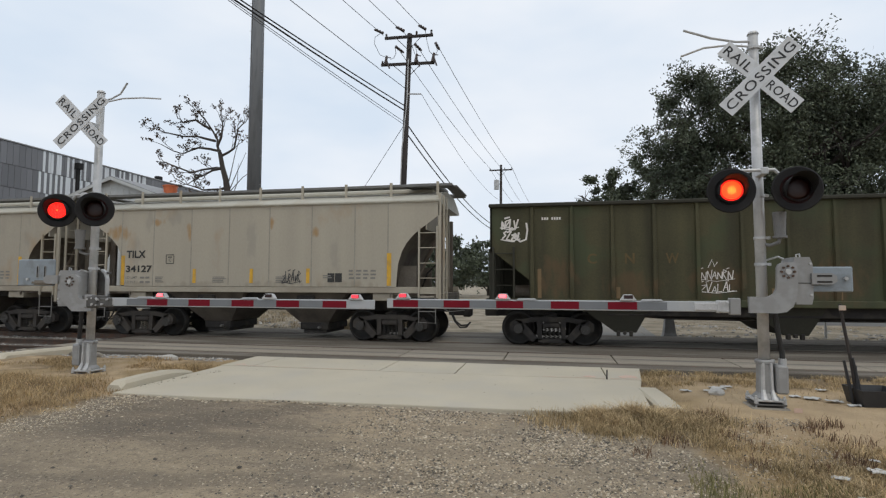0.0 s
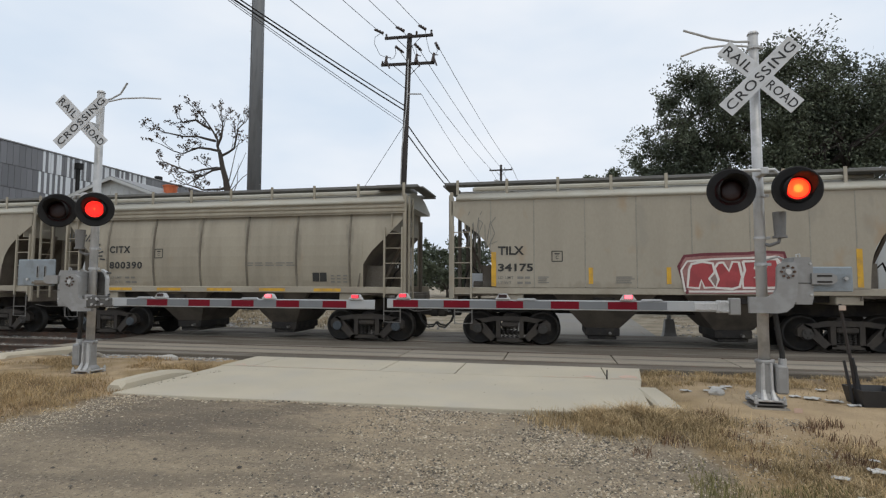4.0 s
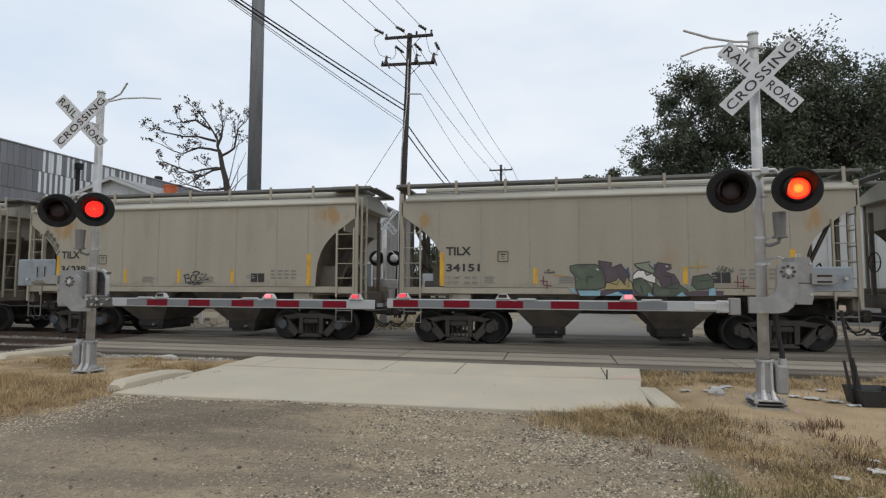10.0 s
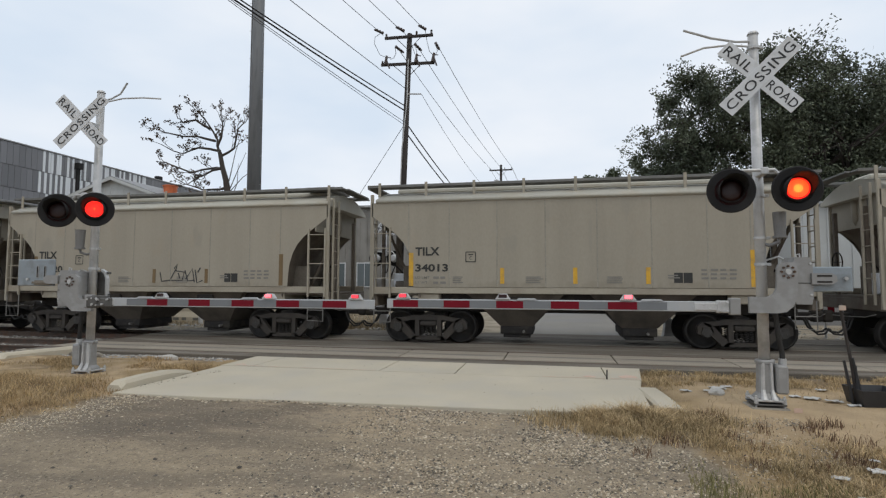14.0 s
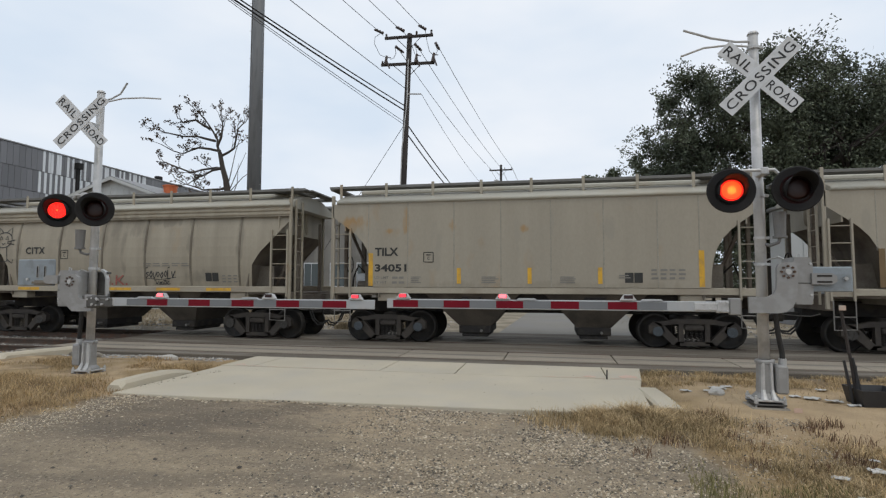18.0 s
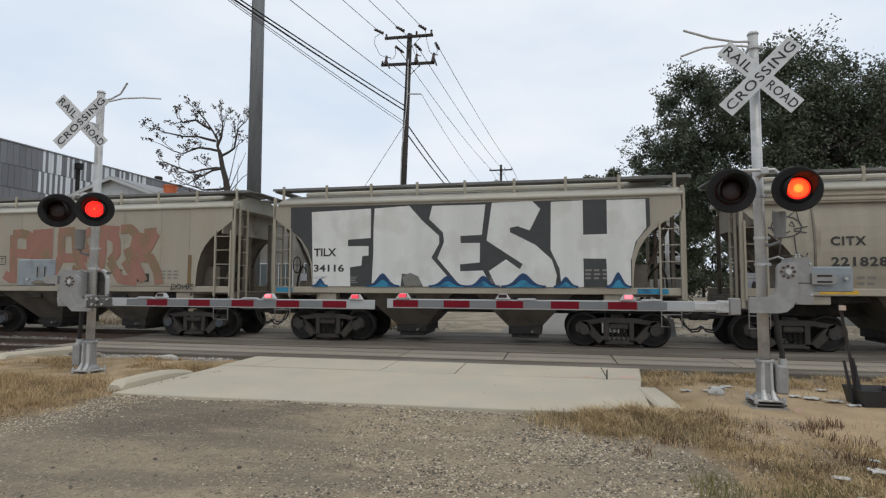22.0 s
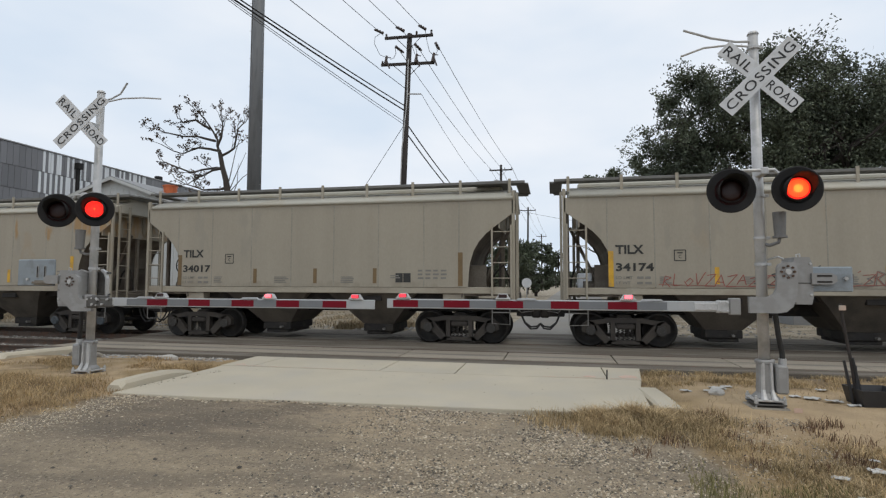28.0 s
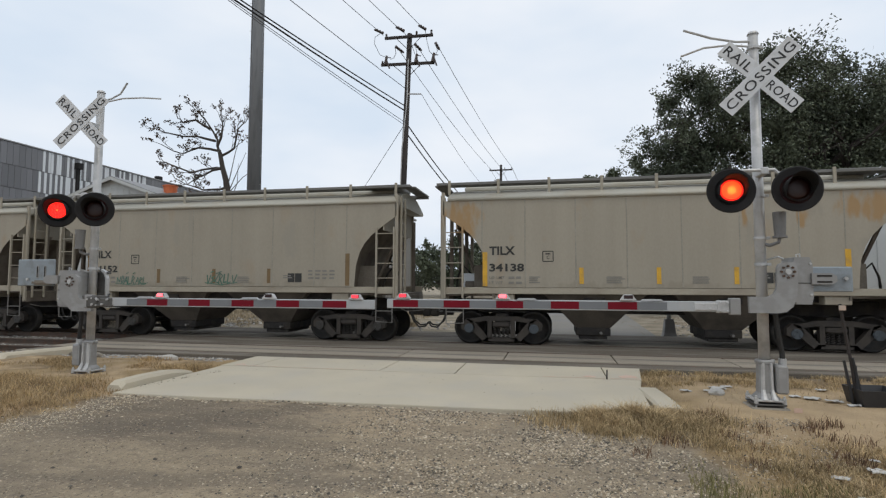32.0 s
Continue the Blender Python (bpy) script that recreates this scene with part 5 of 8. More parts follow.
def open_hopper(i):
    """An old open-top hopper: ribbed sides, cut-away ends, saw-tooth bays, nothing but a low dark load inside."""
    car = thing("open_hopper_car", "dark olive open-top hopper car with sprayed tags", "freight car", (0, YC, 0), "freight train")
    L = 7.35
    CARS.append((car, 38.49 - PITCH * (i - 5) + 1.72))
    OL = mat("faded_olive_paint", (0.057, 0.051, 0.022), 0.8, 0, 0.22, 0.8, 25, 0.1, (0.050, 0.060, 0.026), 0.8, patch=0.9, streak=0.35,
             stains=(((0.105, 0.062, 0.028), 0.6, ((-5.6, 1.9, 1.2, 1.3), (-3.7, 1.7, 1.6, 0.8), (-1.6, 1.8, 1.5, 1.0), (1.0, 1.8, 1.6, 1.2), (3.6, 1.9, 1.4, 1.2))),))
    # darker olive for the far side, slopes, ends, chords and bays
    OLD = mat("darker_olive_paint", (0.032, 0.030, 0.020), 0.85, 0, 0.2, 0.8, 25, 0.1)
    z0, z1 = 1.30, 3.78
    xs = [-L] + [-6.24 + 1.04 * k for k in range(13)] + [L]
    for a, b in zip(xs, xs[1:]):
        if abs(a) < L and abs(b) < L:
            part("side_panel", Shape().box(a, b, -1.55, -1.53, z0, z1), OL, car)
        else:
            e = -1 if a == -L else 1
            part("side_panel", Shape().plate([(e * 6.24, 1.74), (e * 6.24, z1), (e * L, z1), (e * L, 2.62)], -1.55, -1.53), OL, car)
    for x in xs[1:-1]:
        part("side_post", Shape().loft([[(x - w, -1.552, z), (x - w * 0.7, -1.552 - d, z), (x + w * 0.7, -1.552 - d, z), (x + w, -1.552, z)] for w, d, z in ((0.07, 0.05, z0), (0.07, 0.09, z0 + 0.3), (0.06, 0.075, 2.6), (0.05, 0.05, z1))]), OL, car)
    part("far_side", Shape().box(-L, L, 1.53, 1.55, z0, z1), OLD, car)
    for y in (-1.57, 1.57):
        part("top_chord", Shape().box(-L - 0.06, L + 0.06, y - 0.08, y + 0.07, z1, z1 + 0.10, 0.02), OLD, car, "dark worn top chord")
        part("side_sill", Shape().box(-L, L, y - 0.06, y + 0.06, z0 - 0.18, z0, 0.02), OL, car)
    for e in (-1, 1):
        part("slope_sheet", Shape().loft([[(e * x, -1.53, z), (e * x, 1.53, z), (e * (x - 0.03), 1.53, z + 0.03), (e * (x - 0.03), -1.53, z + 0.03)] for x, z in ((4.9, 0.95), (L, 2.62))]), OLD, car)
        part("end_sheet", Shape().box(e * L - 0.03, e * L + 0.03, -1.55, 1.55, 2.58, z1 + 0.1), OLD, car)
        for y in (-1.5, -0.6, 0.6, 1.5):
            part("end_post", Shape().box(e * L - 0.06, e * L + 0.06, y - 0.05, y + 0.05, 1.1, 2.65, 0.01), OLD, car)
        part("ladder", ladder(e * L - 0.62 if e > 0 else -L + 0.06, L - 0.06 if e > 0 else -L + 0.62, -1.6, 1.1, 2.7, 4), OLD, car)
        part("end_sill", Shape().box(e * L - 0.15, e * L + 0.15, -1.5, 1.5, 0.95, 1.30, 0.02), OLD, car)
        part("air_reservoir", Shape().rod((e * 6.75, -0.7, 1.5), (e * 6.2, -0.7, 1.5), 0.17, n=12), SHADE, car)
        c = Shape().box(min(e * (L - .1), e * (L + 0.35)), max(e * (L - .1), e * (L + 0.35)), -0.11, 0.11, 0.74, 0.96, 0.03)
        part("coupler", c, UNDER, car)
        part("bolster", Shape().box(e * TRUCK_X - 0.2, e * TRUCK_X + 0.2, -1.0, 1.0, 0.50, 0.86, 0.05), UNDER, car)
    made = {}
    for at, (name, me, key, lab, under) in enumerate(KINDS["smooth"]):
        if name in ("side_frame", "coil_spring", "bolster_end", "bearing_adapter"):
            ob = made[at] = part(name, me, UNDER if key == "truck" else SPRING, made.get(under, car), lab)
            mid = sum(v.co.x for v in me.vertices) / len(me.vertices)
            if under is None:
                ob.location.x = (TRUCK_X - 4.15) * (1 if mid > 0 else -1)
    add_wheels(car, (-TRUCK_X, TRUCK_X))
    part("centre_sill", Shape().box(-L, L, -0.25, 0.25, 0.76, 1.15, 0.02), UNDER, car)
    part("brake_pipe", Shape().tube([(-4.6, -1.1, 0.92), (-2.6, -1.12, 0.80), (0, -1.12, 0.78), (2.6, -1.12, 0.80), (4.6, -1.1, 0.92)], 0.03, 6), UNDER, car)
    part("under_frame", Shape().box(-4.3, 4.3, -1.35, 1.35, 0.86, 1.14, 0.02), UNDER, car, "dark underframe in the shade")
    for hx in (-3.97, 0.1, 4.1):
        bay = part("hopper_bay", Shape().loft([[(a, -w, z), (b, -w, z), (b, w, z), (a, w, z)] for a, b, w, z in ((hx - 0.95, hx + 0.75, 1.42, 1.14), (hx - 0.85, hx + 0.68, 1.36, 0.95), (hx - 0.12, hx + 0.42, 1.20, 0.42))]), OLD, car)
        for k in range(3):
            x = hx - 0.08 + 0.16 * k
            part("gate_lug", Shape().box(x, x + 0.09, -1.24, -1.12, 0.32 + 0.04 * (k % 2), 0.46, 0.015), UNDER, bay)
    part("load", Shape().box(-L + 0.1, L - 0.1, -1.5, 1.5, 2.65, 3.0), UNDER, car, "dark load low in the car")
    FADE = mat("faded_yellow_lettering", (0.105, 0.072, 0.026), 0.8, 0, 0.3, 4, 40, 0)
    for ch, x in zip("CNW", (-4.80, -3.85, -2.85)):
        fit_letters("faded_letter", ch, 0.24 if ch != "W" else 0.32, 0.27, FADE, car, Matrix.Translation((x, -1.556, 2.23)), "nearly vanished yellow letter", 0.02)
    W = SPRAY_PALE

    def tag_flat(x0, x1, za, zb, seed, w, n, mtl):
        t = scrawl(x0, x1, za, zb, seed, w, n)
        t.v = [(x, -1.558 - 0.0005 * (k % 7), z) for k, (x, y, z) in enumerate(t.v)]
        tag_part("sprayed_tag", t, mtl, car, "pale sprayed scrawl")
    tag_flat(-L + 0.28, -L + 0.72, 3.20, 3.45, 3, 0.045, 4, W)
    tag_flat(-L + 0.30, -L + 0.75, 2.88, 3.12, 5, 0.05, 4, W)
    hook = ribbon(Shape(), [(-L + 0.62, 2.96), (-L + 0.80, 2.84), (-L + 0.95, 2.90), (-L + 0.99, 3.15), (-L + 0.96, 3.35)], 0.05, 0.0)
    hook.v = [(x, -1.560, z) for x, y, z in hook.v]
    tag_part("sprayed_tag", hook, W, car, "pale sprayed hook")
    tag_flat(-2.02, -1.28, 1.80, 2.05, 8, 0.022, 6, W)
    tag_flat(-2.06, -1.25, 1.50, 1.72, 12, 0.022, 6, W)
    for cx in (-1.75,):
        crown = ribbon(Shape(), [(cx - 0.1, 2.12), (cx, 2.32), (cx + 0.05, 2.14), (cx + 0.12, 2.26)], 0.02, 0.0)
        crown.v = [(x, -1.5605, z) for x, y, z in crown.v]
        tag_part("sprayed_tag", crown, W, car, "pale sprayed peak over the tag")
    for k in range(8):
        x = -5.98 + 0.065 * k
        if k != 3:
            part("stencil_line", Shape().box(x, x + 0.045, -1.556, -1.551, 3.42, 3.49), W, car, "small illegible stencilling")
    for x, top in ((-6.10, 2.1), (-4.08, 1.62), (-0.4, 1.6), (1.05, 1.62), (3.1, 1.62)):
        part("reflector_strip", Shape().box(x, x + 0.10, -1.557, -1.551, z0 + 0.02, top), BROWNED, car)
    return car


def fresh_piece(car):
    """Large white block letters on charcoal, with blue waves along the bottom."""
    low = 1.615
    paint_poly("sprayed_ground", [(-5.18, 3.95), (4.91, 3.93), (4.92, 3.22), (4.60, 2.85), (4.45, 2.4), (4.44, low), (-4.44, low), (-4.48, 2.3), (-4.62, 2.68), (-4.84, 3.0), (-5.18, 3.27)], SPRAY_DARK, car, 0.0072, "charcoal background paint")
    F = [(-4.51, 3.79), (-2.68, 3.85), (-2.68, 3.0), (-3.37, 2.96), (-3.37, 2.77), (-2.74, 2.77), (-2.74, 2.5), (-2.93, 2.48), (-2.95, 2.21), (-3.3, 2.16), (-3.28, low), (-4.44, low), (-4.46, 2.3)]
    R = [(-2.57, 3.85), (-1.54, 3.9), (-1.15, 3.46), (-0.67, 3.03), (-0.67, 2.81), (-0.89, 2.42), (-0.18, low), (-1.13, low), (-1.26, 1.89), (-1.74, 1.98), (-1.78, low), (-2.63, low), (-2.64, 2.39)]
    E = [(-0.87, 3.88), (0.63, 3.88), (0.53, 3.04), (-0.07, 3.02), (-0.06, 2.82), (0.48, 2.82), (0.47, 2.28), (-0.08, 2.23), (-0.07, 2.04), (0.56, 2.06), (0.80, low), (-0.05, low), (-0.72, 2.4), (-0.53, 2.86), (-0.56, 3.12), (-0.96, 3.51)]
    Sx = [(0.81, 3.92), (1.9, 3.94), (2.12, 3.72), (1.83, 3.14), (1.51, 3.26), (1.3, 3.22), (1.3, 3.1), (1.99, 2.74), (2.41, 2.35), (2.54, 1.93), (2.49, low), (0.93, low), (0.72, 2.04), (1.19, 2.36), (1.56, 2.09), (1.64, 2.23), (0.66, 2.88)]
    H = [(2.4, 3.9), (3.23, 3.92), (3.23, 3.0), (3.84, 3.01), (3.84, 3.91), (4.81, 3.91), (4.82, 3.16), (4.55, 2.80), (4.42, 2.3), (4.42, low), (3.83, low), (3.81, 2.36), (3.23, 2.37), (3.23, low), (2.66, low), (2.61, 2.1), (2.38, 2.61)]
    for nm, g in zip("FRESH", (F, R, E, Sx, H)):
        paint_poly("painted_letter", g, SPRAY_WHITE, car, 0.0095, "huge white sprayed letter " + nm)
    paint_poly("letter_cutout", [(-1.74, 1.90), (-1.5, 2.0), (-1.26, 1.90), (-1.17, 1.63), (-1.66, 1.63)], SPRAY_GREY, car, 0.0112, "grey counter of a letter")
    for pts in ([(-2.62, 3.84), (-2.62, 2.6), (-2.66, 1.7)], [(-4.86, 3.9), (-4.86, 3.1)], [(4.86, 3.9), (4.86, 3.3)]):
        tag_part("letter_outline", ribbon(Shape(), pts, 0.05, 0.0135), SPRAY_DARK, car, "charcoal outline stroke")
    for cx, w, h in ((-2.31, 0.5, 0.34), (-4.21, 0.24, 0.2), (-0.42, 0.55, 0.27), (0.57, 0.45, 0.27), (1.65, 0.6, 0.34), (2.77, 0.32, 0.24), (4.10, 0.32, 0.36), (4.95, 0.38, 0.0), (-5.35, 0.26, 0.0)):
        if h:
            poly = [(cx - w + 2 * w * k / 12, 1.60 + 0.05 + h * math.exp(-((k - 6) / 2.6) ** 2)) for k in range(13)]
            low = [(cx + w, 1.60), (cx - w, 1.60)]
            base = [(cx - w * 0.8 + 1.6 * w * k / 12, 1.60 + 0.02 + h * 0.55 * math.exp(-((k - 6) / 2.4) ** 2)) for k in range(13)] + [(cx + w * 0.8, 1.60), (cx - w * 0.8, 1.60)]
            paint_poly("sprayed_wave", poly + low, SPRAY_NAVY, car, 0.0155, "dark blue sprayed wave")
            paint_poly("sprayed_wave", base, SPRAY_BLUE, car, 0.0175, "teal blue sprayed wave")
        else:
            part("sprayed_wave", Shape().box(cx - w, cx + w, -1.577, -1.571, 1.44, 1.575), SPRAY_BLUE, car, "teal blue paint on the sill")


def thick_letters(car, paths, w, materials, label, name="sprayed_stroke"):
    for k, pts in enumerate(paths):
        for j, (m, f) in enumerate(materials):
            s = Shape()
            fine = []
            for a, b in zip(pts, pts[1:]):
                for u in range(5):
                    fine.append((a[0] + (b[0] - a[0]) * u / 5, a[1] + (b[1] - a[1]) * u / 5))
            fine.append(pts[-1])
            ribbon(s, fine, w * f, 0.008 + 0.0050 * j + 0.0003 * k)
            tag_part(name, s, m, car, label)


def pink_piece(car):
    A = [[(-2.73, 1.97), (-2.35, 1.77), (-2.40, 2.49), (-2.43, 3.29)], [(-2.46, 3.30), (-2.11, 3.33), (-1.77, 3.25), (-1.71, 2.62)], [(-2.33, 2.68), (-1.67, 2.64)],
         [(-0.87, 1.80), (-0.49, 2.53), (-0.51, 3.33)], [(-0.63, 3.34), (0.0, 3.37)], [(0.0, 3.36), (0.1, 2.58), (0.37, 2.1), (0.41, 1.81)], [(-0.54, 2.5), (0.52, 2.49)], [(-0.07, 2.18), (0.17, 1.94), (0.44, 1.78)],
         [(0.3, 3.19), (0.57, 3.34), (1.06, 3.4), (1.69, 3.35)], [(1.03, 3.33), (1.1, 2.72), (1.03, 1.99)], [(0.63, 2.07), (0.85, 1.81), (1.32, 1.79)], [(0.26, 3.21), (0.37, 2.89), (0.52, 2.65), (0.67, 2.65)],
         [(1.19, 3.3), (1.59, 3.08), (1.63, 2.64), (1.37, 2.36)], [(1.37, 2.4), (1.79, 1.81), (2.41, 1.75)], [(1.74, 3.40), (2.11, 3.41), (2.34, 3.2), (2.23, 2.74), (1.92, 2.59)], [(1.92, 2.39), (2.15, 2.09), (2.41, 1.94)],
         [(2.21, 2.56), (2.46, 2.09), (2.66, 1.74)], [(2.62, 3.25), (2.49, 2.58)], [(3.04, 3.27), (2.69, 2.63)], [(2.62, 3.25), (3.05, 3.29)], [(2.41, 2.51), (2.89, 2.47), (3.12, 2.04), (3.21, 1.66)]]
    paint_poly("painted_letter", [(-1.65, 3.44), (-0.86, 3.48), (-0.82, 2.21), (-1.12, 1.76), (-1.91, 1.75), (-1.67, 2.59)], SPRAY_PINK, car, 0.0078, "solid salmon and moss sprayed letter")
    thick_letters(car, A, 0.30, ((SPRAY_PINK, 1.0),), "broad salmon and moss sprayed stroke")


def red_piece(car):
    def at(pts):
        return [(0.20 + (u - 330) / 335 * 2.78, 1.46 + (432 - v) / 147) for u, v in pts]

    edge = at([(352, 432), (328, 330), (345, 292), (400, 286), (520, 284), (560, 278), (622, 282), (632, 335), (662, 368), (664, 400), (640, 432)])
    paint_poly("sprayed_ground", edge, SPRAY_ROSE, car, 0.007, "dusty rose spray cloud behind the letters")
    tag_part("letter_outline", ribbon(Shape(), edge[:-1], 0.075, 0.0095), SPRAY_CRIMSON, car, "dark crimson sprayed edge")
    glyphs = ([(358, 340), (352, 408), (385, 412), (392, 382), (400, 410), (430, 408), (414, 376), (430, 352), (425, 320), (395, 313), (365, 322)],
              [(440, 318), (430, 338), (440, 380), (432, 410), (478, 414), (498, 406), (506, 370), (498, 316), (480, 314), (470, 348), (455, 317)],
              [(509, 313), (514, 345), (506, 375), (508, 410), (556, 410), (560, 382), (540, 372), (556, 356), (541, 338), (546, 312)],
              [(550, 303), (546, 332), (576, 326), (560, 355), (556, 374), (568, 410), (642, 407), (640, 384), (612, 370), (601, 358), (606, 328), (600, 306)])
    for k, g in enumerate(glyphs):
        p = at(g)
        paint_poly("painted_letter", p, SPRAY_RED, car, 0.011 + 0.0006 * k, "crimson bubble letter")
        tag_part("letter_outline", ribbon(Shape(), p + p[:1], 0.06, 0.0145 + 0.0004 * k), SPRAY_PALE, car, "pale sprayed outline")
    tag_part("letter_outline", ribbon(Shape(), at([(345, 425), (335, 345), (352, 312), (420, 305), (530, 300), (600, 296), (615, 330)]), 0.05, 0.0165), SPRAY_PALE, car, "pale sprayed outline")
    tag_part("letter_outline", ribbon(Shape(), at([(355, 424), (440, 424), (560, 422), (648, 420)]), 0.05, 0.0168), SPRAY_PALE, car, "pale sprayed outline")


SPRAY_ROSE = mat("dusty_rose_spray_paint", (0.33, 0.17, 0.155), 0.8, 0, 0.2, 2, 40, 0, (0.26, 0.085, 0.085), 0.7, patch=3)
SPRAY_CRIMSON = mat("dark_crimson_spray_paint", (0.15, 0.035, 0.045), 0.8, 0, 0.2, 2, 40, 0)
SPRAY_SAGE = mat("sage_spray_paint", (0.095, 0.115, 0.08), 0.8, 0, 0.25, 4, 40, 0, (0.07, 0.085, 0.06), 0.7, patch=3)
SPRAY_MIST = mat("pale_green_spray_paint", (0.20, 0.23, 0.17), 0.8, 0, 0.2, 4, 40, 0)
SPRAY_SAND = mat("sandy_yellow_spray_paint", (0.34, 0.27, 0.12), 0.8, 0, 0.2, 4, 40, 0)
SPRAY_ICE = mat("pale_blue_spray_paint", (0.22, 0.38, 0.45), 0.8, 0, 0.2, 4, 40, 0)
SPRAY_VIOLET = mat("violet_spray_paint", (0.07, 0.085, 0.18), 0.8, 0, 0.2, 4, 40, 0)


def mixed_piece(car):
    def at(pts):
        return [(-1.09 + (u - 175) * 0.00545, 1.41 + (300 - v) * 0.00535) for u, v in pts]

    fills = ((SPRAY_PLUM, 0, [(205, 277), (865, 277), (862, 302), (215, 303)]), (SPRAY_VIOLET, 0, [(428, 182), (450, 163), (458, 216), (434, 208)]), (SPRAY_VIOLET, 0, [(565, 150), (580, 148), (578, 175), (562, 172)]),
             (SPRAY_SAGE, 1, [(178, 158), (215, 150), (300, 150), (325, 165), (345, 220), (340, 262), (300, 274), (205, 274), (200, 205), (180, 180)]),
             (SPRAY_PLUM, 1, [(312, 133), (375, 143), (372, 167), (415, 148), (450, 205), (450, 262), (410, 222), (395, 250), (345, 235), (335, 190), (318, 170)]),
             (SPRAY_SAND, 1, [(345, 242), (392, 228), (405, 213), (430, 250), (440, 213), (465, 240), (468, 274), (340, 274)]),
             (SPRAY_MIST, 1, [(475, 150), (548, 138), (542, 152), (578, 190), (558, 196), (490, 166)]),
             (SPRAY_PALE, 1, [(470, 200), (490, 180), (520, 180), (530, 205), (555, 195), (572, 205), (570, 242), (540, 235), (500, 215), (468, 224)]),
             (SPRAY_SAGE, 1, [(470, 228), (510, 217), (550, 260), (556, 303), (500, 303), (470, 268)]),
             (SPRAY_PLUM, 1, [(580, 143), (640, 153), (640, 172), (610, 186), (652, 200), (675, 240), (670, 268), (600, 264), (585, 220), (560, 205)]),
             (SPRAY_SAGE, 1, [(560, 240), (600, 266), (665, 240), (712, 277), (690, 303), (560, 303)]),
             (SPRAY_MIST, 0, [(700, 250), (735, 252), (752, 277), (710, 282)]),
             (SPRAY_SAGE, 1, [(735, 210), (800, 198), (824, 225), (822, 264), (750, 272), (728, 250)]),
             (SPRAY_ICE, 0, [(215, 279), (320, 279), (316, 304), (225, 304)]), (SPRAY_NAVY, 0, [(392, 281), (465, 279), (465, 304), (396, 304)]), (SPRAY_ICE, 0, [(340, 303), (398, 283), (436, 302)]),
             (SPRAY_ICE, 0, [(538, 286), (562, 304), (534, 304)]), (SPRAY_ICE, 0, [(802, 268), (826, 262), (832, 298), (800, 300)]), (SPRAY_ICE, 0, [(176, 262), (194, 268), (206, 292), (184, 286)]), (SPRAY_ICE, 0, [(660, 303), (685, 283), (705, 303)]))
    for k, (m, line, g) in enumerate(fills):
        p = at(g)
        paint_poly("sprayed_fill", p, m, car, 0.006 + 0.0007 * k, "angular patch of graffiti colour")
        if line:
            tag_part("letter_outline", ribbon(Shape(), p + p[:1], 0.03, 0.0068 + 0.0007 * k), SPRAY_BLACK, car, "dark graffiti outline")
    strokes = ((SPRAY_BLACK, 0.03, [(256, 244), (257, 210), (284, 210)]), (SPRAY_BLACK, 0.025, [(760, 232), (800, 226)]), (SPRAY_OCHRE, 0.03, [(712, 164), (800, 160)]), (SPRAY_OCHRE, 0.025, [(762, 124), (760, 186)]),
               (SPRAY_OCHRE, 0.03, [(92, 202), (168, 206)]), (SPRAY_BLACK, 0.03, [(500, 250), (512, 290)]), (SPRAY_BLACK, 0.03, [(610, 205), (640, 210), (640, 250)]), (SPRAY_PALE, 0.03, [(615, 160), (626, 162)]), (SPRAY_PALE, 0.03, [(302, 172), (312, 178)]))
    for m, w, g in strokes:
        tag_part("sprayed_stroke", ribbon(Shape(), at(g), w, 0.022), m, car, "thin sprayed stroke")
    for k, (u, v) in enumerate(((925, 235), (950, 254), (50, 231), (68, 253))):
        tag_part("sprayed_stroke", ribbon(Shape(), at([(u, v - 30 + 8 * (k > 1)), (u, v + 26 - 8 * (k > 1))]), 0.025, 0.009), SPRAY_CRIMSON, car, "dark red sprayed cross")
        tag_part("sprayed_stroke", ribbon(Shape(), at([(u - 16, v), (u + 22, v + 3)]), 0.025, 0.0095), SPRAY_CRIMSON, car, "dark red sprayed cross")
    for x0, x1, v0, v1, seed in ((56, 104, 192, 178, 19), (832, 904, 190, 166, 23)):
        (a, c), (b, d) = at([(x0, v0), (x1, v1)])
        tag_part("sprayed_tag", scrawl(a, b, c, d, seed, 0.016, 4), SPRAY_BLACK, car, "small black sprayed tag")


def arc_tag(car):
    """A thin grey tag running down along the curved car end."""
    strokes = ([(148, 122), (130, 180), (150, 195), (178, 190)], [(185, 125), (158, 140), (180, 165), (160, 190)], [(185, 210), (195, 155), (205, 235), (232, 150)], [(205, 245), (240, 160), (243, 240), (215, 215)],
               [(250, 265), (258, 205), (290, 215), (262, 240), (285, 265), (252, 270)], [(290, 250), (320, 235), (300, 220), (285, 255), (290, 300), (320, 310)], [(330, 245), (312, 290), (335, 290)], [(370, 255), (335, 262), (355, 285), (335, 318)])
    s = Shape()
    for k, g in enumerate(strokes):
        ribbon(s, [(-5.39 + (u - 130) * 0.0045, 3.57 - (v - 125) * 0.0048) for u, v in g], 0.028, 0.009 + 0.0003 * k)
    tag_part("sprayed_tag", s, SPRAY_DARK, car, "thin dark tag along the curved end")


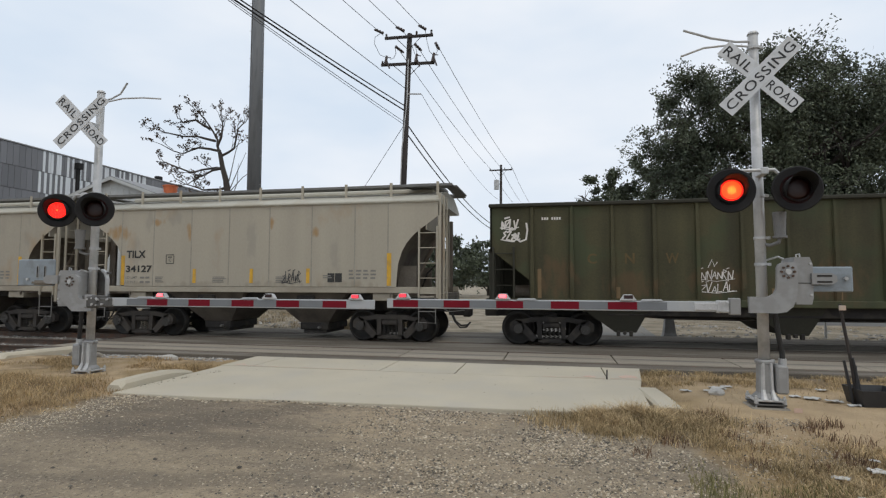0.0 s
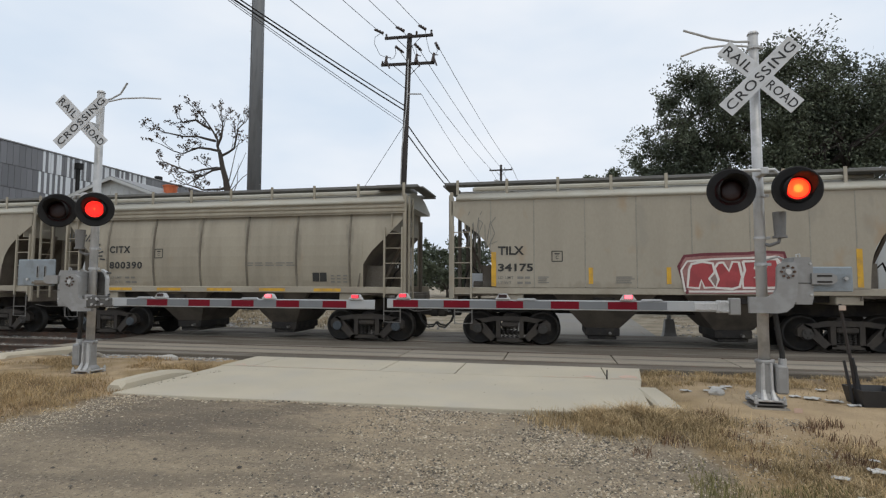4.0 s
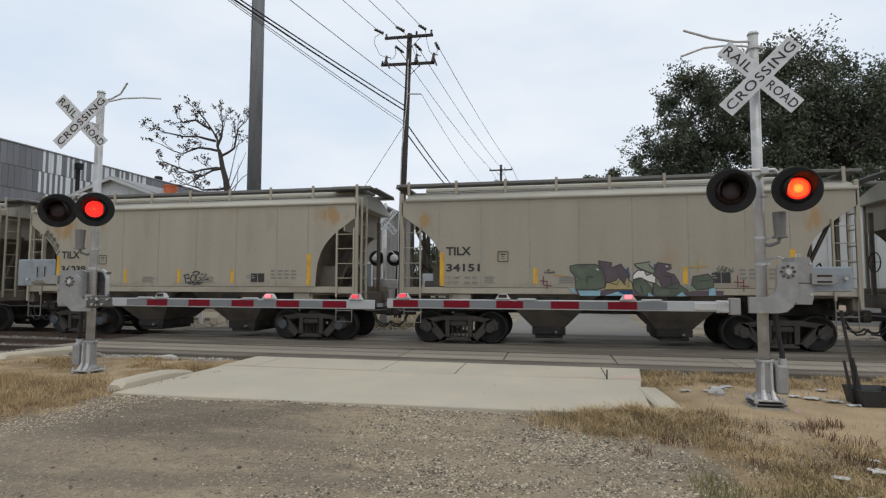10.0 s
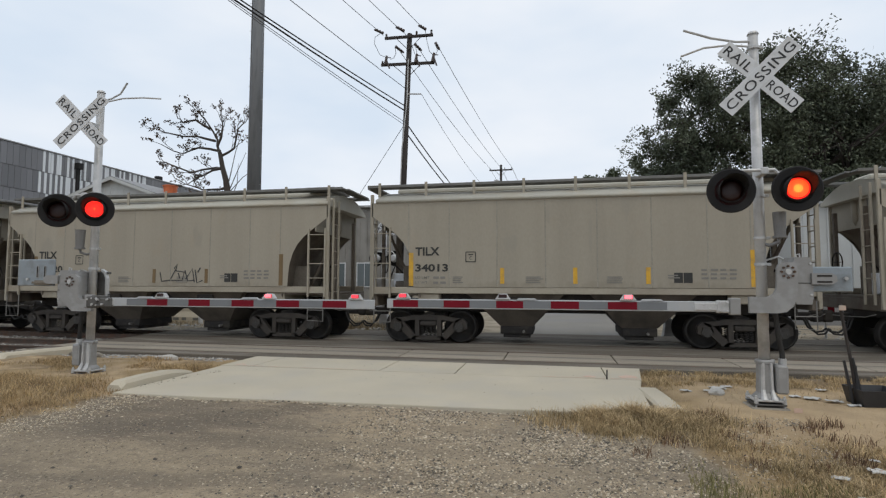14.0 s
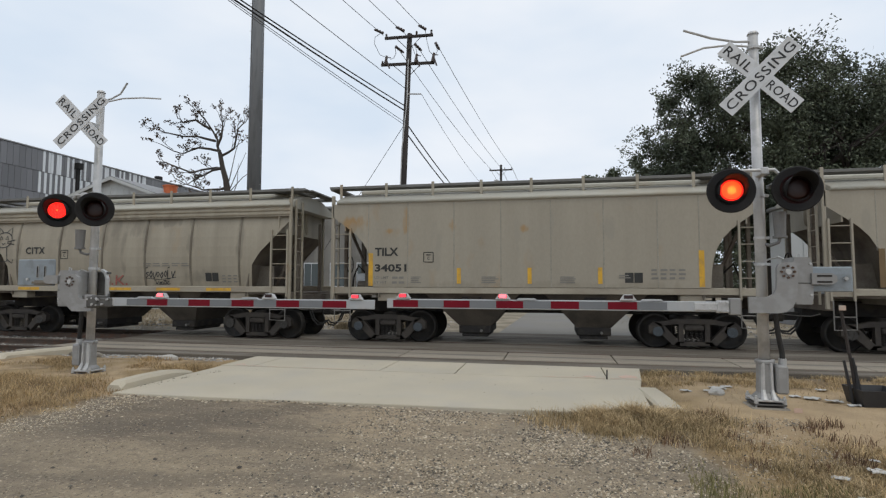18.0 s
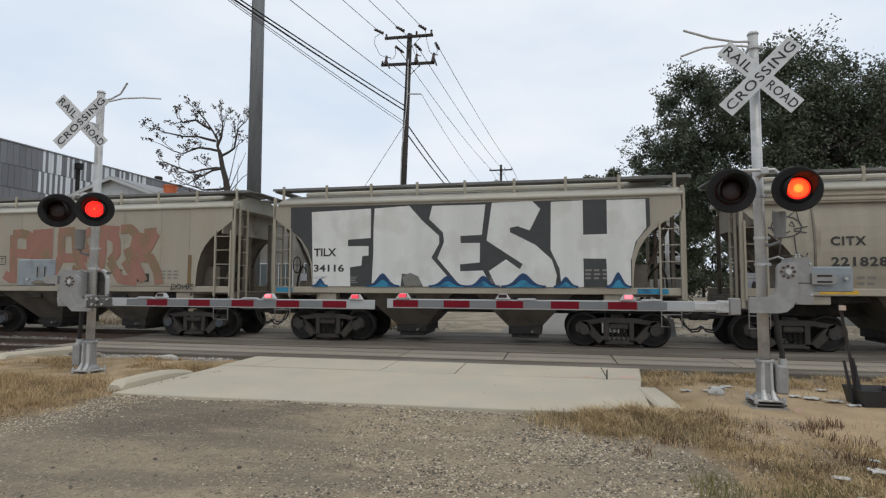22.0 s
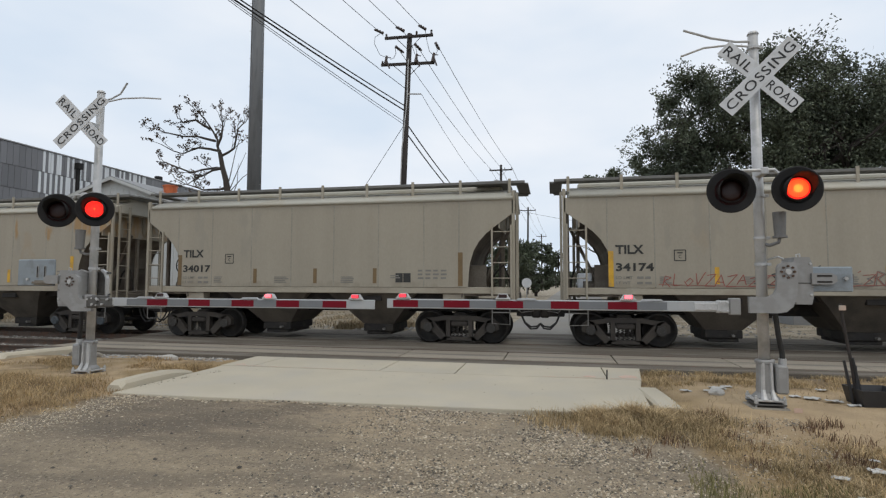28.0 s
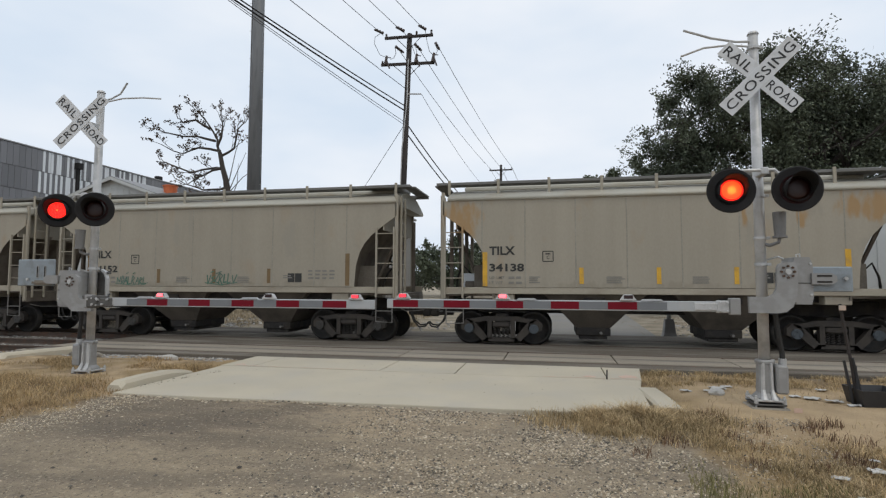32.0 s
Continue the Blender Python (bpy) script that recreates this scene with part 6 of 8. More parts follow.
LIST = (
    # kind, mark, number, rust, browned strips, label
    ("smooth", "TILX", "34127", 0.75, False, "beige covered hopper car with scattered rust patches"),
    ("smooth", "TILX", "34175", 0.45, False, "beige covered hopper car with red bubble graffiti"),
    ("ribbed", "CITX", "800390", 0.15, False, "grey-tan ribbed covered hopper car with yellow sill marks"),
    ("smooth", "TILX", "34048", 0.1, False, "grey-beige covered hopper car with small black tags"),
    ("smooth", "TILX", "34151", 0.2, False, "beige covered hopper car with green mixed graffiti"),
    ("smooth", "TILX", "34038", 0.65, False, "beige covered hopper car with rusty upper corners"),
    ("smooth", "TILX", "34013", 0.08, False, "clean beige covered hopper car with yellow strips"),
    ("smooth", "TILX", "34020", 0.15, True, "beige covered hopper car with browned reflector strips"),
    ("smooth", "TILX", "34051", 0.75, False, "beige covered hopper car with many rust spots"),
    ("ribbed", "CITX", "221828", 0.3, False, "tan ribbed covered hopper car with small red tags"),
    ("smooth", "TILX", "34116", 0.1, False, "covered hopper car covered in huge white painted letters"),
    ("smooth", "TILX", "34168", 0.15, True, "beige covered hopper car with salmon pink graffiti"),
    ("smooth", "TILX", "34174", 0.15, False, "beige covered hopper car with tags along its bottom"),
    ("smooth", "TILX", "34017", 0.05, True, "clean grey-beige covered hopper car with browned reflector strips"),
    ("smooth", "TILX", "34138", 0.7, False, "beige covered hopper car with orange rust streaks"),
    ("smooth", "TILX", "34152", 0.15, True, "beige covered hopper car with small green tags"),
    ("smooth", "TILX", "34109", 0.3, False, "beige covered hopper car at the rear of the string"),
    ("smooth", "TILX", "34022", 0.3, False, "beige covered hopper car at the rear of the string"),
)
open_hopper(0)
BUILT = [None]
for i, (kind, mark, number, rust, brown, label) in enumerate(LIST, 1):
    BUILT.append(covered_hopper(i, kind, mark, number, label, rust, brown))


def tag(i, x0, x1, z0, z1, seed, material=None, w=0.03, n=6, label="illegible sprayed tag"):
    BODY["kind"] = LIST[i - 1][0]
    tag_part("sprayed_tag", scrawl(x0, x1, z0, z1, seed, w, n), material or SPRAY_BLACK, BUILT[i], label)


def hand_tag(i, x0, z0, w, h, letters, thick, material, label):
    """Sprayed letters from strokes in a unit box, x to the right and z up."""
    BODY["kind"] = LIST[i - 1][0]
    s = Shape()
    for k, pts in enumerate(letters):
        ribbon(s, [(x0 + w * a, z0 + h * b) for a, b in pts], thick, 0.009 + 0.0004 * k)
    tag_part("sprayed_tag", s, material, BUILT[i], label)


tag(1, 0.95, 1.55, 1.72, 2.02, 61, n=6)
BODY["kind"] = "smooth"
red_piece(BUILT[2])
tag(2, -5.3, -4.5, 2.75, 3.5, 62, SPRAY_GREY, 0.02, 5)
BODY["kind"] = "ribbed"
fan_tag = Shape()
for k in range(15):
    a = radians(112 - 7.2 * k)
    p, q = 0.80 + 0.05 * (k % 3), 1.08 - 0.07 * (k % 2)
    ribbon(fan_tag, [(-5.25 + p * math.cos(a), 2.28 + p * math.sin(a)), (-5.25 + q * math.cos(a - 0.05), 2.28 + q * math.sin(a - 0.05))], 0.05, 0.009 + 0.0003 * k)
tag_part("sprayed_tag", fan_tag, SPRAY_BLACK, BUILT[3], "black fan of short sprayed strokes")
BODY["kind"] = "smooth"
arc_tag(BUILT[4])
tag(4, -1.75, -1.05, 1.75, 2.12, 65, SPRAY_BLACK, 0.035, 6)
tag(4, 2.3, 2.95, 1.7, 1.9, 66, SPRAY_GREY, 0.02, 6)
BODY["kind"] = "smooth"
mixed_piece(BUILT[5])
hand_tag(6, 0.11, 1.63, 0.88, 0.43, (
    [(0.03, 0.74), (0.10, 0.2)], [(0.0, 0.68), (0.20, 0.78), (0.23, 0.6), (0.09, 0.5), (0.29, 0.46), (0.29, 0.24), (0.09, 0.17)],
    [(0.33, 0.7), (0.28, 0.42), (0.37, 0.22), (0.47, 0.38), (0.46, 0.7), (0.33, 0.74)],
    [(0.64, 0.84), (0.53, 0.74), (0.49, 0.4), (0.58, 0.25), (0.68, 0.38), (0.68, 0.55), (0.60, 0.52)],
    [(0.68, 0.76), (0.92, 0.82), (0.70, 0.35), (1.0, 0.44)], [(0.35, 0.84), (0.44, 0.98), (0.58, 0.96), (0.64, 0.86)],
    [(0.20, 0.1), (0.50, 0.2), (0.78, 0.22), (0.38, 0.02), (0.68, 0.1)]), 0.042, SPRAY_BLACK, "black sprayed four-letter tag with an underline")
leaves = []
for k in range(13):
    x = -5.12 + 0.042 * k
    z = arc_low(abs(x), "smooth") + 0.05
    leaves.append([(x, z), (x + 0.05 + 0.006 * k, z + 0.16 + 0.05 * (k % 3)), (x + 0.09, z + 0.10)])
hand_tag(6, 0.0, 0.0, 1.0, 1.0, leaves, 0.022, SPRAY_DARK, "dark sprayed strokes along the curved car end")
angles = Shape()
for k, g in enumerate(([(1306, 126), (1312, 162), (1342, 157)], [(1342, 152), (1355, 120), (1386, 125), (1380, 158), (1344, 158)], [(1352, 112), (1362, 94), (1358, 118)], [(1366, 128), (1372, 150)], [(1388, 118), (1398, 160), (1420, 158)],
                       [(1392, 152), (1412, 113), (1420, 166)], [(1421, 116), (1428, 168), (1446, 158)], [(1438, 108), (1430, 126)])):
    ribbon(angles, [(0.1 + (u - 1300) * 0.0107, 1.70 + (168 - v) * 0.0078) for u, v in g], 0.038, 0.009 + 0.0004 * k)
tag_part("sprayed_tag", angles, SPRAY_BLACK, BUILT[8], "angular black sprayed tag")
BODY["kind"] = "ribbed"
cat = Shape()
ccx, ccz = -4.70, 3.12
ribbon(cat, [(ccx + 0.34 * math.cos(k * 0.5236), ccz + 0.26 * math.sin(k * 0.5236)) for k in range(13)], 0.034, 0.012)
for pts in ([(-0.22, 0.1), (-0.2, 0.32), (-0.06, 0.2)], [(0.06, 0.2), (0.2, 0.32), (0.22, 0.1)], [(-0.1, 0.1), (-0.04, 0.02), (-0.14, 0.0), (-0.1, 0.1)], [(0.1, 0.1), (0.15, 0.0), (0.05, 0.02), (0.1, 0.1)],
            [(-0.05, -0.08), (0.0, -0.12), (0.06, -0.08)], [(0.12, -0.05), (0.36, 0.0)], [(0.12, -0.08), (0.34, -0.12)], [(-0.12, -0.05), (-0.36, 0.0)], [(-0.1, -0.2), (-0.15, -0.55), (0.15, -0.55), (0.12, -0.2)], [(0.15, -0.5), (0.3, -0.6), (0.34, -0.5)]):
    ribbon(cat, [(ccx + 1.3 * a, ccz + 1.3 * b) for a, b in pts], 0.032, 0.0125)
tag_part("sprayed_doodle", cat, SPRAY_BLACK, BUILT[10], "thin black sprayed cat doodle")
fit_letters("sprayed_letters", "TSK.T.S.K.", 2.55, 0.31, SPRAY_RUST, BUILT[10], Matrix.Translation((-2.37, -bow(1.95) - 0.010, 1.63)), "thin brick-red sprayed letters", 0.006)
tag(10, 0.80, 1.85, 1.83, 2.12, 73, SPRAY_DARK, 0.028, 8)
tag(10, 1.15, 1.65, 1.66, 1.76, 79, SPRAY_DARK, 0.022, 4)
BODY["kind"] = "smooth"
fresh_piece(BUILT[11])
pink_piece(BUILT[12])
hand_tag(12, 3.62, 1.49, 0.78, 0.20, (
    [(0.02, 0.0), (0.06, 0.9), (0.22, 0.7), (0.20, 0.15), (0.0, 0.02)], [(0.34, 0.85), (0.26, 0.5), (0.32, 0.1), (0.44, 0.2), (0.46, 0.7), (0.34, 0.88)],
    [(0.52, 0.8), (0.54, 0.1), (0.64, 0.5), (0.70, 0.95), (0.72, 0.05)], [(0.80, 1.0), (0.78, 0.0)], [(1.0, 0.9), (0.80, 0.45), (0.98, 0.0)]), 0.032, SPRAY_BLACK, "small black sprayed letters")
tag(13, -3.3, 2.2, 1.66, 1.95, 76, SPRAY_RUST, 0.022, 22)
tag(13, -1.1, 0.35, 1.68, 2.06, 77, SPRAY_BLACK, 0.028, 9)
tag(13, 2.9, 4.35, 1.62, 1.98, 81, SPRAY_RUST, 0.022, 7)
tag(13, 0.5, 2.0, 1.68, 2.0, 82, SPRAY_GREY, 0.022, 6)
tag(16, -3.5, -2.4, 1.66, 1.95, 78, SPRAY_TEAL, 0.03, 8)
tag(16, -0.3, 0.7, 1.68, 1.98, 79, SPRAY_TEAL, 0.035, 7)

# ---- crossing gates ----
FLASHERS = []


def lamp_head(gate, cx, cz, y, phase, turn=0, hot=3):
    """A round black target with a hooded red lamp; its lit array sits in the lamp and slides forward to show."""
    n = 36
    face = Matrix.Translation((cx, y, cz)) @ Matrix.Rotation(radians(turn), 4, "Z") @ Matrix.Translation((-cx, -y, -cz))
    t = Shape()
    t.loft([[(cx + r * math.cos(2 * math.pi * k / n), y + d, cz + r * math.sin(2 * math.pi * k / n)) for k in range(n)] for r, d in ((0.16, 0.09), (0.20, 0.02), (0.29, 0.0), (0.305, 0.012), (0.30, 0.03), (0.17, 0.06))])
    disc = part("target", t, BLACK, gate, "round black signal background")
    lens = Shape()
    lens.loft([[(cx + r * math.cos(2 * math.pi * k / 28), y + d, cz + r * math.sin(2 * math.pi * k / 28)) for k in range(28)] for r, d in ((0.15, 0.02), (0.15, -0.012), (0.11, -0.022), (0.05, -0.028))])
    part("lens", lens, LENS_DARK, disc, "dark red unlit lens", True)
    rim = Shape()
    rim.loft([[(cx + r * math.cos(2 * math.pi * k / 28), y + d, cz + r * math.sin(2 * math.pi * k / 28)) for k in range(28)] for r, d in ((0.165, 0.0), (0.165, -0.03), (0.15, -0.03), (0.15, 0.0))], caps=False)
    part("lens_rim", rim, BLACK, disc)
    hood = Shape()
    rows = []
    for d, r, sp in ((0.0, 0.165, 2.25), (-0.12, 0.168, 2.0), (-0.26, 0.172, 1.5), (-0.34, 0.174, 1.0)):
        rows.append([(cx + r * math.sin(-sp + 2 * sp * k / 18), y + d, cz + r * math.cos(-sp + 2 * sp * k / 18)) for k in range(19)])
    hood.loft(rows, closed=False, caps=False)
    inner = [[(cx + (px - cx) * 0.97, py, cz + (pz - cz) * 0.97) for px, py, pz in r] for r in rows]
    hood.loft(inner, closed=False, caps=False)
    part("hood", hood, BLACK, disc, "black visor over the lens")
    back = Shape().rod((cx, y + 0.05, cz), (cx, y + 0.22, cz), 0.15, 0.12, n=16)
    part("housing", back, BLACK, disc)
    lit = Shape()
    lit.loft([[(cx + r * math.cos(2 * math.pi * k / 28), y + d, cz + r * math.sin(2 * math.pi * k / 28)) for k in range(28)] for r, d in ((0.143, 0.045), (0.143, 0.012), (0.105, 0.002), (0.05, -0.004))])
    glowing = part("lamp_face", lit, LED_RED, disc, "glowing red lamp face", True)
    dots = Shape()
    core, heart = Shape(), Shape()
    heart.rod((cx, y, cz), (cx, y - 0.012, cz), 0.009, n=6)
    for ring in range(1, 7):
        r = 0.0228 * ring
        m = 6 * ring
        for k in range(m):
            a = 2 * math.pi * (k + 0.5 * (ring % 2)) / m
            d = -0.013 + 0.0005 * ring * ring
            (heart if ring < hot - 3 else core if ring < hot else dots).rod((cx + r * math.cos(a), y + d + 0.012, cz + r * math.sin(a)), (cx + r * math.cos(a), y + d, cz + r * math.sin(a)), 0.0066 if ring >= hot else 0.0090, n=6)
    g2 = part("lamp_points", dots, LED_HOT if hot > 2 else LED_ROSE, disc, "rings of red light points")
    zones = [glowing, g2, part("lamp_heart", heart, LED_HEART, disc, "bright centre of the lamp")]
    if core.v:
        zones.append(part("lamp_core", core, LED_CORE, disc, "glowing orange rings of light points"))
    for ob in (disc, *disc.children):
        ob.data.transform(face)
    way = face.to_3x3() @ Vector((0, -0.034, 0))
    FLASHERS.extend((zone, phase, way) for zone in zones)


def blade(gate, m, words, name="crossbuck_blade", k=1.0):
    m = m @ Matrix.Scale(k, 4)
    s = Shape().box(-0.61, 0.61, -0.003, 0.003, -0.114, 0.114, 0.002, m)
    b = part(name, s, SIGN, gate, "grey-white reflective sign board with black lettering")
    for text, x, w in words:
        fit_letters("lettering", text, w, 0.125, LETTER, b, m @ Matrix.Translation((x, -0.006, -0.0625)), "", 0.008, 1.1)


def crossing_gate(at, side, arm_from, arm_to, lamps_y, buck, buck_turn, lamps_x, mech_y, arm_z, label, lamp_turn, buck_size, weight):
    """A flashing signal mast with crossbuck and a lowered striped arm; side -1: the arm reaches to -x."""
    g = thing("crossing_gate", label, "crossing gate", at, "crossing gates")
    X = lambda x: side * -x            # local x away from the arm
    H = 5.30 - at[2]
    part("concrete_footing", Shape().box(-0.235, 0.235, -0.22, 0.22, -0.3, 0.035, 0.02), PANEL, g)
    part("levelling_plate", Shape().box(-0.20, 0.20, -0.19, 0.19, 0.06, 0.082, 0.006), DARK_STEEL, g)
    part("base_plate", Shape().box(-0.195, 0.195, -0.185, 0.185, 0.11, 0.135, 0.006), GALV, g)
    for a in (-1, 1):
        for b in (-1, 1):
            s = Shape().rod((a * 0.175, b * 0.165, 0.02), (a * 0.175, b * 0.165, 0.19), 0.014, n=6).rod((a * 0.175, b * 0.165, 0.135), (a * 0.175, b * 0.165, 0.16), 0.028, n=6)
            s.rod((a * 0.175, b * 0.165, 0.085), (a * 0.175, b * 0.165, 0.11), 0.028, n=6)
            part("anchor_bolt", s, GALV, g)
    ped = Shape().loft([[(w * cx, d * cy, z) for cx, cy in ((-1, -0.7), (-0.7, -1), (0.7, -1), (1, -0.7), (1, 0.7), (0.7, 1), (-0.7, 1), (-1, 0.7))] for w, d, z in ((0.150, 0.145, 0.135), (0.145, 0.14, 0.155), (0.098, 0.095, 0.21), (0.088, 0.086, 0.60), (0.104, 0.10, 0.61), (0.104, 0.10, 0.64), (0.085, 0.085, 0.66))])
    part("pedestal", ped, ALU, g, "cast aluminium pedestal with ribs")
    for a in (-0.055, 0.055):
        s = Shape()
        s.loft([[(a * k - w, -d, z), (a * k - w * 0.5, -d - 0.03, z), (a * k + w * 0.5, -d - 0.03, z), (a * k + w, -d, z)] for k, w, d, z in ((1.2, 0.045, 0.17, 0.138), (1.1, 0.035, 0.13, 0.18), (1.0, 0.026, 0.085, 0.26), (0.9, 0.024, 0.08, 0.62))])
        part("pedestal_rib", s, GALV, g, "bright flared rib of the pedestal")
    part("junction_box", Shape().box(min(X(0.10), X(0.25)), max(X(0.10), X(0.25)), -0.15, 0.10, 0.21, 0.60, 0.025), ALU, g, "grey cast junction box")
    part("mast", Shape().rod((0, 0, 0.6), (0, 0, H), 0.072, 0.066, n=24), GALV, g, "galvanised steel tube mast", True)
    part("mast_cap", Shape().rod((0, 0, H), (0, 0, H + 0.035), 0.078, 0.06, n=20), GALV, g)
    for z in (0.64, 1.98, 2.35, 2.95, H - 0.2):
        part("band_clamp", Shape().rod((0, 0, z - 0.02), (0, 0, z + 0.02), 0.082, n=20).box(0.07, 0.13, -0.02, 0.02, z - 0.02, z + 0.02, 0.004), GALV, g)
    part("conduit", Shape().tube([(X(0.22), -0.02, 0.56), (X(0.22), -0.02, 0.75), (X(0.17), -0.05, 1.0), (X(0.13), -0.08, 1.3)], 0.035, 8), RUBBER, g, "flexible black cable conduit")
    part("conduit_fitting", Shape().rod((X(0.22), -0.02, 0.56), (X(0.22), -0.02, 0.68), 0.05, n=10), GALV, g)
    # bent cable arms at the top
    part("cable_arm", Shape().tube([(X(0), 0, H - 0.1), (X(-0.25), -0.06, H - 0.11), (X(-0.6), -0.12, H - 0.05), (X(-0.98), -0.2, H + 0.06)] if side < 0 else [(X(0), 0, H - 0.16), (X(-0.25), -0.02, H - 0.14), (X(-0.46), -0.03, H - 0.06), (X(-0.60), -0.03, H + 0.14)], 0.017, 7), GALV, g)
    part("cable_arm", Shape().tube([(X(0), 0, H - 0.18), (X(-0.35), -0.08, H - 0.16), (X(-0.7), -0.15, H - 0.2), (X(-1.02), -0.2, H - 0.32)] if side < 0 else [(X(0), 0, H - 0.2), (X(-0.5), -0.02, H - 0.15), (X(-0.95), -0.03, H - 0.17), (X(-1.34), -0.04, H - 0.22)], 0.015, 7), GALV, g)
    # crossbuck
    bx, by, bz = buck
    base = Matrix.Translation((bx, by, bz)) @ Matrix.Rotation(radians(buck_turn), 4, "Z")
    part("sign_bracket", Shape().box(-0.04, 0.04, min(by, 0.0), max(by, 0.0), bz - 0.05, bz + 0.05, 0.006), GALV, g)
    blade(g, base @ Matrix.Translation((0, 0.008, 0)) @ Matrix.Rotation(radians(45), 4, "Y"), (("RAIL", -0.57, 0.42), ("ROAD", 0.14, 0.45)), k=buck_size)
    blade(g, base @ Matrix.Rotation(radians(-45), 4, "Y"), (("CROSSING", -0.57, 1.14),), k=buck_size)
    # lamps on a cross arm
    x1, x2, lz = lamps_x
    part("cross_arm", Shape().tube([(x1, lamps_y + 0.16, lz + 0.08), ((x1 + x2) / 2 - 0.2, lamps_y + 0.18, lz + 0.30), ((x1 + x2) / 2 + 0.2, lamps_y + 0.18, lz + 0.30), (x2, lamps_y + 0.16, lz + 0.08)], 0.026, 8), GALV, g)
    part("arm_bracket", Shape().box(-0.05, 0.05, lamps_y + 0.15, 0.0, lz + 0.24, lz + 0.34, 0.01), GALV, g)
    lamp_head(g, x1, lz, lamps_y, 0, lamp_turn, 6 if side < 0 else 1)
    lamp_head(g, x2, lz, lamps_y, 1, lamp_turn, 6 if side < 0 else 1)
    b = Shape().rod((X(0.22), -0.1, 2.36), (X(0.22), -0.1, 2.70), 0.07, 0.085, n=16).rod((X(0.22), -0.1, 2.34), (X(0.22), -0.1, 2.37), 0.09, n=16)
    b.tube([(X(0), 0, 2.28), (X(0.1), -0.06, 2.24), (X(0.2), -0.1, 2.28), (X(0.22), -0.1, 2.36)], 0.025, 7)
    part("bell", b, BELL, g, "dark grey electronic bell on a bent tube")
    # mechanism: rounded case, side casting with a bolted hub, counterweight
    hx, hz = (0.24, 1.86) if side < 0 else (-0.03, 1.73)
    box = Shape().loft([[(X(hx + 0.09 + 0.24 * u), mech_y + v, hz - 0.43 + w) for u, w in ((0, 0.08), (0.12, 0), (0.9, 0), (1, 0.1), (1, 0.55), (0.85, 0.64), (0.1, 0.64), (0, 0.56))] for v in (-0.02, 0.0, 0.36, 0.38)])
    part("mechanism_case", box, ALU, g, "cast grey gate mechanism case")
    if side < 0:
        outline = ((-0.13, 0.06), (-0.11, 0.11), (-0.06, 0.135), (0.06, 0.135), (0.105, 0.10), (0.12, 0.04), (0.12, -0.16), (0.10, -0.34), (0.05, -0.46), (-0.03, -0.53), (-0.13, -0.55),
                   (-0.49, -0.55), (-0.49, -0.33), (-0.25, -0.33), (-0.18, -0.29), (-0.145, -0.22), (-0.135, -0.1))
    else:
        outline = ((0.20, 0.05), (0.15, 0.12), (0.08, 0.14), (-0.09, 0.14), (-0.16, 0.09), (-0.175, 0.02), (-0.18, -0.22), (-0.20, -0.28), (-0.25, -0.31), (-0.46, -0.31), (-0.46, -0.51), (-0.06, -0.51), (0.20, -0.29), (0.215, -0.08))
    c = Shape().plate([(X(hx + x), hz + z) for x, z in outline], mech_y - 0.09, mech_y - 0.03)
    cast = part("arm_casting", c, ALU, g, "pale cast L-shaped gate arm support")
    for k in range(8):
        a = k * math.pi / 4
        px, pz = X(hx + 0.078 * math.cos(a)), hz + 0.01 + 0.078 * math.sin(a)
        part("bolt_head", Shape().rod((px, mech_y - 0.11, pz), (px, mech_y - 0.085, pz), 0.017, n=6), RAIL_STEEL, cast)
    part("hub_cap", Shape().rod((X(hx), mech_y - 0.115, hz + 0.01), (X(hx), mech_y - 0.085, hz + 0.01), 0.038, n=14), GALV, cast)
    part("cable_gland", Shape().tube([(X(hx + 0.02), mech_y + 0.1, hz + 0.19), (X(hx - 0.06), mech_y + 0.06, hz + 0.22), (X(0.05), 0.02, hz + 0.17)], 0.014, 6), GALV, g)
    part("lifting_eye", Shape().tube([(X(hx + 0.18), mech_y + 0.1, hz + 0.20), (X(hx + 0.18), mech_y + 0.1, hz + 0.25), (X(hx + 0.22), mech_y + 0.1, hz + 0.26), (X(hx + 0.23), mech_y + 0.1, hz + 0.20)], 0.011, 5), GALV, g)
    for zz in (hz - 0.30, hz + 0.12):
        part("door_bolt", Shape().rod((X(hx + 0.30), mech_y - 0.035, zz), (X(hx + 0.30), mech_y, zz), 0.016, n=6), GALV, g)
    part("case_seam", Shape().box(min(X(hx + 0.12), X(hx + 0.325)), max(X(hx + 0.12), X(hx + 0.325)), mech_y - 0.024, mech_y - 0.018, hz - 0.15, hz - 0.135), DARK_STEEL, g)
    cw = Shape().box(min(X(weight[0]), X(weight[1])), max(X(weight[0]), X(weight[1])), mech_y + 0.005, mech_y + 0.05, weight[2], weight[3], 0.015)
    plate = part("counterweight", cw, COUNTER, g, "flat blue-grey counterweight plate")
    sl = Shape().plate([(X(hx + 0.30 + 0.30 * u), 1.70 + 0.15 * w) for u, w in ((0, 0), (0.8, 0), (1, 0.25), (1, 0.75), (0.8, 1), (0, 1))], mech_y - 0.06, mech_y - 0.02)
    part("counterweight_arm", sl, ALU, plate)
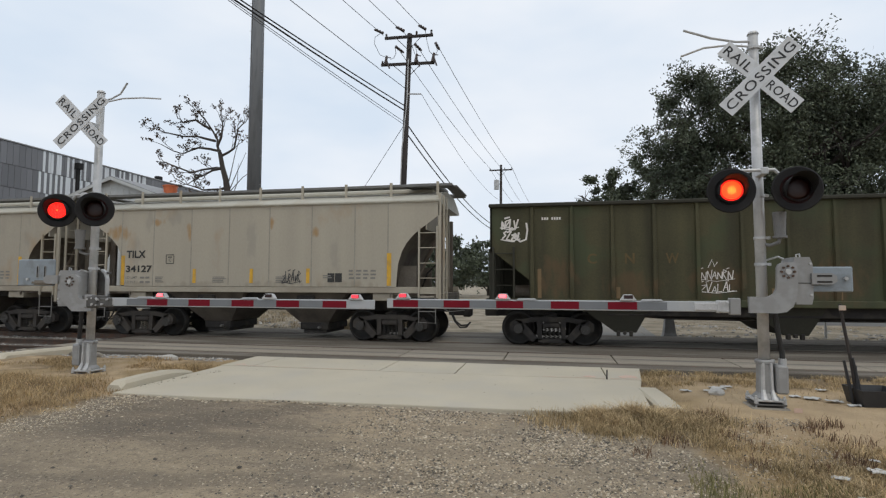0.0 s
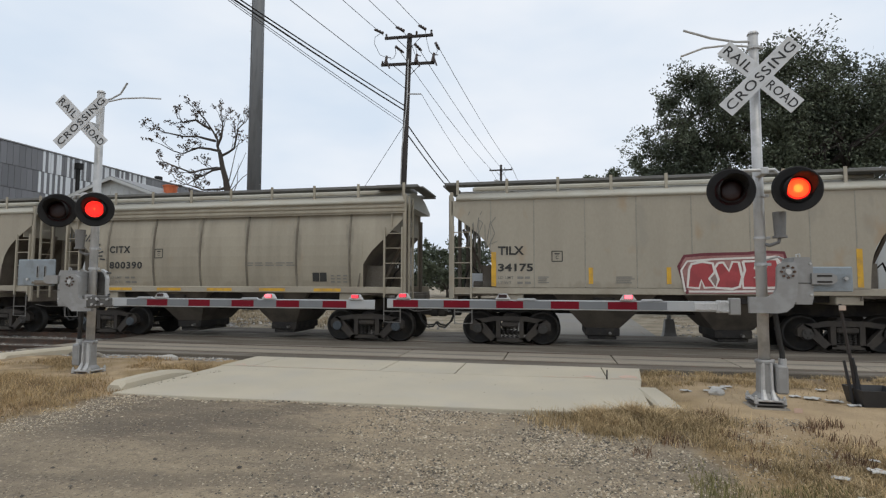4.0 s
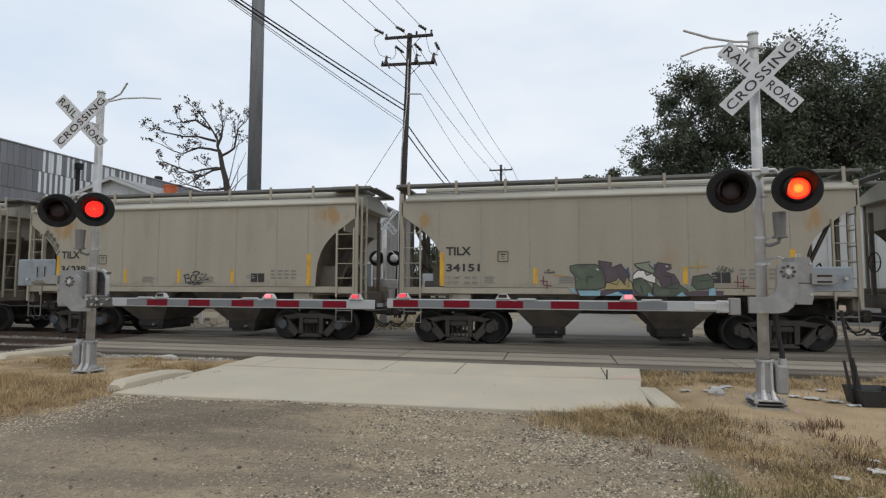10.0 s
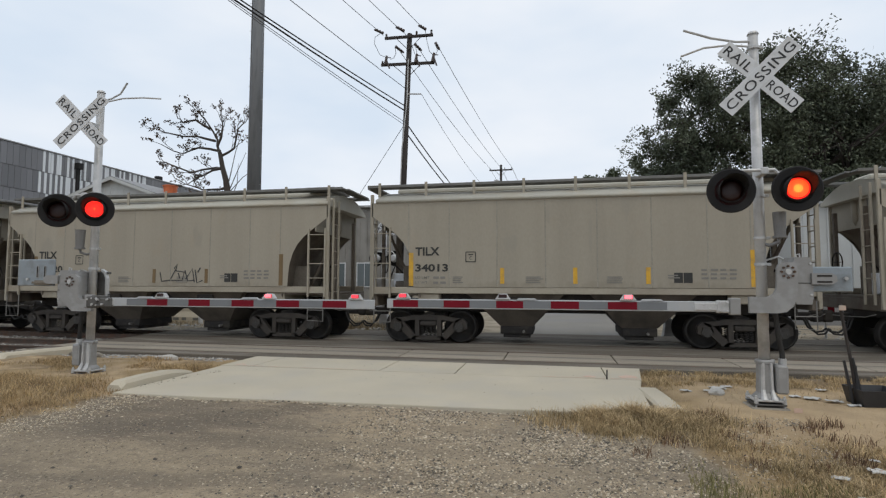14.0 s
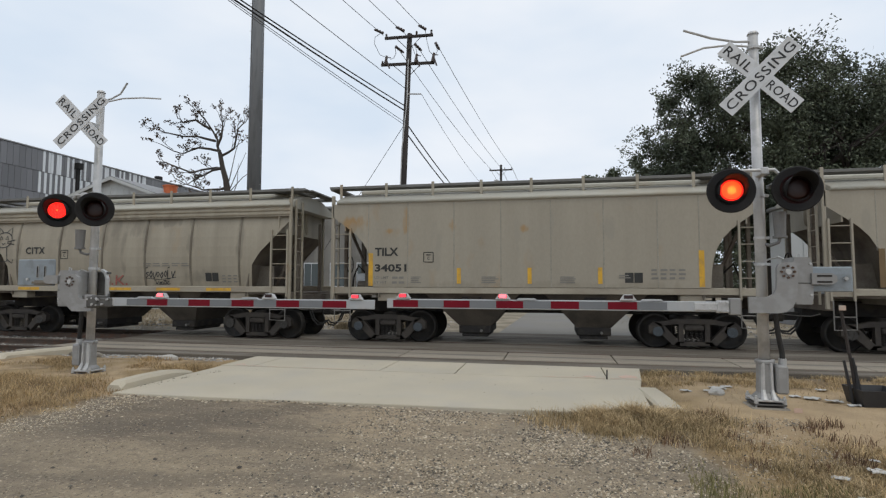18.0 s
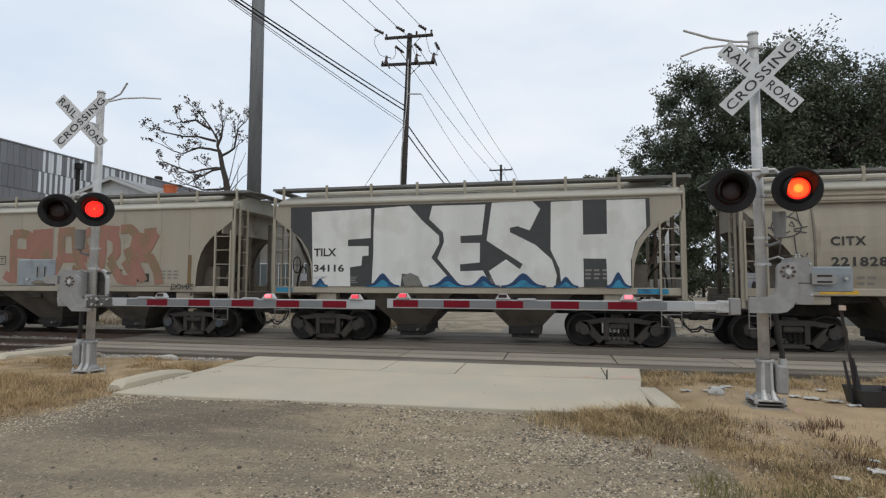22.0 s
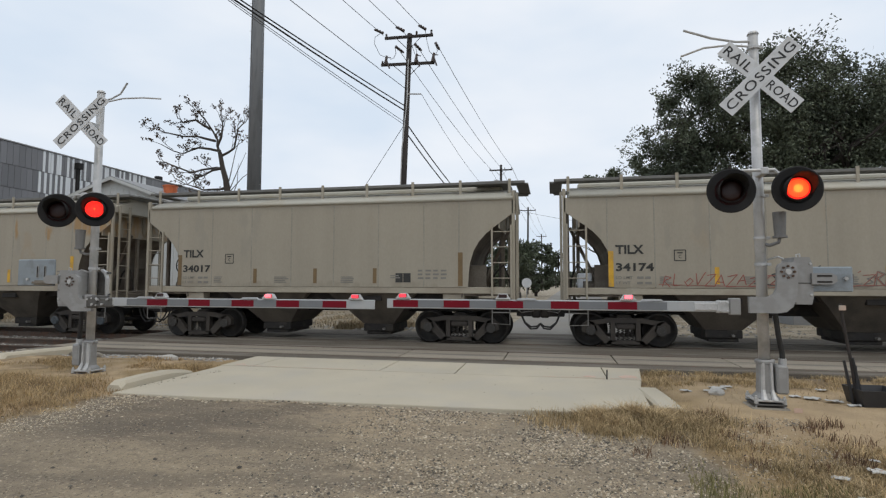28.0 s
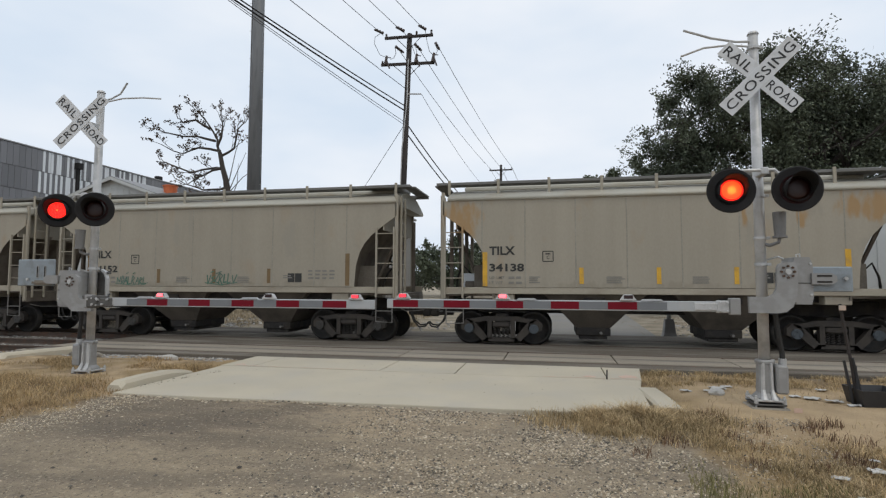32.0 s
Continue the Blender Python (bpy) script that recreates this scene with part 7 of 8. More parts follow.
    if side > 0:
        # two hand slots and the rusty trim weights bolted to the plate's foot
        xa, xb = sorted((X(weight[0]), X(weight[1])))
        for f in (0.56, 0.76):
            xm, h = xa + f * (xb - xa), weight[3] - weight[2]
            rim = Shape().box(xm - 0.026, xm + 0.026, mech_y - 0.004, mech_y + 0.003, weight[2] + 0.30 * h, weight[2] + 0.76 * h, 0.004)
            rim = part("slot_rim", rim, ALU, plate)
            part("slot", Shape().box(xm - 0.012, xm + 0.012, mech_y - 0.008, mech_y - 0.0045, weight[2] + 0.33 * h, weight[2] + 0.73 * h, 0.001), UNDER, rim)
        for k in range(2):
            part("trim_weight", Shape().box(xa + (0.50 - 0.06 * k) * (xb - xa), xa + 0.97 * (xb - xa), mech_y - 0.014 - 0.012 * k, mech_y + 0.002 - 0.018 * k, weight[2] + 0.02 + 0.02 * k, weight[2] + 0.10 - 0.02 * k, 0.003), DUSTY, plate, "small rusty trim weight")
    for z in (1.735, 1.815) if side < 0 else ():
        part("slot", Shape().box(min(X(hx + 0.36), X(hx + 0.54)), max(X(hx + 0.36), X(hx + 0.54)), mech_y - 0.066, mech_y - 0.058, z - 0.012, z + 0.012, 0.003), UNDER, plate)
    part("plate_bolt", Shape().rod((X(0.96), mech_y - 0.04, 1.78), (X(0.96), mech_y - 0.01, 1.78), 0.025, n=8), GALV, plate)
    # arm
    ya = mech_y - 0.06
    a0, a1 = sorted((arm_from, arm_to))
    arm = part("gate_arm", Shape().box(a0, a1, ya - 0.018, ya + 0.018, arm_z - 0.072, arm_z + 0.072, 0.008), ARM_WHITE, g, "lowered aluminium gate arm with red and white stripes")
    part("arm_clamp", Shape().box(min(X(-0.36), X(-0.50)), max(X(-0.36), X(-0.50)), ya - 0.05, ya + 0.05, arm_z - 0.11, arm_z + 0.12, 0.012), ALU, g)
    part("arm_socket", Shape().box(min(X(-0.50), X(-0.66)), max(X(-0.50), X(-0.66)), ya - 0.035, ya + 0.035, arm_z - 0.085, arm_z + 0.085, 0.01), DARK_STEEL if side > 0 else GALV, g)
    for zz in (-0.06, 0.06):
        part("stud", Shape().rod((X(-0.53), ya - 0.075, arm_z + zz), (X(-0.53), ya - 0.03, arm_z + zz), 0.014, n=6), GALV, g)
        part("stud", Shape().rod((X(-0.61), ya - 0.065, arm_z + zz), (X(-0.61), ya - 0.03, arm_z + zz), 0.014, n=6), GALV, g)
    if side > 0:
        # dark mounting frame that holds the mechanism round the mast, and the arm's hinge
        for zz in (1.50, 1.90):
            part("mounting_plate", Shape().box(-0.20, 0.25, 0.08, 0.16, zz - 0.02, zz + 0.02, 0.006), DARK_STEEL, g)
        part("mounting_plate", Shape().plate([(0.22, 1.46), (0.25, 1.46), (0.25, 1.80), (0.20, 1.93), (0.12, 1.97), (0.11, 1.94), (0.18, 1.89), (0.22, 1.79)], 0.05, 0.12), GALV, g)
        part("mounting_frame", Shape().box(-0.20, 0.20, 0.10, 0.15, 1.48, 1.93, 0.008).box(-0.24, -0.19, -0.2, 0.14, 1.48, 1.93, 0.008), DARK_STEEL, g)
        part("hinge_block", Shape().box(0.40, 0.62, ya - 0.07, ya + 0.06, arm_z - 0.11, arm_z + 0.10, 0.03).box(0.30, 0.80, ya - 0.04, ya + 0.05, arm_z + 0.05, arm_z + 0.11, 0.012), DARK_STEEL, g, "dark hinge block of the arm")
        part("hinge_block", Shape().box(0.66, 0.92, ya - 0.055, ya + 0.05, arm_z - 0.09, arm_z + 0.07, 0.02), DARK_STEEL, g)
        for k in range(5):
            part("bolt_head", Shape().rod((0.45 + 0.1 * k, ya - 0.09, arm_z + 0.04 * (-1) ** k), (0.45 + 0.1 * k, ya - 0.05, arm_z + 0.04 * (-1) ** k), 0.018, n=6), GALV, g)
        for zz in (1.62, 1.80):
            part("clamp_bolt", Shape().rod((-0.12, mech_y - 0.03, zz), (-0.12, mech_y + 0.1, zz), 0.03, n=6), GALV, g)
    part("shear_bracket", Shape().box(min(X(-0.60), X(-0.95)), max(X(-0.60), X(-0.95)), ya - 0.03, ya + 0.03, arm_z - 0.055, arm_z + 0.055, 0.01), GALV, g)
    for k in range(4):
        px = X(-0.66 - 0.08 * k)
        part("bolt_head", Shape().rod((px, ya - 0.045, arm_z + 0.03 * (-1) ** k), (px, ya - 0.028, arm_z + 0.03 * (-1) ** k), 0.012, n=6), GALV, g)
    return g, arm, ya


def stripes(arm, ya, z, first, step, count, sign, extra):
    for k in range(count):
        for m, o in ((RED, 0.0), (WHITE_TAPE, extra)):
            xa = first + sign * (step * k + o)
            xb = xa + sign * 0.40
            part("stripe", Shape().box(min(xa, xb), max(xa, xb), ya - 0.0215, ya - 0.018, z - 0.054, z + 0.054), m, arm, "red reflective stripe" if m is RED else "grey-white reflective stripe")


def arm_lamp(gate, x, ya, z, phase):
    s = Shape().box(x - 0.11, x + 0.11, ya - 0.05, ya + 0.05, z + 0.072, z + 0.095, 0.008)
    lamp = part("arm_lamp", s, GALV, gate, "small red gate arm lamp")
    part("lamp_body", Shape().loft([[(x + w * a, ya + dd * b, zz) for a, b in ((-1, -1), (1, -1), (1, 1), (-1, 1))] for w, dd, zz in ((0.10, 0.045, z + 0.095), (0.062, 0.04, z + 0.152), (0.05, 0.03, z + 0.160))]), GALV, lamp, "silvery lamp housing")
    part("lens", Shape().box(x - 0.062, x + 0.062, ya - 0.050, ya - 0.030, z + 0.098, z + 0.152, 0.006), LENS_DARK, lamp, "dark red lens")
    lit = part("lamp_glow", Shape().box(x - 0.055, x + 0.055, ya - 0.047, ya - 0.034, z + 0.101, z + 0.149, 0.006), LED_ARM if phase is None else LED_FLASH, lamp, "glowing red lamp face")
    if phase is not None:
        FLASHERS.append((lit, phase, Vector((0, -0.012, 0))))
    else:
        lit.location.y = -0.012
    return lamp


RX, RY = 2.87, 8.25
right_gate, arm, ya = crossing_gate((RX, RY, 0.0), -1, -0.62, -5.40, -0.42, (0.02, -0.17, 4.62), 0, (-0.48, 0.33, 2.97), -0.17, 1.39, "grey crossing signal with a lowered arm on sandy ground", -8, 1.07, (0.5, 1.06, 1.60, 1.94))
stripes(arm, ya, 1.39, -5.30, 0.80, 5, 1, 0.40)
for x, ph in ((-5.14, None), (-3.60, 0), (-1.82, 1)):
    arm_lamp(right_gate, x, ya, 1.39, ph)
LX, LY = -8.37, 8.43
left_gate, arm, ya = crossing_gate((LX, LY, -0.02), 1, 0.62, 5.66, -0.45, (0.02, -0.43, 4.64), 9, (-0.37, 0.42, 3.02), -0.42, 1.39, "grey crossing signal with a lowered arm on dry grass", 36, 1.0, (0.42, 1.22, 1.66, 2.14))
stripes(arm, ya, 1.39, 5.20, 0.80, 5, -1, 0.40)
for x, ph in ((5.35, None), (3.87, 1), (1.87, 0)):
    arm_lamp(left_gate, x, ya, 1.39, ph)
for gate, yy, xs in ((left_gate, -0.48, (3.52, 1.55)), (right_gate, -0.23, (-3.25, -1.50))):
    for x in xs:
        part("cable_cover", Shape().loft([[(x + w * a, yy + dd * b, zz) for a, b in ((-1, -1), (1, -1), (1, 1), (-1, 1))] for w, dd, zz in ((0.15, 0.035, 1.462), (0.12, 0.03, 1.485))]), ARM_WHITE, gate, "flat white cable cover on the arm")
# the signal on the far side of the tracks
for at, e, bz, lz in (((3.75, 18.9, -0.05), 1, 3.86, 2.55), ((-6.36, 19.8, -0.05), -1, 4.12, 2.72)):
    far_sig = thing("crossing_signal", "grey crossing signal mast seen from behind", "crossing signal", at, "crossing gates")
    part("mast", Shape().rod((0, 0, 0), (0, 0, bz + 0.74), 0.07, 0.065, n=14), GALV, far_sig, "", True)
    part("base", Shape().loft([[(w * a, w * b, z) for a, b in ((-1, -1), (1, -1), (1, 1), (-1, 1))] for w, z in ((0.22, 0.0), (0.18, 0.15), (0.13, 0.6))]), ALU, far_sig)
    bm_ = Matrix.Translation((0.02, -0.1, bz))
    blade(far_sig, bm_ @ Matrix.Translation((0, 0.008, 0)) @ Matrix.Rotation(radians(45), 4, "Y"), (("RAIL", -0.56, 0.36), ("ROAD", 0.16, 0.41)))
    blade(far_sig, bm_ @ Matrix.Rotation(radians(-45), 4, "Y"), (("CROSSING", -0.56, 1.12),))
    part("cross_arm", Shape().tube([(-0.42, 0, lz + 0.12), (-0.3, 0, lz + 0.26), (0.3, 0, lz + 0.26), (0.42, 0, lz + 0.12)], 0.025, 7), GALV, far_sig)
    for x in (-0.36, 0.36):
        part("lamp_housing", Shape().rod((x, -0.18, lz), (x, 0.05, lz), 0.10, 0.16, n=16), SIGN, far_sig, "back of a grey lamp housing")
        part("target", Shape().rod((x, 0.05, lz), (x, 0.07, lz), 0.30, n=28), BLACK, far_sig, "black signal background seen from behind")
    part("cable_arm", Shape().tube([(0, 0, bz + 0.64), (-0.4, 0, bz + 0.59), (-0.85, 0, bz + 0.64)], 0.015, 6), GALV, far_sig)
    part("mechanism_case", Shape().box(min(-0.05 * e, 0.4 * e), max(-0.05 * e, 0.4 * e), -0.3, 0.1, 1.35, 1.95, 0.04), ALU, far_sig)
    part("counterweight", Shape().box(min(-0.6 * e, 0), max(-0.6 * e, 0), -0.2, -0.15, 1.55, 1.9, 0.02), GALV, far_sig)

# ---- poles and wires ----
def utility_pole(at, height, lean, arms, label, detail=True, turn=0):
    p = thing("utility_pole", label, "utility pole", at, "utility poles", turn=turn)
    top = Vector((math.tan(radians(lean)) * height, 0, height))
    part("pole", Shape().rod((0, 0, -0.5), top, 0.20, 0.13, n=14), POLE_WOOD, p, "", True)
    for z, half, tilt in arms:
        c = top * (z / height)
        part("cross_arm", Shape().box(-half, half, -0.22, -0.12, -0.07, 0.07, 0.01, Matrix.Translation(c) @ Matrix.Rotation(radians(tilt), 4, "Y")), POLE_WOOD, p)
        for k in (-1, 1):
            part("arm_brace", Shape().rod(c + Vector((k * half * 0.55, -0.17, 0)), c + Vector((0, -0.15, -0.7)), 0.018, n=5), POLE_WOOD, p)
        if detail:
            for x in (-half + 0.08, 0.42, half - 0.08):
                s = Shape()
                for j in range(3):
                    s.rod(c + Vector((x, -0.17, 0.07 + 0.07 * j)), c + Vector((x, -0.17, 0.12 + 0.07 * j)), 0.065, 0.03, n=8)
                part("insulator", s, PORCELAIN, p)
    return p, top


main_pole, top = utility_pole((-7.68, 26, 0), 14.6, 2.2, ((14.38, 1.28, 1), (12.95, 1.42, 2)), "dark wooden utility pole with two crossarms")
for x, z, dx in ((-0.83, 14.70, -0.10), (0.29, 14.72, -0.09), (1.44, 14.69, -0.08), (-0.14, 13.90, 0.10), (0.91, 13.92, 0.07), (1.98, 13.90, 0.03)):
    out = -1 if z > 14.3 else 1
    d = Shape()
    for k in range(3):
        p = Vector((x + 0.10 * dx / 0.1 * k, -0.2 + out * 0.16 * k, z - 0.05 * k * (out > 0)))
        d.rod(p, p + Vector((dx, out * 0.15, -0.03)), 0.085, 0.05, n=8)
    part("dead_end_insulator", d, PORCELAIN, main_pole, "dark bell-shaped wire insulator")
for x, z in ((-0.65, 12.98), (0.95, 12.95), (1.84, 12.92)):
    c = Vector((x, -0.3, z))
    part("cutout_switch", Shape().rod(c, c + Vector((0.10, -0.08, 0.40)), 0.09, 0.06, n=8).rod(c + Vector((0.22, 0, -0.25)), c + Vector((0.05, -0.1, 0.3)), 0.045, n=6).rod(c + Vector((0.05, 0, 0.36)), c + Vector((0.30, -0.05, 0.28)), 0.025, n=5), PORCELAIN, main_pole, "grey fused cutout")
for pts in (((-0.83, 14.68), (-1.22, 14.45), (-1.25, 14.1), (-0.95, 13.5), (-0.62, 13.32)), ((1.44, 14.65), (1.55, 14.0), (1.68, 13.45), (1.86, 13.25)), ((-0.14, 13.85), (-0.08, 13.5), (-0.2, 13.25), (-0.4, 13.2)),
            ((0.91, 13.85), (1.02, 13.5), (1.0, 13.3)), ((1.98, 13.85), (2.1, 13.45), (2.0, 13.2)), ((0.3, 14.65), (0.75, 13.9), (0.92, 13.35))):
    part("jumper_wire", Shape().tube([(x, -0.32, z) for x, z in pts], 0.014, 5), WIRE, main_pole)
part("service_arm", Shape().rod((0.42, -0.1, 11.40), (1.22, -0.15, 11.33), 0.035, n=6), GALV, main_pole)
part("riser", Shape().tube([(0.55, -0.2, 13.2), (0.5, -0.25, 11), (0.25, -0.25, 8.5), (0.1, -0.25, 4), (0.1, -0.25, 0)], 0.03, 6), GALV, main_pole, "pale cable riser down the pole")
far_poles = [((-5.5, 57.5, 0), 14.6, 0.5), ((-4.1, 89, 0), 14.4, 1.0), ((-2.6, 134, 0), 14, 0.0), ((-1.5, 165, 0), 14, 0.0), ((1.2, 215, 0), 14, 0.0), ((-6.5, 150, 0), 13.5, 0.0)]
for at, h, ln in far_poles:
    q, _ = utility_pole(at, h, ln, ((h - 0.6, 1.25, 0),), "dark wooden utility pole along the street", at[1] < 100)
part("transformer", Shape().rod((-0.35, -0.2, 11.9), (-0.35, -0.2, 12.9), 0.28, n=14), GALV, [o for o in scene.objects if o.name == "utility_pole.001"][0], "grey pole transformer")
mono = thing("steel_monopole", "tall weathered grey steel pole with climbing pegs", "pole", (-18.2, 30, 0))
part("shaft", Shape().rod((0, 0, -0.5), (0.0, 0, 32), 0.44, 0.30, n=18), MONOPOLE, mono, "", True)
for k in range(26):
    part("climbing_peg", Shape().rod((0.36 * (-1) ** k, -0.1, 6 + 0.9 * k), (0.52 * (-1) ** k, -0.15, 6 + 0.9 * k), 0.015, n=5), GALV, mono)
part("conduit", Shape().rod((-0.42, -0.1, 0), (-0.36, -0.1, 30), 0.05, n=6), MONOPOLE, mono)


def wire(name, a, b, sag, r, label):
    a, b = Vector(a), Vector(b)
    pts = []
    for k in range(15):
        u = k / 14
        p = a.lerp(b, u)
        p.z -= sag * 4 * u * (1 - u)
        pts.append(p)
    return solid(name, Shape().tube(pts, r, 5), WIRE, label, "cable", group="overhead cables")


for dx, far_x, far_z, end in ((-1.39, -0.60, 13.88, -1.2), (-0.27, 0.45, 13.90, 0.0), (0.88, 1.50, 13.88, 1.2)):
    wire("power_line", (-7.12 + dx, 25.85, 14.6), (-13.3 + dx, -8, 14.9), 0.25, 0.015, "thin overhead power line")
    wire("power_line", (-7.15 + far_x, 26.0, far_z), (-5.4 + end, 57.4, 14.3), 0.35, 0.017, "thin overhead power line")
    wire("power_line", (-5.4 + end, 57.4, 14.3), (-4.0 + end, 89, 14.0), 0.5, 0.02, "thin overhead power line")
    wire("power_line", (-4.0 + end, 89, 14.0), (-2.6 + end, 134, 13.6), 0.5, 0.02, "thin overhead power line")
wire("power_line", (-7.2, 25.85, 11.6), (-15.9, -6, 14.8), 0.3, 0.016, "thin overhead neutral line")
wire("power_line", (-6.45, 25.85, 11.33), (-5.4, 57.4, 10.6), 0.8, 0.012, "thin overhead neutral line")
for dz, r, up in ((0.0, 0.035, 0.3), (0.25, 0.028, 0.3), (-0.6, 0.014, 1.0), (-0.75, 0.012, 1.0)):
    wire("phone_cable", (-7.3, 25.8, 10.5 + dz), (-16.5, -5, 13.45 - dz * 0.4 + up), 0.45, r, "thick black communication cable")
for dz in (0.0, -0.5):
    wire("phone_cable", (-7.2, 26.0, 9.8 + dz), (-5.4, 57.4, 7.6 + dz), 0.9, 0.035, "thick black communication cable")
wire("guy_wire", (-7.4, 26, 9.8), (-13.2, 28.5, 3.0), 0.0, 0.014, "thin steel guy wire")
wire("power_line", (-4.1, 89, 13.5), (26, 96, 10), 0.6, 0.02, "thin service line across the street")

# ---- buildings ----
hall = thing("large_building", "big dark grey hall with striped white cladding panels", "building", (-46.5, 0, 0))
part("wall", Shape().box(-30, 0, 22, 64, -0.5, 14.0, 0.02), CLAD_GREY, hall)
part("parapet", Shape().box(-30.1, 0.16, 21.9, 64.1, 14.0, 14.12, 0.02), ROOFING, hall)
wide, narrow = (Shape().box(0.0, 0.07, 0.01, w - 0.01, 0.015, 1.975, 0.01).mesh("cladding_panel", CLAD_GREY) for w in (0.56, 0.28))
rr = random.Random(3)
for j in range(4):
    y = 30.0 + 0.2 * j
    first, last_white = 40.2 + (0.0, -0.4, 0.35, 0.1)[j], (53.6, 51.0, 50.0, 49.0)[j]
    white, left = True, 2
    while y < 63.5:
        striped = first < y < last_white
        w = 0.28 if striped else 0.56
        if striped:
            left -= 1
            if left <= 0:
                white = not white
                left = rr.choice((1, 1, 2)) if white else rr.choice((1, 1, 1, 2))
        ob = part("cladding_panel", narrow if striped else wide, CLAD_WHITE if striped and white else CLAD_GREY, hall)
        ob.location = (rr.uniform(0, 0.02), y, 12.0 - 2.0 * j)
        y += w
part("downpipe", Shape().rod((0.2, 44.3, 0), (0.2, 44.3, 13.2), 0.18, n=8).box(0.05, 0.55, 44.0, 44.6, 13.0, 13.6, 0.03), BLACK, hall, "black downpipe with a hopper head")
part("roof_vent", Shape().box(-0.6, 0.0, 55.6, 56.3, 14.1, 14.6, 0.03), BLACK, hall)
house = thing("metal_building", "pale grey gabled metal building", "building", (-29.4, 31, -0.2))
part("wall", Shape().plate([(-5.6, -0.5), (5.6, -0.5), (5.6, 7.0), (0, 9.0), (-5.6, 7.0)], 0, 14), SIDING, house)
for e in (-1, 1):
    part("roof", Shape().plate([(e * 5.9, 6.92), (0, 9.02), (0, 9.16), (e * 5.9, 7.06)], -0.35, 14.3), ROOFING, house)
    part("barge_board", Shape().plate([(e * 5.92, 6.80), (0, 8.90), (0, 9.10), (e * 5.92, 7.0)], -0.40, -0.35), SIDING, house)
for k in range(22):
    x = -5.4 + 0.51 * k
    part("siding_rib", Shape().box(x - 0.03, x + 0.03, -0.03, 0.0, -0.3, 8.7 - abs(x) * 0.36, 0.005), SIDING, house)
low = thing("low_shed", "low pale shed with a grey roof behind the tracks", "building", (-27, 40, 0))
part("wall", Shape().box(0, 7, 0, 6, -0.3, 6.3, 0.02), SIDING, low)
part("roof", Shape().box(-0.3, 7.3, -0.3, 6.3, 6.3, 6.5, 0.03), ROOFING, low)
tub = thing("orange_bin", "orange plastic bin standing on the metal roof", "bin", (-27 + 0.9, 41, 6.5))
tub.location = (-27.0, 33.5, 8.05)
part("body", Shape().loft([[(r * math.cos(k * 0.5236), r * math.sin(k * 0.5236), z) for k in range(12)] for r, z in ((0.42, 0), (0.47, 0.55), (0.5, 0.58), (0.5, 0.66), (0.44, 0.66), (0.4, 0.4))]), ORANGE, tub)
part("rim", Shape().rod((0, 0, 0.58), (0, 0, 0.64), 0.52, n=16), ORANGE, tub)

HUT = mat("warm_grey_cladding", (0.235, 0.222, 0.20), 0.65, 0.05, 0.12, 0.8, 20, 0.05, (0.17, 0.155, 0.135), 0.6, patch=0.7, streak=0.25)
hut = thing("metal_warehouse", "plain warm grey metal building with bluish windows", "building", (-22.6, 33.0, -0.1))
part("wall", Shape().box(0, 11.9, 0, 7.5, -0.3, 6.7, 0.02), HUT, hut)
part("roof", Shape().box(-0.3, 12.1, -0.3, 7.8, 6.7, 6.86, 0.03), ROOFING, hut)
part("corner_trim", Shape().box(11.78, 11.96, -0.05, 0.12, -0.2, 6.68, 0.01), SIDING, hut)
for k in range(23):
    part("siding_rib", Shape().box(0.25 + 0.5 * k, 0.30 + 0.5 * k, -0.03, 0.0, -0.2, 6.6, 0.005), HUT, hut)
for k in range(6):
    x = 0.9 + 1.85 * k
    win = part("window_frame", Shape().box(x - 0.05, x + 1.05, -0.09, -0.032, 1.55, 3.15, 0.01), SIGN, hut)
    part("pane", Shape().box(x + 0.02, x + 0.48, -0.10, -0.085, 1.62, 3.08), PANE, win)
    part("pane", Shape().box(x + 0.52, x + 0.98, -0.10, -0.085, 1.62, 3.08), PANE, win)
part("plinth", Shape().box(-0.02, 11.92, -0.06, 0.1, -0.3, 0.8, 0.02), ROOFING, hut, "dark grey plinth band")
white_shed = thing("metal_shed", "cream white metal shed with vertical ribs under the oaks", "building", (10.1, 25.6, -0.1))
part("wall", Shape().box(0, 14, 0, 2.2, -0.3, 5.2, 0.02), SIDING, white_shed)
part("roof", Shape().box(-0.2, 14.2, -0.25, 2.4, 5.2, 5.34, 0.03), ROOFING, white_shed)
for k in range(15):
    part("siding_rib", Shape().box(0.5 + 0.92 * k, 0.56 + 0.92 * k, -0.035, 0.0, -0.2, 5.18, 0.005), SIDING, white_shed)
part("plinth", Shape().box(-0.02, 14.02, -0.04, 2.22, -0.3, 0.9, 0.02), ROOFING, white_shed, "grey plinth band")

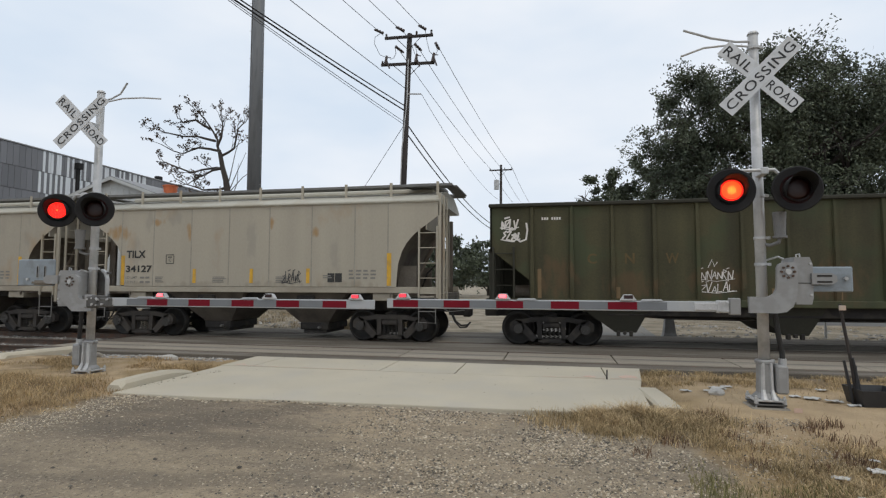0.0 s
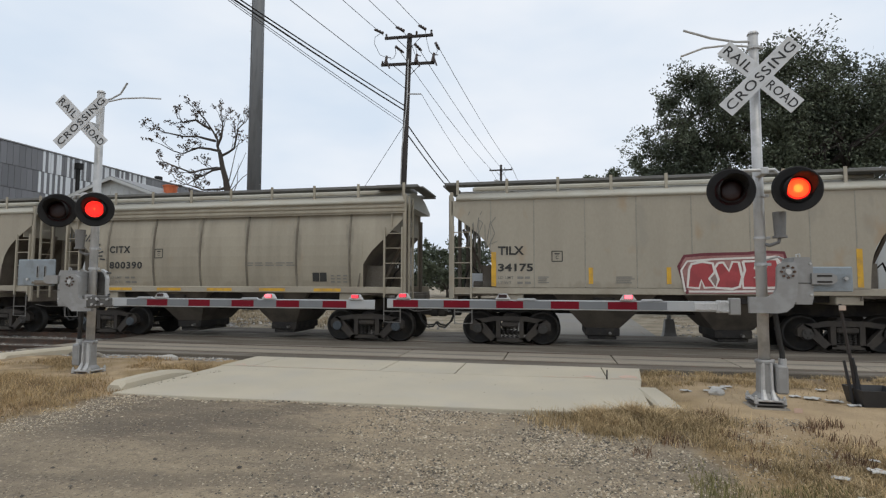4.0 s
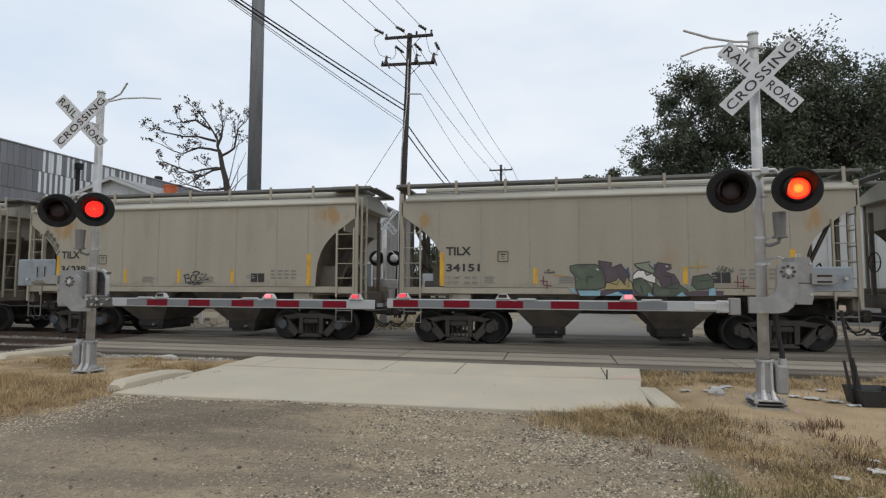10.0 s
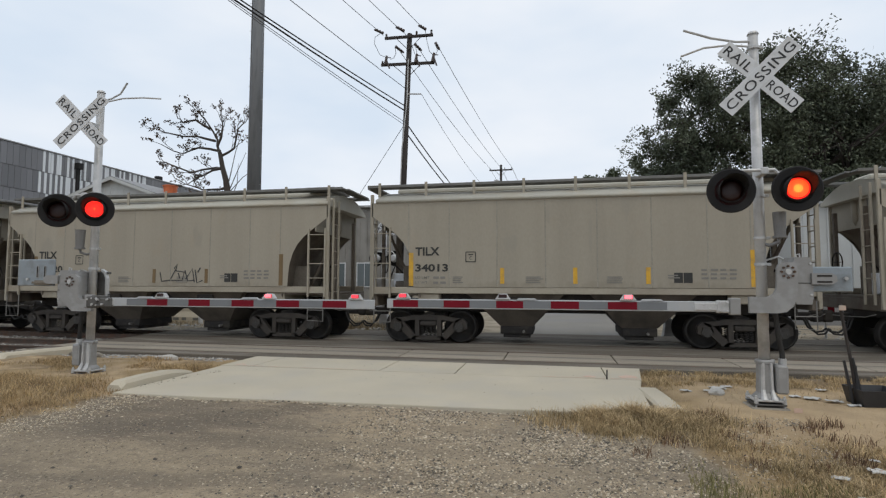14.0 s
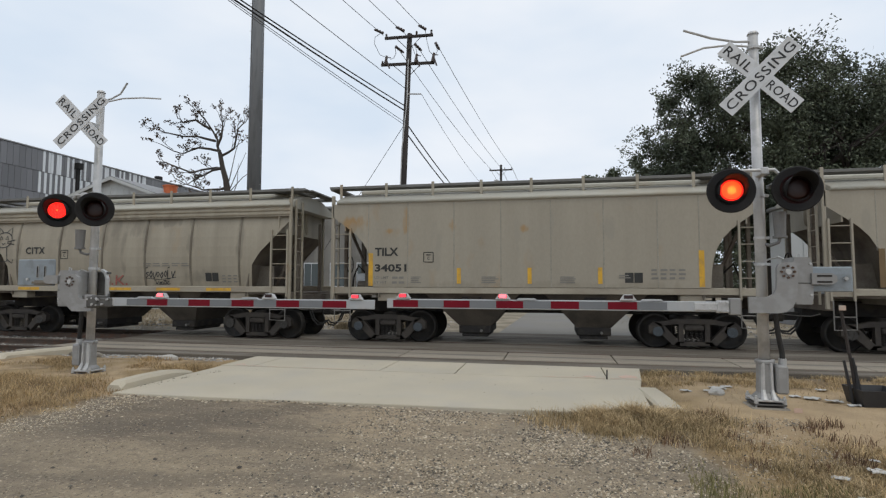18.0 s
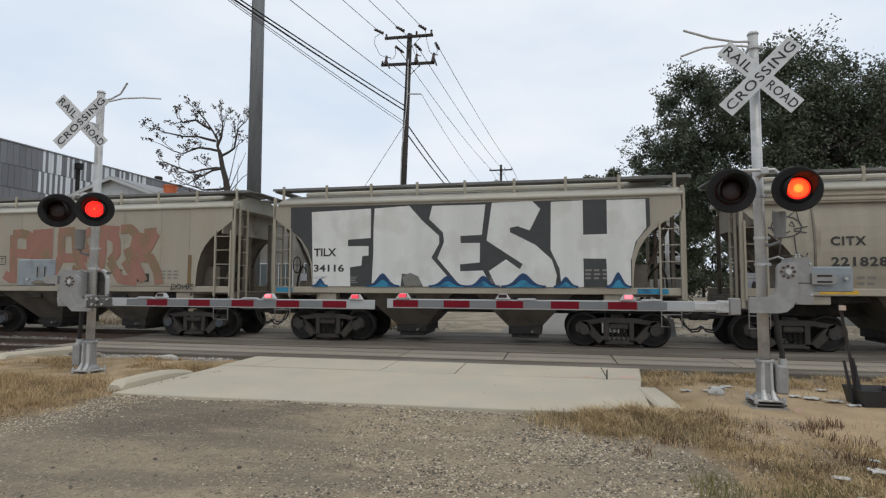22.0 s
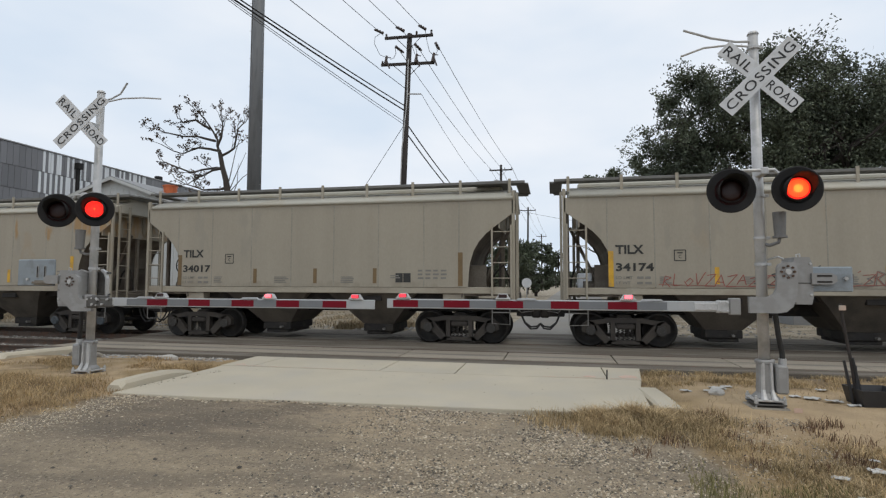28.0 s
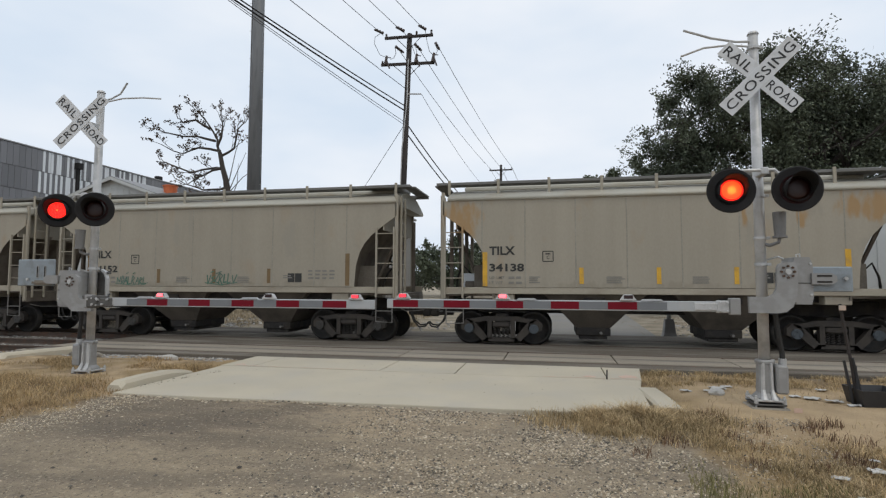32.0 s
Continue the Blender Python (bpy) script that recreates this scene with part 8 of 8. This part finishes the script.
# ---- trees ----
def tree(name, at, label, height, spread_r, seed, leaves, leaf_size, leaf_mat, crown_low=0.3, clumps=60, gap=0.25, squash=0.8, trunk=0.35, bare=False, power=2.0, limb=1.0):
    r = random.Random(seed)
    t = thing(name, label, "tree", at)
    s = Shape()
    tips = []

    def grow(p, d, length, rad, level):
        q = p + d * length
        mid = p + d * length * 0.5 + Vector((r.uniform(-1, 1), r.uniform(-1, 1), r.uniform(-0.3, 0.6))) * length * 0.08
        s.tube([p, mid, q], rad, 6 if level < 2 else 4, rad * 0.65)
        if level >= (4 if bare else 3):
            tips.append(q)
            return
        if level >= 2:
            tips.append(q)
        for k in range(r.choice((2, 3, 3)) if level else 5):
            a = r.uniform(0, 6.28)
            nd = (d * r.uniform(0.45, 0.9) + Vector((math.cos(a), math.sin(a), r.uniform(-0.15, 0.5))) * r.uniform(0.5, 0.9)).normalized()
            grow(q if r.random() < 0.7 else mid, nd, length * r.uniform(0.6, 0.85) * (1.0 if level else limb), rad * 0.55, level + 1)

    h0 = height * crown_low
    grow(Vector((0, 0, -0.3)), Vector((r.uniform(-0.08, 0.08), 0, 1)).normalized(), h0 + 0.3, trunk, 0)
    part("trunk", s, BARK, t, "branching grey trunk and limbs")
    c = Shape()
    cz, rz = (height + h0 * 0.85) / 2, (height - h0 * 0.85) / 2
    if bare:
        for p in tips:
            for k in range(leaves):
                o = p + Vector((r.gauss(0, 0.16), r.gauss(0, 0.16), r.gauss(0, 0.13)))
                a = Vector((r.uniform(-1, 1), r.uniform(-1, 1), r.uniform(-1, 1))).normalized() * leaf_size
                b = a.orthogonal().normalized() * leaf_size * 0.6
                c.add([o - a, o + b, o + a, o - b], [(0, 1, 2, 3)])
    else:
        centres = []
        while len(centres) < clumps:
            v = Vector((r.uniform(-1, 1), r.uniform(-1, 1), r.uniform(-1, 1)))
            if v.length > 0.35 and abs(v.x) ** power + abs(v.y) ** power + abs(v.z) ** power < 1.0:
                centres.append((Vector((v.x * spread_r, v.y * spread_r * squash, cz + v.z * rz)), spread_r * r.uniform(0.13, 0.3)))
        twigs = Shape()
        per = 26
        count = max(4, leaves // (clumps * per))
        for o, q in centres:
            for j in range(per):
                way = Vector((r.gauss(0, 1), r.gauss(0, 1), r.gauss(0.15, 0.8))).normalized()
                ln = q * r.uniform(0.6, 1.35)
                start = o + Vector((r.uniform(-1, 1), r.uniform(-1, 1), r.uniform(-1, 1))) * q * 0.25
                if noise.noise((start + way * ln) * 0.5 + Vector((seed, 0, 0))) < -gap and r.random() < 0.8:
                    continue
                curl = Vector((r.uniform(-1, 1), r.uniform(-1, 1), r.uniform(-0.8, 0.5))) * ln * 0.18
                if spread_r > 5 and j % 3 == 0 and (start + way * ln).z < height + 0.3:
                    twigs.tube([start, start + way * ln * 0.5 + curl, start + way * ln], 0.02, 3, 0.008)
                for k in range(count):
                    u = r.random() ** 0.7
                    p = start + way * ln * u + curl * (4 * u * (1 - u)) + Vector((r.gauss(0, 1), r.gauss(0, 1), r.gauss(0, 1))) * (0.05 * q + 0.06)
                    if p.z > height + 0.4:
                        continue
                    a = (way * 0.8 + Vector((r.uniform(-1, 1), r.uniform(-1, 1), r.uniform(-1, 1)))).normalized() * leaf_size * r.uniform(0.6, 1.3)
                    b = Vector((r.uniform(-1, 1), r.uniform(-1, 1), r.uniform(-1, 1))).cross(a).normalized() * leaf_size * r.uniform(0.35, 0.6)
                    c.add([p - a, p + b, p + a, p - b], [(0, 1, 2, 3)])
        if twigs.v:
            part("branchwork", twigs.raw("branchwork", BARK), BARK, t, "fine dark twigs")
            t.children[-1]["kind"] = "stuff"
    me = c.raw("crown", leaf_mat)
    crown = new("crown", me)
    crown.parent = t
    return t


tree("live_oak", (11.35, 31, 0), "large dark evergreen oak with an uneven crown", 13.7, 5.8, 11, 210000, 0.085, LEAF, 0.30, 200, 0.24, 0.7, 0.5, power=2.7)
tree("live_oak", (21.0, 36, 0), "large dark evergreen oak with an uneven crown", 14.7, 7.8, 12, 110000, 0.10, LEAF, 0.16, 110, 0.02, 0.7, 0.5)
tree("young_oak", (3.3, 32, 0), "young evergreen oak with drooping ragged branches", 8.2, 2.0, 14, 9000, 0.10, LEAF, 0.62, 26, 0.2, 0.8, 0.13, limb=0.3)
tree("live_oak", (8.3, 44, 0), "dense dark evergreen oak standing behind the signal", 11.6, 3.3, 15, 52000, 0.12, LEAF, 0.10, 90, 0.02, 0.8, 0.4, power=3.0)


def pod_tree(at):
    """A nearly bare tree: limbs swept to one side, fine twigs and clusters of dry pods."""
    r = random.Random(6)
    t = thing("bare_tree", "nearly bare tree with clusters of dry pods", "tree", at)
    wood, pods = Shape(), Shape()
    wood.tube([(0.15, 0, -0.3), (0.1, 0, 4), (-0.1, 0, 7.6), (-0.3, 0, 8.8), (-0.6, 0, 9.74), (-0.85, 0, 10.83)], 0.30, 8, 0.14)

    def twig(p, d, length, rad, level):
        bend = Vector((r.uniform(-1, 1), r.uniform(-1, 1), r.uniform(-0.2, 1))) * length * 0.16
        mid, end = p + d * length * 0.5 + bend, p + d * length + bend * 0.6
        wood.tube([p, mid, end], rad, 4, rad * 0.5)
        if level == 2:
            for k in range(9):
                o = end + Vector((r.gauss(0, 0.09), r.gauss(0, 0.09), r.gauss(0, 0.08)))
                a = Vector((r.uniform(-1, 1), r.uniform(-1, 1), r.uniform(-1, 1))).normalized() * 0.075
                b = a.orthogonal().normalized() * 0.05
                pods.add([o - a, o + b, o + a, o - b], [(0, 1, 2, 3)])
            return
        for k in range(2):
            s = (end, mid)[k]
            nd = (d + Vector((r.uniform(-1, 1), r.uniform(-1, 1), r.uniform(-0.4, 0.9))) * 0.85).normalized()
            twig(s, nd, length * r.uniform(0.55, 0.8), rad * 0.55, level + 1)

    limbs = (((-0.85, 10.75), (-1.29, 11.86), (-1.95, 13.07), (-2.8, 14.0)), ((-0.71, 10.58), (0.15, 11.1), (0.77, 12.27), (1.0, 12.9)), ((-0.59, 9.62), (-1.84, 9.79), (-3.18, 9.52), (-4.85, 10.2), (-6.3, 10.55)),
             ((-0.2, 8.33), (-1.52, 8.22), (-2.96, 8.51), (-3.98, 9.0)), ((-0.81, 10.91), (-2.52, 11.24), (-4.14, 10.99), (-5.2, 11.5)), ((-1.24, 11.66), (-2.87, 12.15), (-4.7, 12.33), (-5.6, 12.65)),
             ((-1.67, 12.57), (-2.91, 13.29), (-4.14, 13.24), (-4.6, 13.6)), ((-1.05, 11.32), (-0.78, 12.64), (-1.13, 13.6)), ((-0.6, 9.7), (-2.09, 9.28), (-2.96, 8.59)))
    for limb in limbs:
        pts = [Vector((x, r.uniform(-0.5, 0.5) * (k > 0), z)) for k, (x, z) in enumerate(limb)]
        fine = []
        for a, b in zip(pts, pts[1:]):
            fine += [a, a.lerp(b, 0.5) + Vector((r.uniform(-0.1, 0.1), 0, r.uniform(-0.12, 0.12)))]
        wood.tube(fine + pts[-1:], 0.095, 6, 0.025)
        for a, b in zip(pts, pts[1:]):
            d = (b - a).normalized()
            for u in ((0.45, 1.0) if a is not pts[0] else (0.8, 1.0)):
                nd = (d + Vector((r.uniform(-1, 1), r.uniform(-1, 1), r.uniform(-0.5, 1.0))) * 0.8).normalized()
                twig(a.lerp(b, u), nd, r.uniform(0.45, 0.7), 0.03, 0)
    for a, b, c in (((-0.07, 8.2), (0.54, 9.57), (1.12, 10.74)), ((-0.13, 8.8), (0.29, 10.78), (0.69, 11.96)), ((-0.1, 8.0), (0.9, 9.0), (1.9, 9.6)), ((0.0, 7.4), (0.5, 8.6), (0.55, 10.0))):
        wood.tube([Vector((x, 0.1, z)) for x, z in (a, b, c)], 0.035, 4, 0.012)
    part("trunk", wood, BARK, t, "dark leaning trunk and fine twigs")
    c = new("crown", pods.raw("crown", POD))
    c.parent = t


pod_tree((-21.9, 33, 0))
for k, (x, y, h, w) in enumerate(((-13.0, 66, 7.5, 4.5), (-9.2, 78, 8.5, 5), (-4.6, 64, 7.0, 2.8), (-2.3, 76, 7.5, 3.2), (-7.5, 100, 10, 5), (10.2, 66, 9, 3.6), (13, 70, 10, 5), (20, 78, 9, 7), (28, 70, 9, 8), (-20, 75, 7, 6), (-32, 80, 8, 8))):
    tree("street_tree", (x, y, 0), "dark evergreen tree beside the street", h, w, 40 + k, 7500, 0.22, LEAF, 0.12, 36, 0.3, 0.9, 0.25)
wood = Shape()
rw = random.Random(9)
for k in range(26000):
    x = rw.uniform(-330, 330)
    base = 7 + 3.0 * noise.noise((x * 0.03, 0, 0)) + 2.0 * noise.noise((x * 0.15, 3, 0))
    p = Vector((x, rw.uniform(255, 285), rw.random() ** 0.7 * base))
    a = Vector((rw.uniform(-1, 1), 0, rw.uniform(-1, 1))).normalized() * 0.9
    b = Vector((rw.uniform(-1, 1), rw.uniform(-1, 1), rw.uniform(-1, 1))).cross(a).normalized() * 0.6
    wood.add([p - a, p + b, p + a, p - b], [(0, 1, 2, 3)])
tagged(new("far_woods", wood.raw("far_woods", FAR_LEAF)), "hazy line of distant trees", "trees", kind="stuff")

# ---- small things beyond and beside the tracks ----
sign = thing("round_sign", "round white sign seen on a thin post", "road sign", (-1.55, 33, 0))
part("post", Shape().rod((0, 0, 0), (0, 0, 2.0), 0.035, n=8), GALV, sign)
part("disc", Shape().rod((0, -0.05, 1.75), (0, -0.02, 1.75), 0.30, n=24), SIGN, sign)
marker = thing("hazard_marker", "red and white striped hazard board on a post", "road sign", (8.62, 19.5, -0.06))
part("post", Shape().rod((0, 0, 0), (0, 0, 1.5), 0.04, n=8), GALV, marker)
part("board", Shape().box(-0.30, 0.30, -0.06, -0.04, 0.84, 1.46, 0.006), SIGN, marker)
for x in (-0.27, 0.05):
    part("stripe", Shape().box(x, x + 0.20, -0.066, -0.061, 0.86, 1.44), RED, marker)
pickup = thing("pickup_truck", "small white pickup truck parked beyond the tracks", "vehicle", (8.3, 58, 0))
WHITE_PAINT = mat("white_vehicle_paint", (0.7, 0.71, 0.72), 0.3, 0, 0.04, 2, 40, 0)
DARK_GLASS = mat("dark_vehicle_glass", (0.02, 0.022, 0.025), 0.08, 0, 0.1, 2, 20, 0)
part("body", Shape().box(-1.0, 1.0, -2.6, 2.6, 0.55, 1.15, 0.12), WHITE_PAINT, pickup)
part("cab", Shape().loft([[(-w, a, z), (w, a, z), (w, b, z), (-w, b, z)] for w, a, b, z in ((0.95, -0.9, 1.2, 1.12), (0.82, -0.5, 0.9, 1.85))]), WHITE_PAINT, pickup)
part("windscreen", Shape().loft([[(-w, a, z), (w, a, z), (w, a + 0.05, z), (-w, a + 0.05, z)] for w, a, z in ((0.86, -0.92, 1.18), (0.76, -0.56, 1.78))]), DARK_GLASS, pickup)
for x in (-0.9, 0.9):
    for y in (-1.7, 1.6):
        part("wheel", Shape().rod((x - 0.1, y, 0.38), (x + 0.1, y, 0.38), 0.38, n=16), RUBBER, pickup)
    part("headlight", Shape().box(x * 0.78 - 0.15, x * 0.78 + 0.15, -2.64, -2.58, 0.85, 1.0, 0.02), SIGN, pickup)
sigs = thing("traffic_signal", "distant traffic signal glowing red on a mast arm", "traffic light", (11.0, 120, 0))
part("post", Shape().rod((2.5, 0, 0), (2.5, 0, 5.5), 0.12, n=8).rod((2.5, 0, 5.4), (-3, 0, 5.6), 0.08, n=6), GALV, sigs)
for x in (-1.4,):
    part("head", Shape().box(x - 0.3, x + 0.3, -0.2, 0.2, 1.9, 3.2, 0.03), BLACK, sigs)
    part("lens", Shape().rod((x, -0.26, 2.9), (x, -0.2, 2.9), 0.22, n=14), LED_ARM, sigs, "lit red signal lens")
# litter, stones and a bin by the right-hand signal
def crumple(at, size, seed, label):
    r = random.Random(seed)
    s = Shape()
    n = 5
    vs = [(at[0] + size * (i / n - 0.5) * r.uniform(0.8, 1.2), at[1] + size * 0.7 * (j / n - 0.5) * r.uniform(0.8, 1.2), ground_height(at[0], at[1]) + (0.05 if at[1] < 6.5 else 0.015) + size * 0.14 * r.random()) for i in range(n + 1) for j in range(n + 1)]
    s.add(vs, [(i * (n + 1) + j, (i + 1) * (n + 1) + j, (i + 1) * (n + 1) + j + 1, i * (n + 1) + j + 1) for i in range(n) for j in range(n)])
    k = len(vs)
    s.add([(x, y, z - 0.006) for x, y, z in vs], [(i * (n + 1) + j, i * (n + 1) + j + 1, (i + 1) * (n + 1) + j + 1, (i + 1) * (n + 1) + j) for i in range(n) for j in range(n)])
    me = s.raw("litter", LITTER)
    tagged(new("litter", me), label, "litter", "litter on the verge")


for k, (x, y, sz) in enumerate(((2.05, 9.2, 0.22), (2.55, 9.35, 0.3), (2.75, 9.55, 0.2), (3.55, 9.05, 0.2), (3.75, 8.95, 0.28), (3.95, 8.8, 0.25), (4.1, 8.55, 0.2), (4.15, 9.6, 0.2), (2.47, 5.42, 0.16), (2.88, 5.65, 0.24), (2.41, 4.91, 0.13), (3.0, 5.95, 0.1), (2.02, 7.6, 0.1), (-12.4, 9.9, 0.35), (-12.8, 10.3, 0.3), (2.35, 9.15, 0.14))):
    crumple((x, y), sz * 0.75, 100 + k, "crumpled pale paper and plastic litter")


def rock(name, at, size, seed, label, material):
    r = random.Random(seed)
    bm = bmesh.new()
    bmesh.ops.create_icosphere(bm, subdivisions=2, radius=1)
    for v in bm.verts:
        k = 1 + 0.28 * noise.noise(v.co * 1.7 + Vector((seed, 0, 0)))
        v.co = Vector((v.co.x * size[0] * k, v.co.y * size[1] * k, v.co.z * size[2] * k))
    me = bpy.data.meshes.new(name)
    bm.to_mesh(me)
    bm.free()
    me.materials.append(material)
    ob = new(name, me)
    ob.location = (at[0], at[1], ground_height(at[0], at[1]) + size[2] * 0.45)
    return tagged(ob, label, "rock", "rocks on the verge")


rock("rock", (-8.15, 10.2), (0.26, 0.15, 0.08), 3, "weathered brown broken block on the grass", STONE)
rock("rock", (-8.5, 10.35), (0.1, 0.1, 0.06), 4, "small grey stone on the grass", STONE)
rock("rock", (2.45, 9.0), (0.12, 0.1, 0.07), 5, "dark grey stone by the signal base", STONE)
rock("rock", (-4.3, 11.15), (0.035, 0.03, 0.02), 6, "dark pebble on the concrete", UNDER)
for k in range(10):
    rock("rock", (-12.9 + 0.28 * k + random.uniform(-0.1, 0.1), 10.9 + random.uniform(-0.25, 0.2)), (random.uniform(0.1, 0.22), 0.13, 0.08), 20 + k, "grey broken concrete lump beside the track", PANEL)
part("stake", Shape().rod((0, 0, -0.05), (0.005, 0.0, 0.17), 0.014, 0.012, n=6), DARK_PLASTIC, thing("broken_stake", "short dark stake standing in the concrete joint", "stake", (0.93, 10.06, 0)))
block = thing("concrete_block", "low pale concrete barrier with faded tags beyond the tracks", "barrier", (-15.6, 21.2, -0.06))
part("body", Shape().loft([[(-1.3, -d, z), (1.3, -d, z), (1.3, d, z), (-1.3, d, z)] for d, z in ((0.3, 0), (0.28, 0.25), (0.14, 0.5), (0.12, 0.95))]), CONCRETE, block)
for x, w in ((-0.9, 0.3), (-0.45, 0.22), (0.1, 0.35), (0.7, 0.25)):
    part("tag_bar", Shape().box(x, x + w, -0.30, -0.285, 0.12, 0.24, 0.002), SPRAY_GREY, block, "illegible grey tag")
post_ = thing("white_bollard", "short white bollard beyond the tracks", "bollard", (-14.75, 20.4, -0.06))
part("post", Shape().rod((0, 0, 0), (0, 0, 0.8), 0.09, n=12), SIGN, post_)
part("cap", Shape().rod((0, 0, 0.8), (0, 0, 0.84), 0.10, 0.06, n=12), SIGN, post_)
bin_ = thing("black_planter", "black plastic tub with broken stakes and a pole", "tub", (4.42, 8.72, 0))
part("tub", Shape().loft([[(a * w, b * w, z) for a, b in ((-1, -1), (1, -1), (1, 1), (-1, 1))] for w, z in ((0.22, -0.05), (0.27, 0.24), (0.25, 0.24), (0.2, 0.1))]), DARK_PLASTIC, bin_)
part("pole", Shape().tube([(-0.2, 0.0, 0.0), (-0.26, 0.0, 0.6), (-0.33, 0, 1.1), (-0.37, 0.0, 1.42)], 0.022, 7), POLE_WOOD, bin_, "thin leaning pole")
part("ribbon", Shape().box(-0.40, -0.31, -0.04, -0.03, 1.33, 1.40, 0.002), SALMON, bin_, "faded pink ribbon")
for x0, x1, h in ((-0.32, -0.36, 0.62), (-0.26, -0.22, 0.55), (-0.2, -0.25, 0.66)):
    part("stake", Shape().rod((x0 + 0.06, -0.02, 0.0), (x1, -0.02, h), 0.025, 0.018, n=6), DARK_PLASTIC, bin_)
for k, (x, y) in enumerate(((3.15, 7.95),)):
    part("marker_flag", Shape().box(-0.05, 0.05, -0.01, 0.0, 0.0, 0.07), SALMON, thing("marker_flag", "small pink marker flag", "flag", (x, y, 0.0)))


# ---- what moves ----
def motions():
    last = 32 * FPS
    ticks = sorted({0, 1, 2, 4, 8, last - 8, last - 4, last - 2, last - 1, last} | set(range(0, last + 1, 15)))
    for car, offset in CARS:
        walk(car, [(k / FPS, pose(offset + travel(k / FPS), YC, 0)) for k in ticks])
    rolls = list(range(0, last + 1, 3))
    for w, x in WHEELSETS:
        walk(w, [(k / FPS, pose(x, 0, 0.457, 0, math.degrees(travel(k / FPS) / 0.457), 0)) for k in rolls])
    # the lamps flash in turn, a little over half a second each
    T, START = 0.595, 0.222
    for lamp, phase, reach in FLASHERS:
        rows = []
        n = int((32 + START) / T) + 1
        for k in range(n + 1):
            a, b = k * T - START, (k + 1) * T - START
            lit = k % 2 == phase
            fa, fb = max(0, math.ceil(a * FPS)), min(last, math.ceil(b * FPS) - 1)
            if fa > last or fb < fa:
                continue
            m = Matrix.Translation(reach if lit else (0, 0, 0))
            rows.append((fa / FPS, m))
            if fb > fa:
                rows.append((fb / FPS, m))
        walk(lamp, rows)


motions()
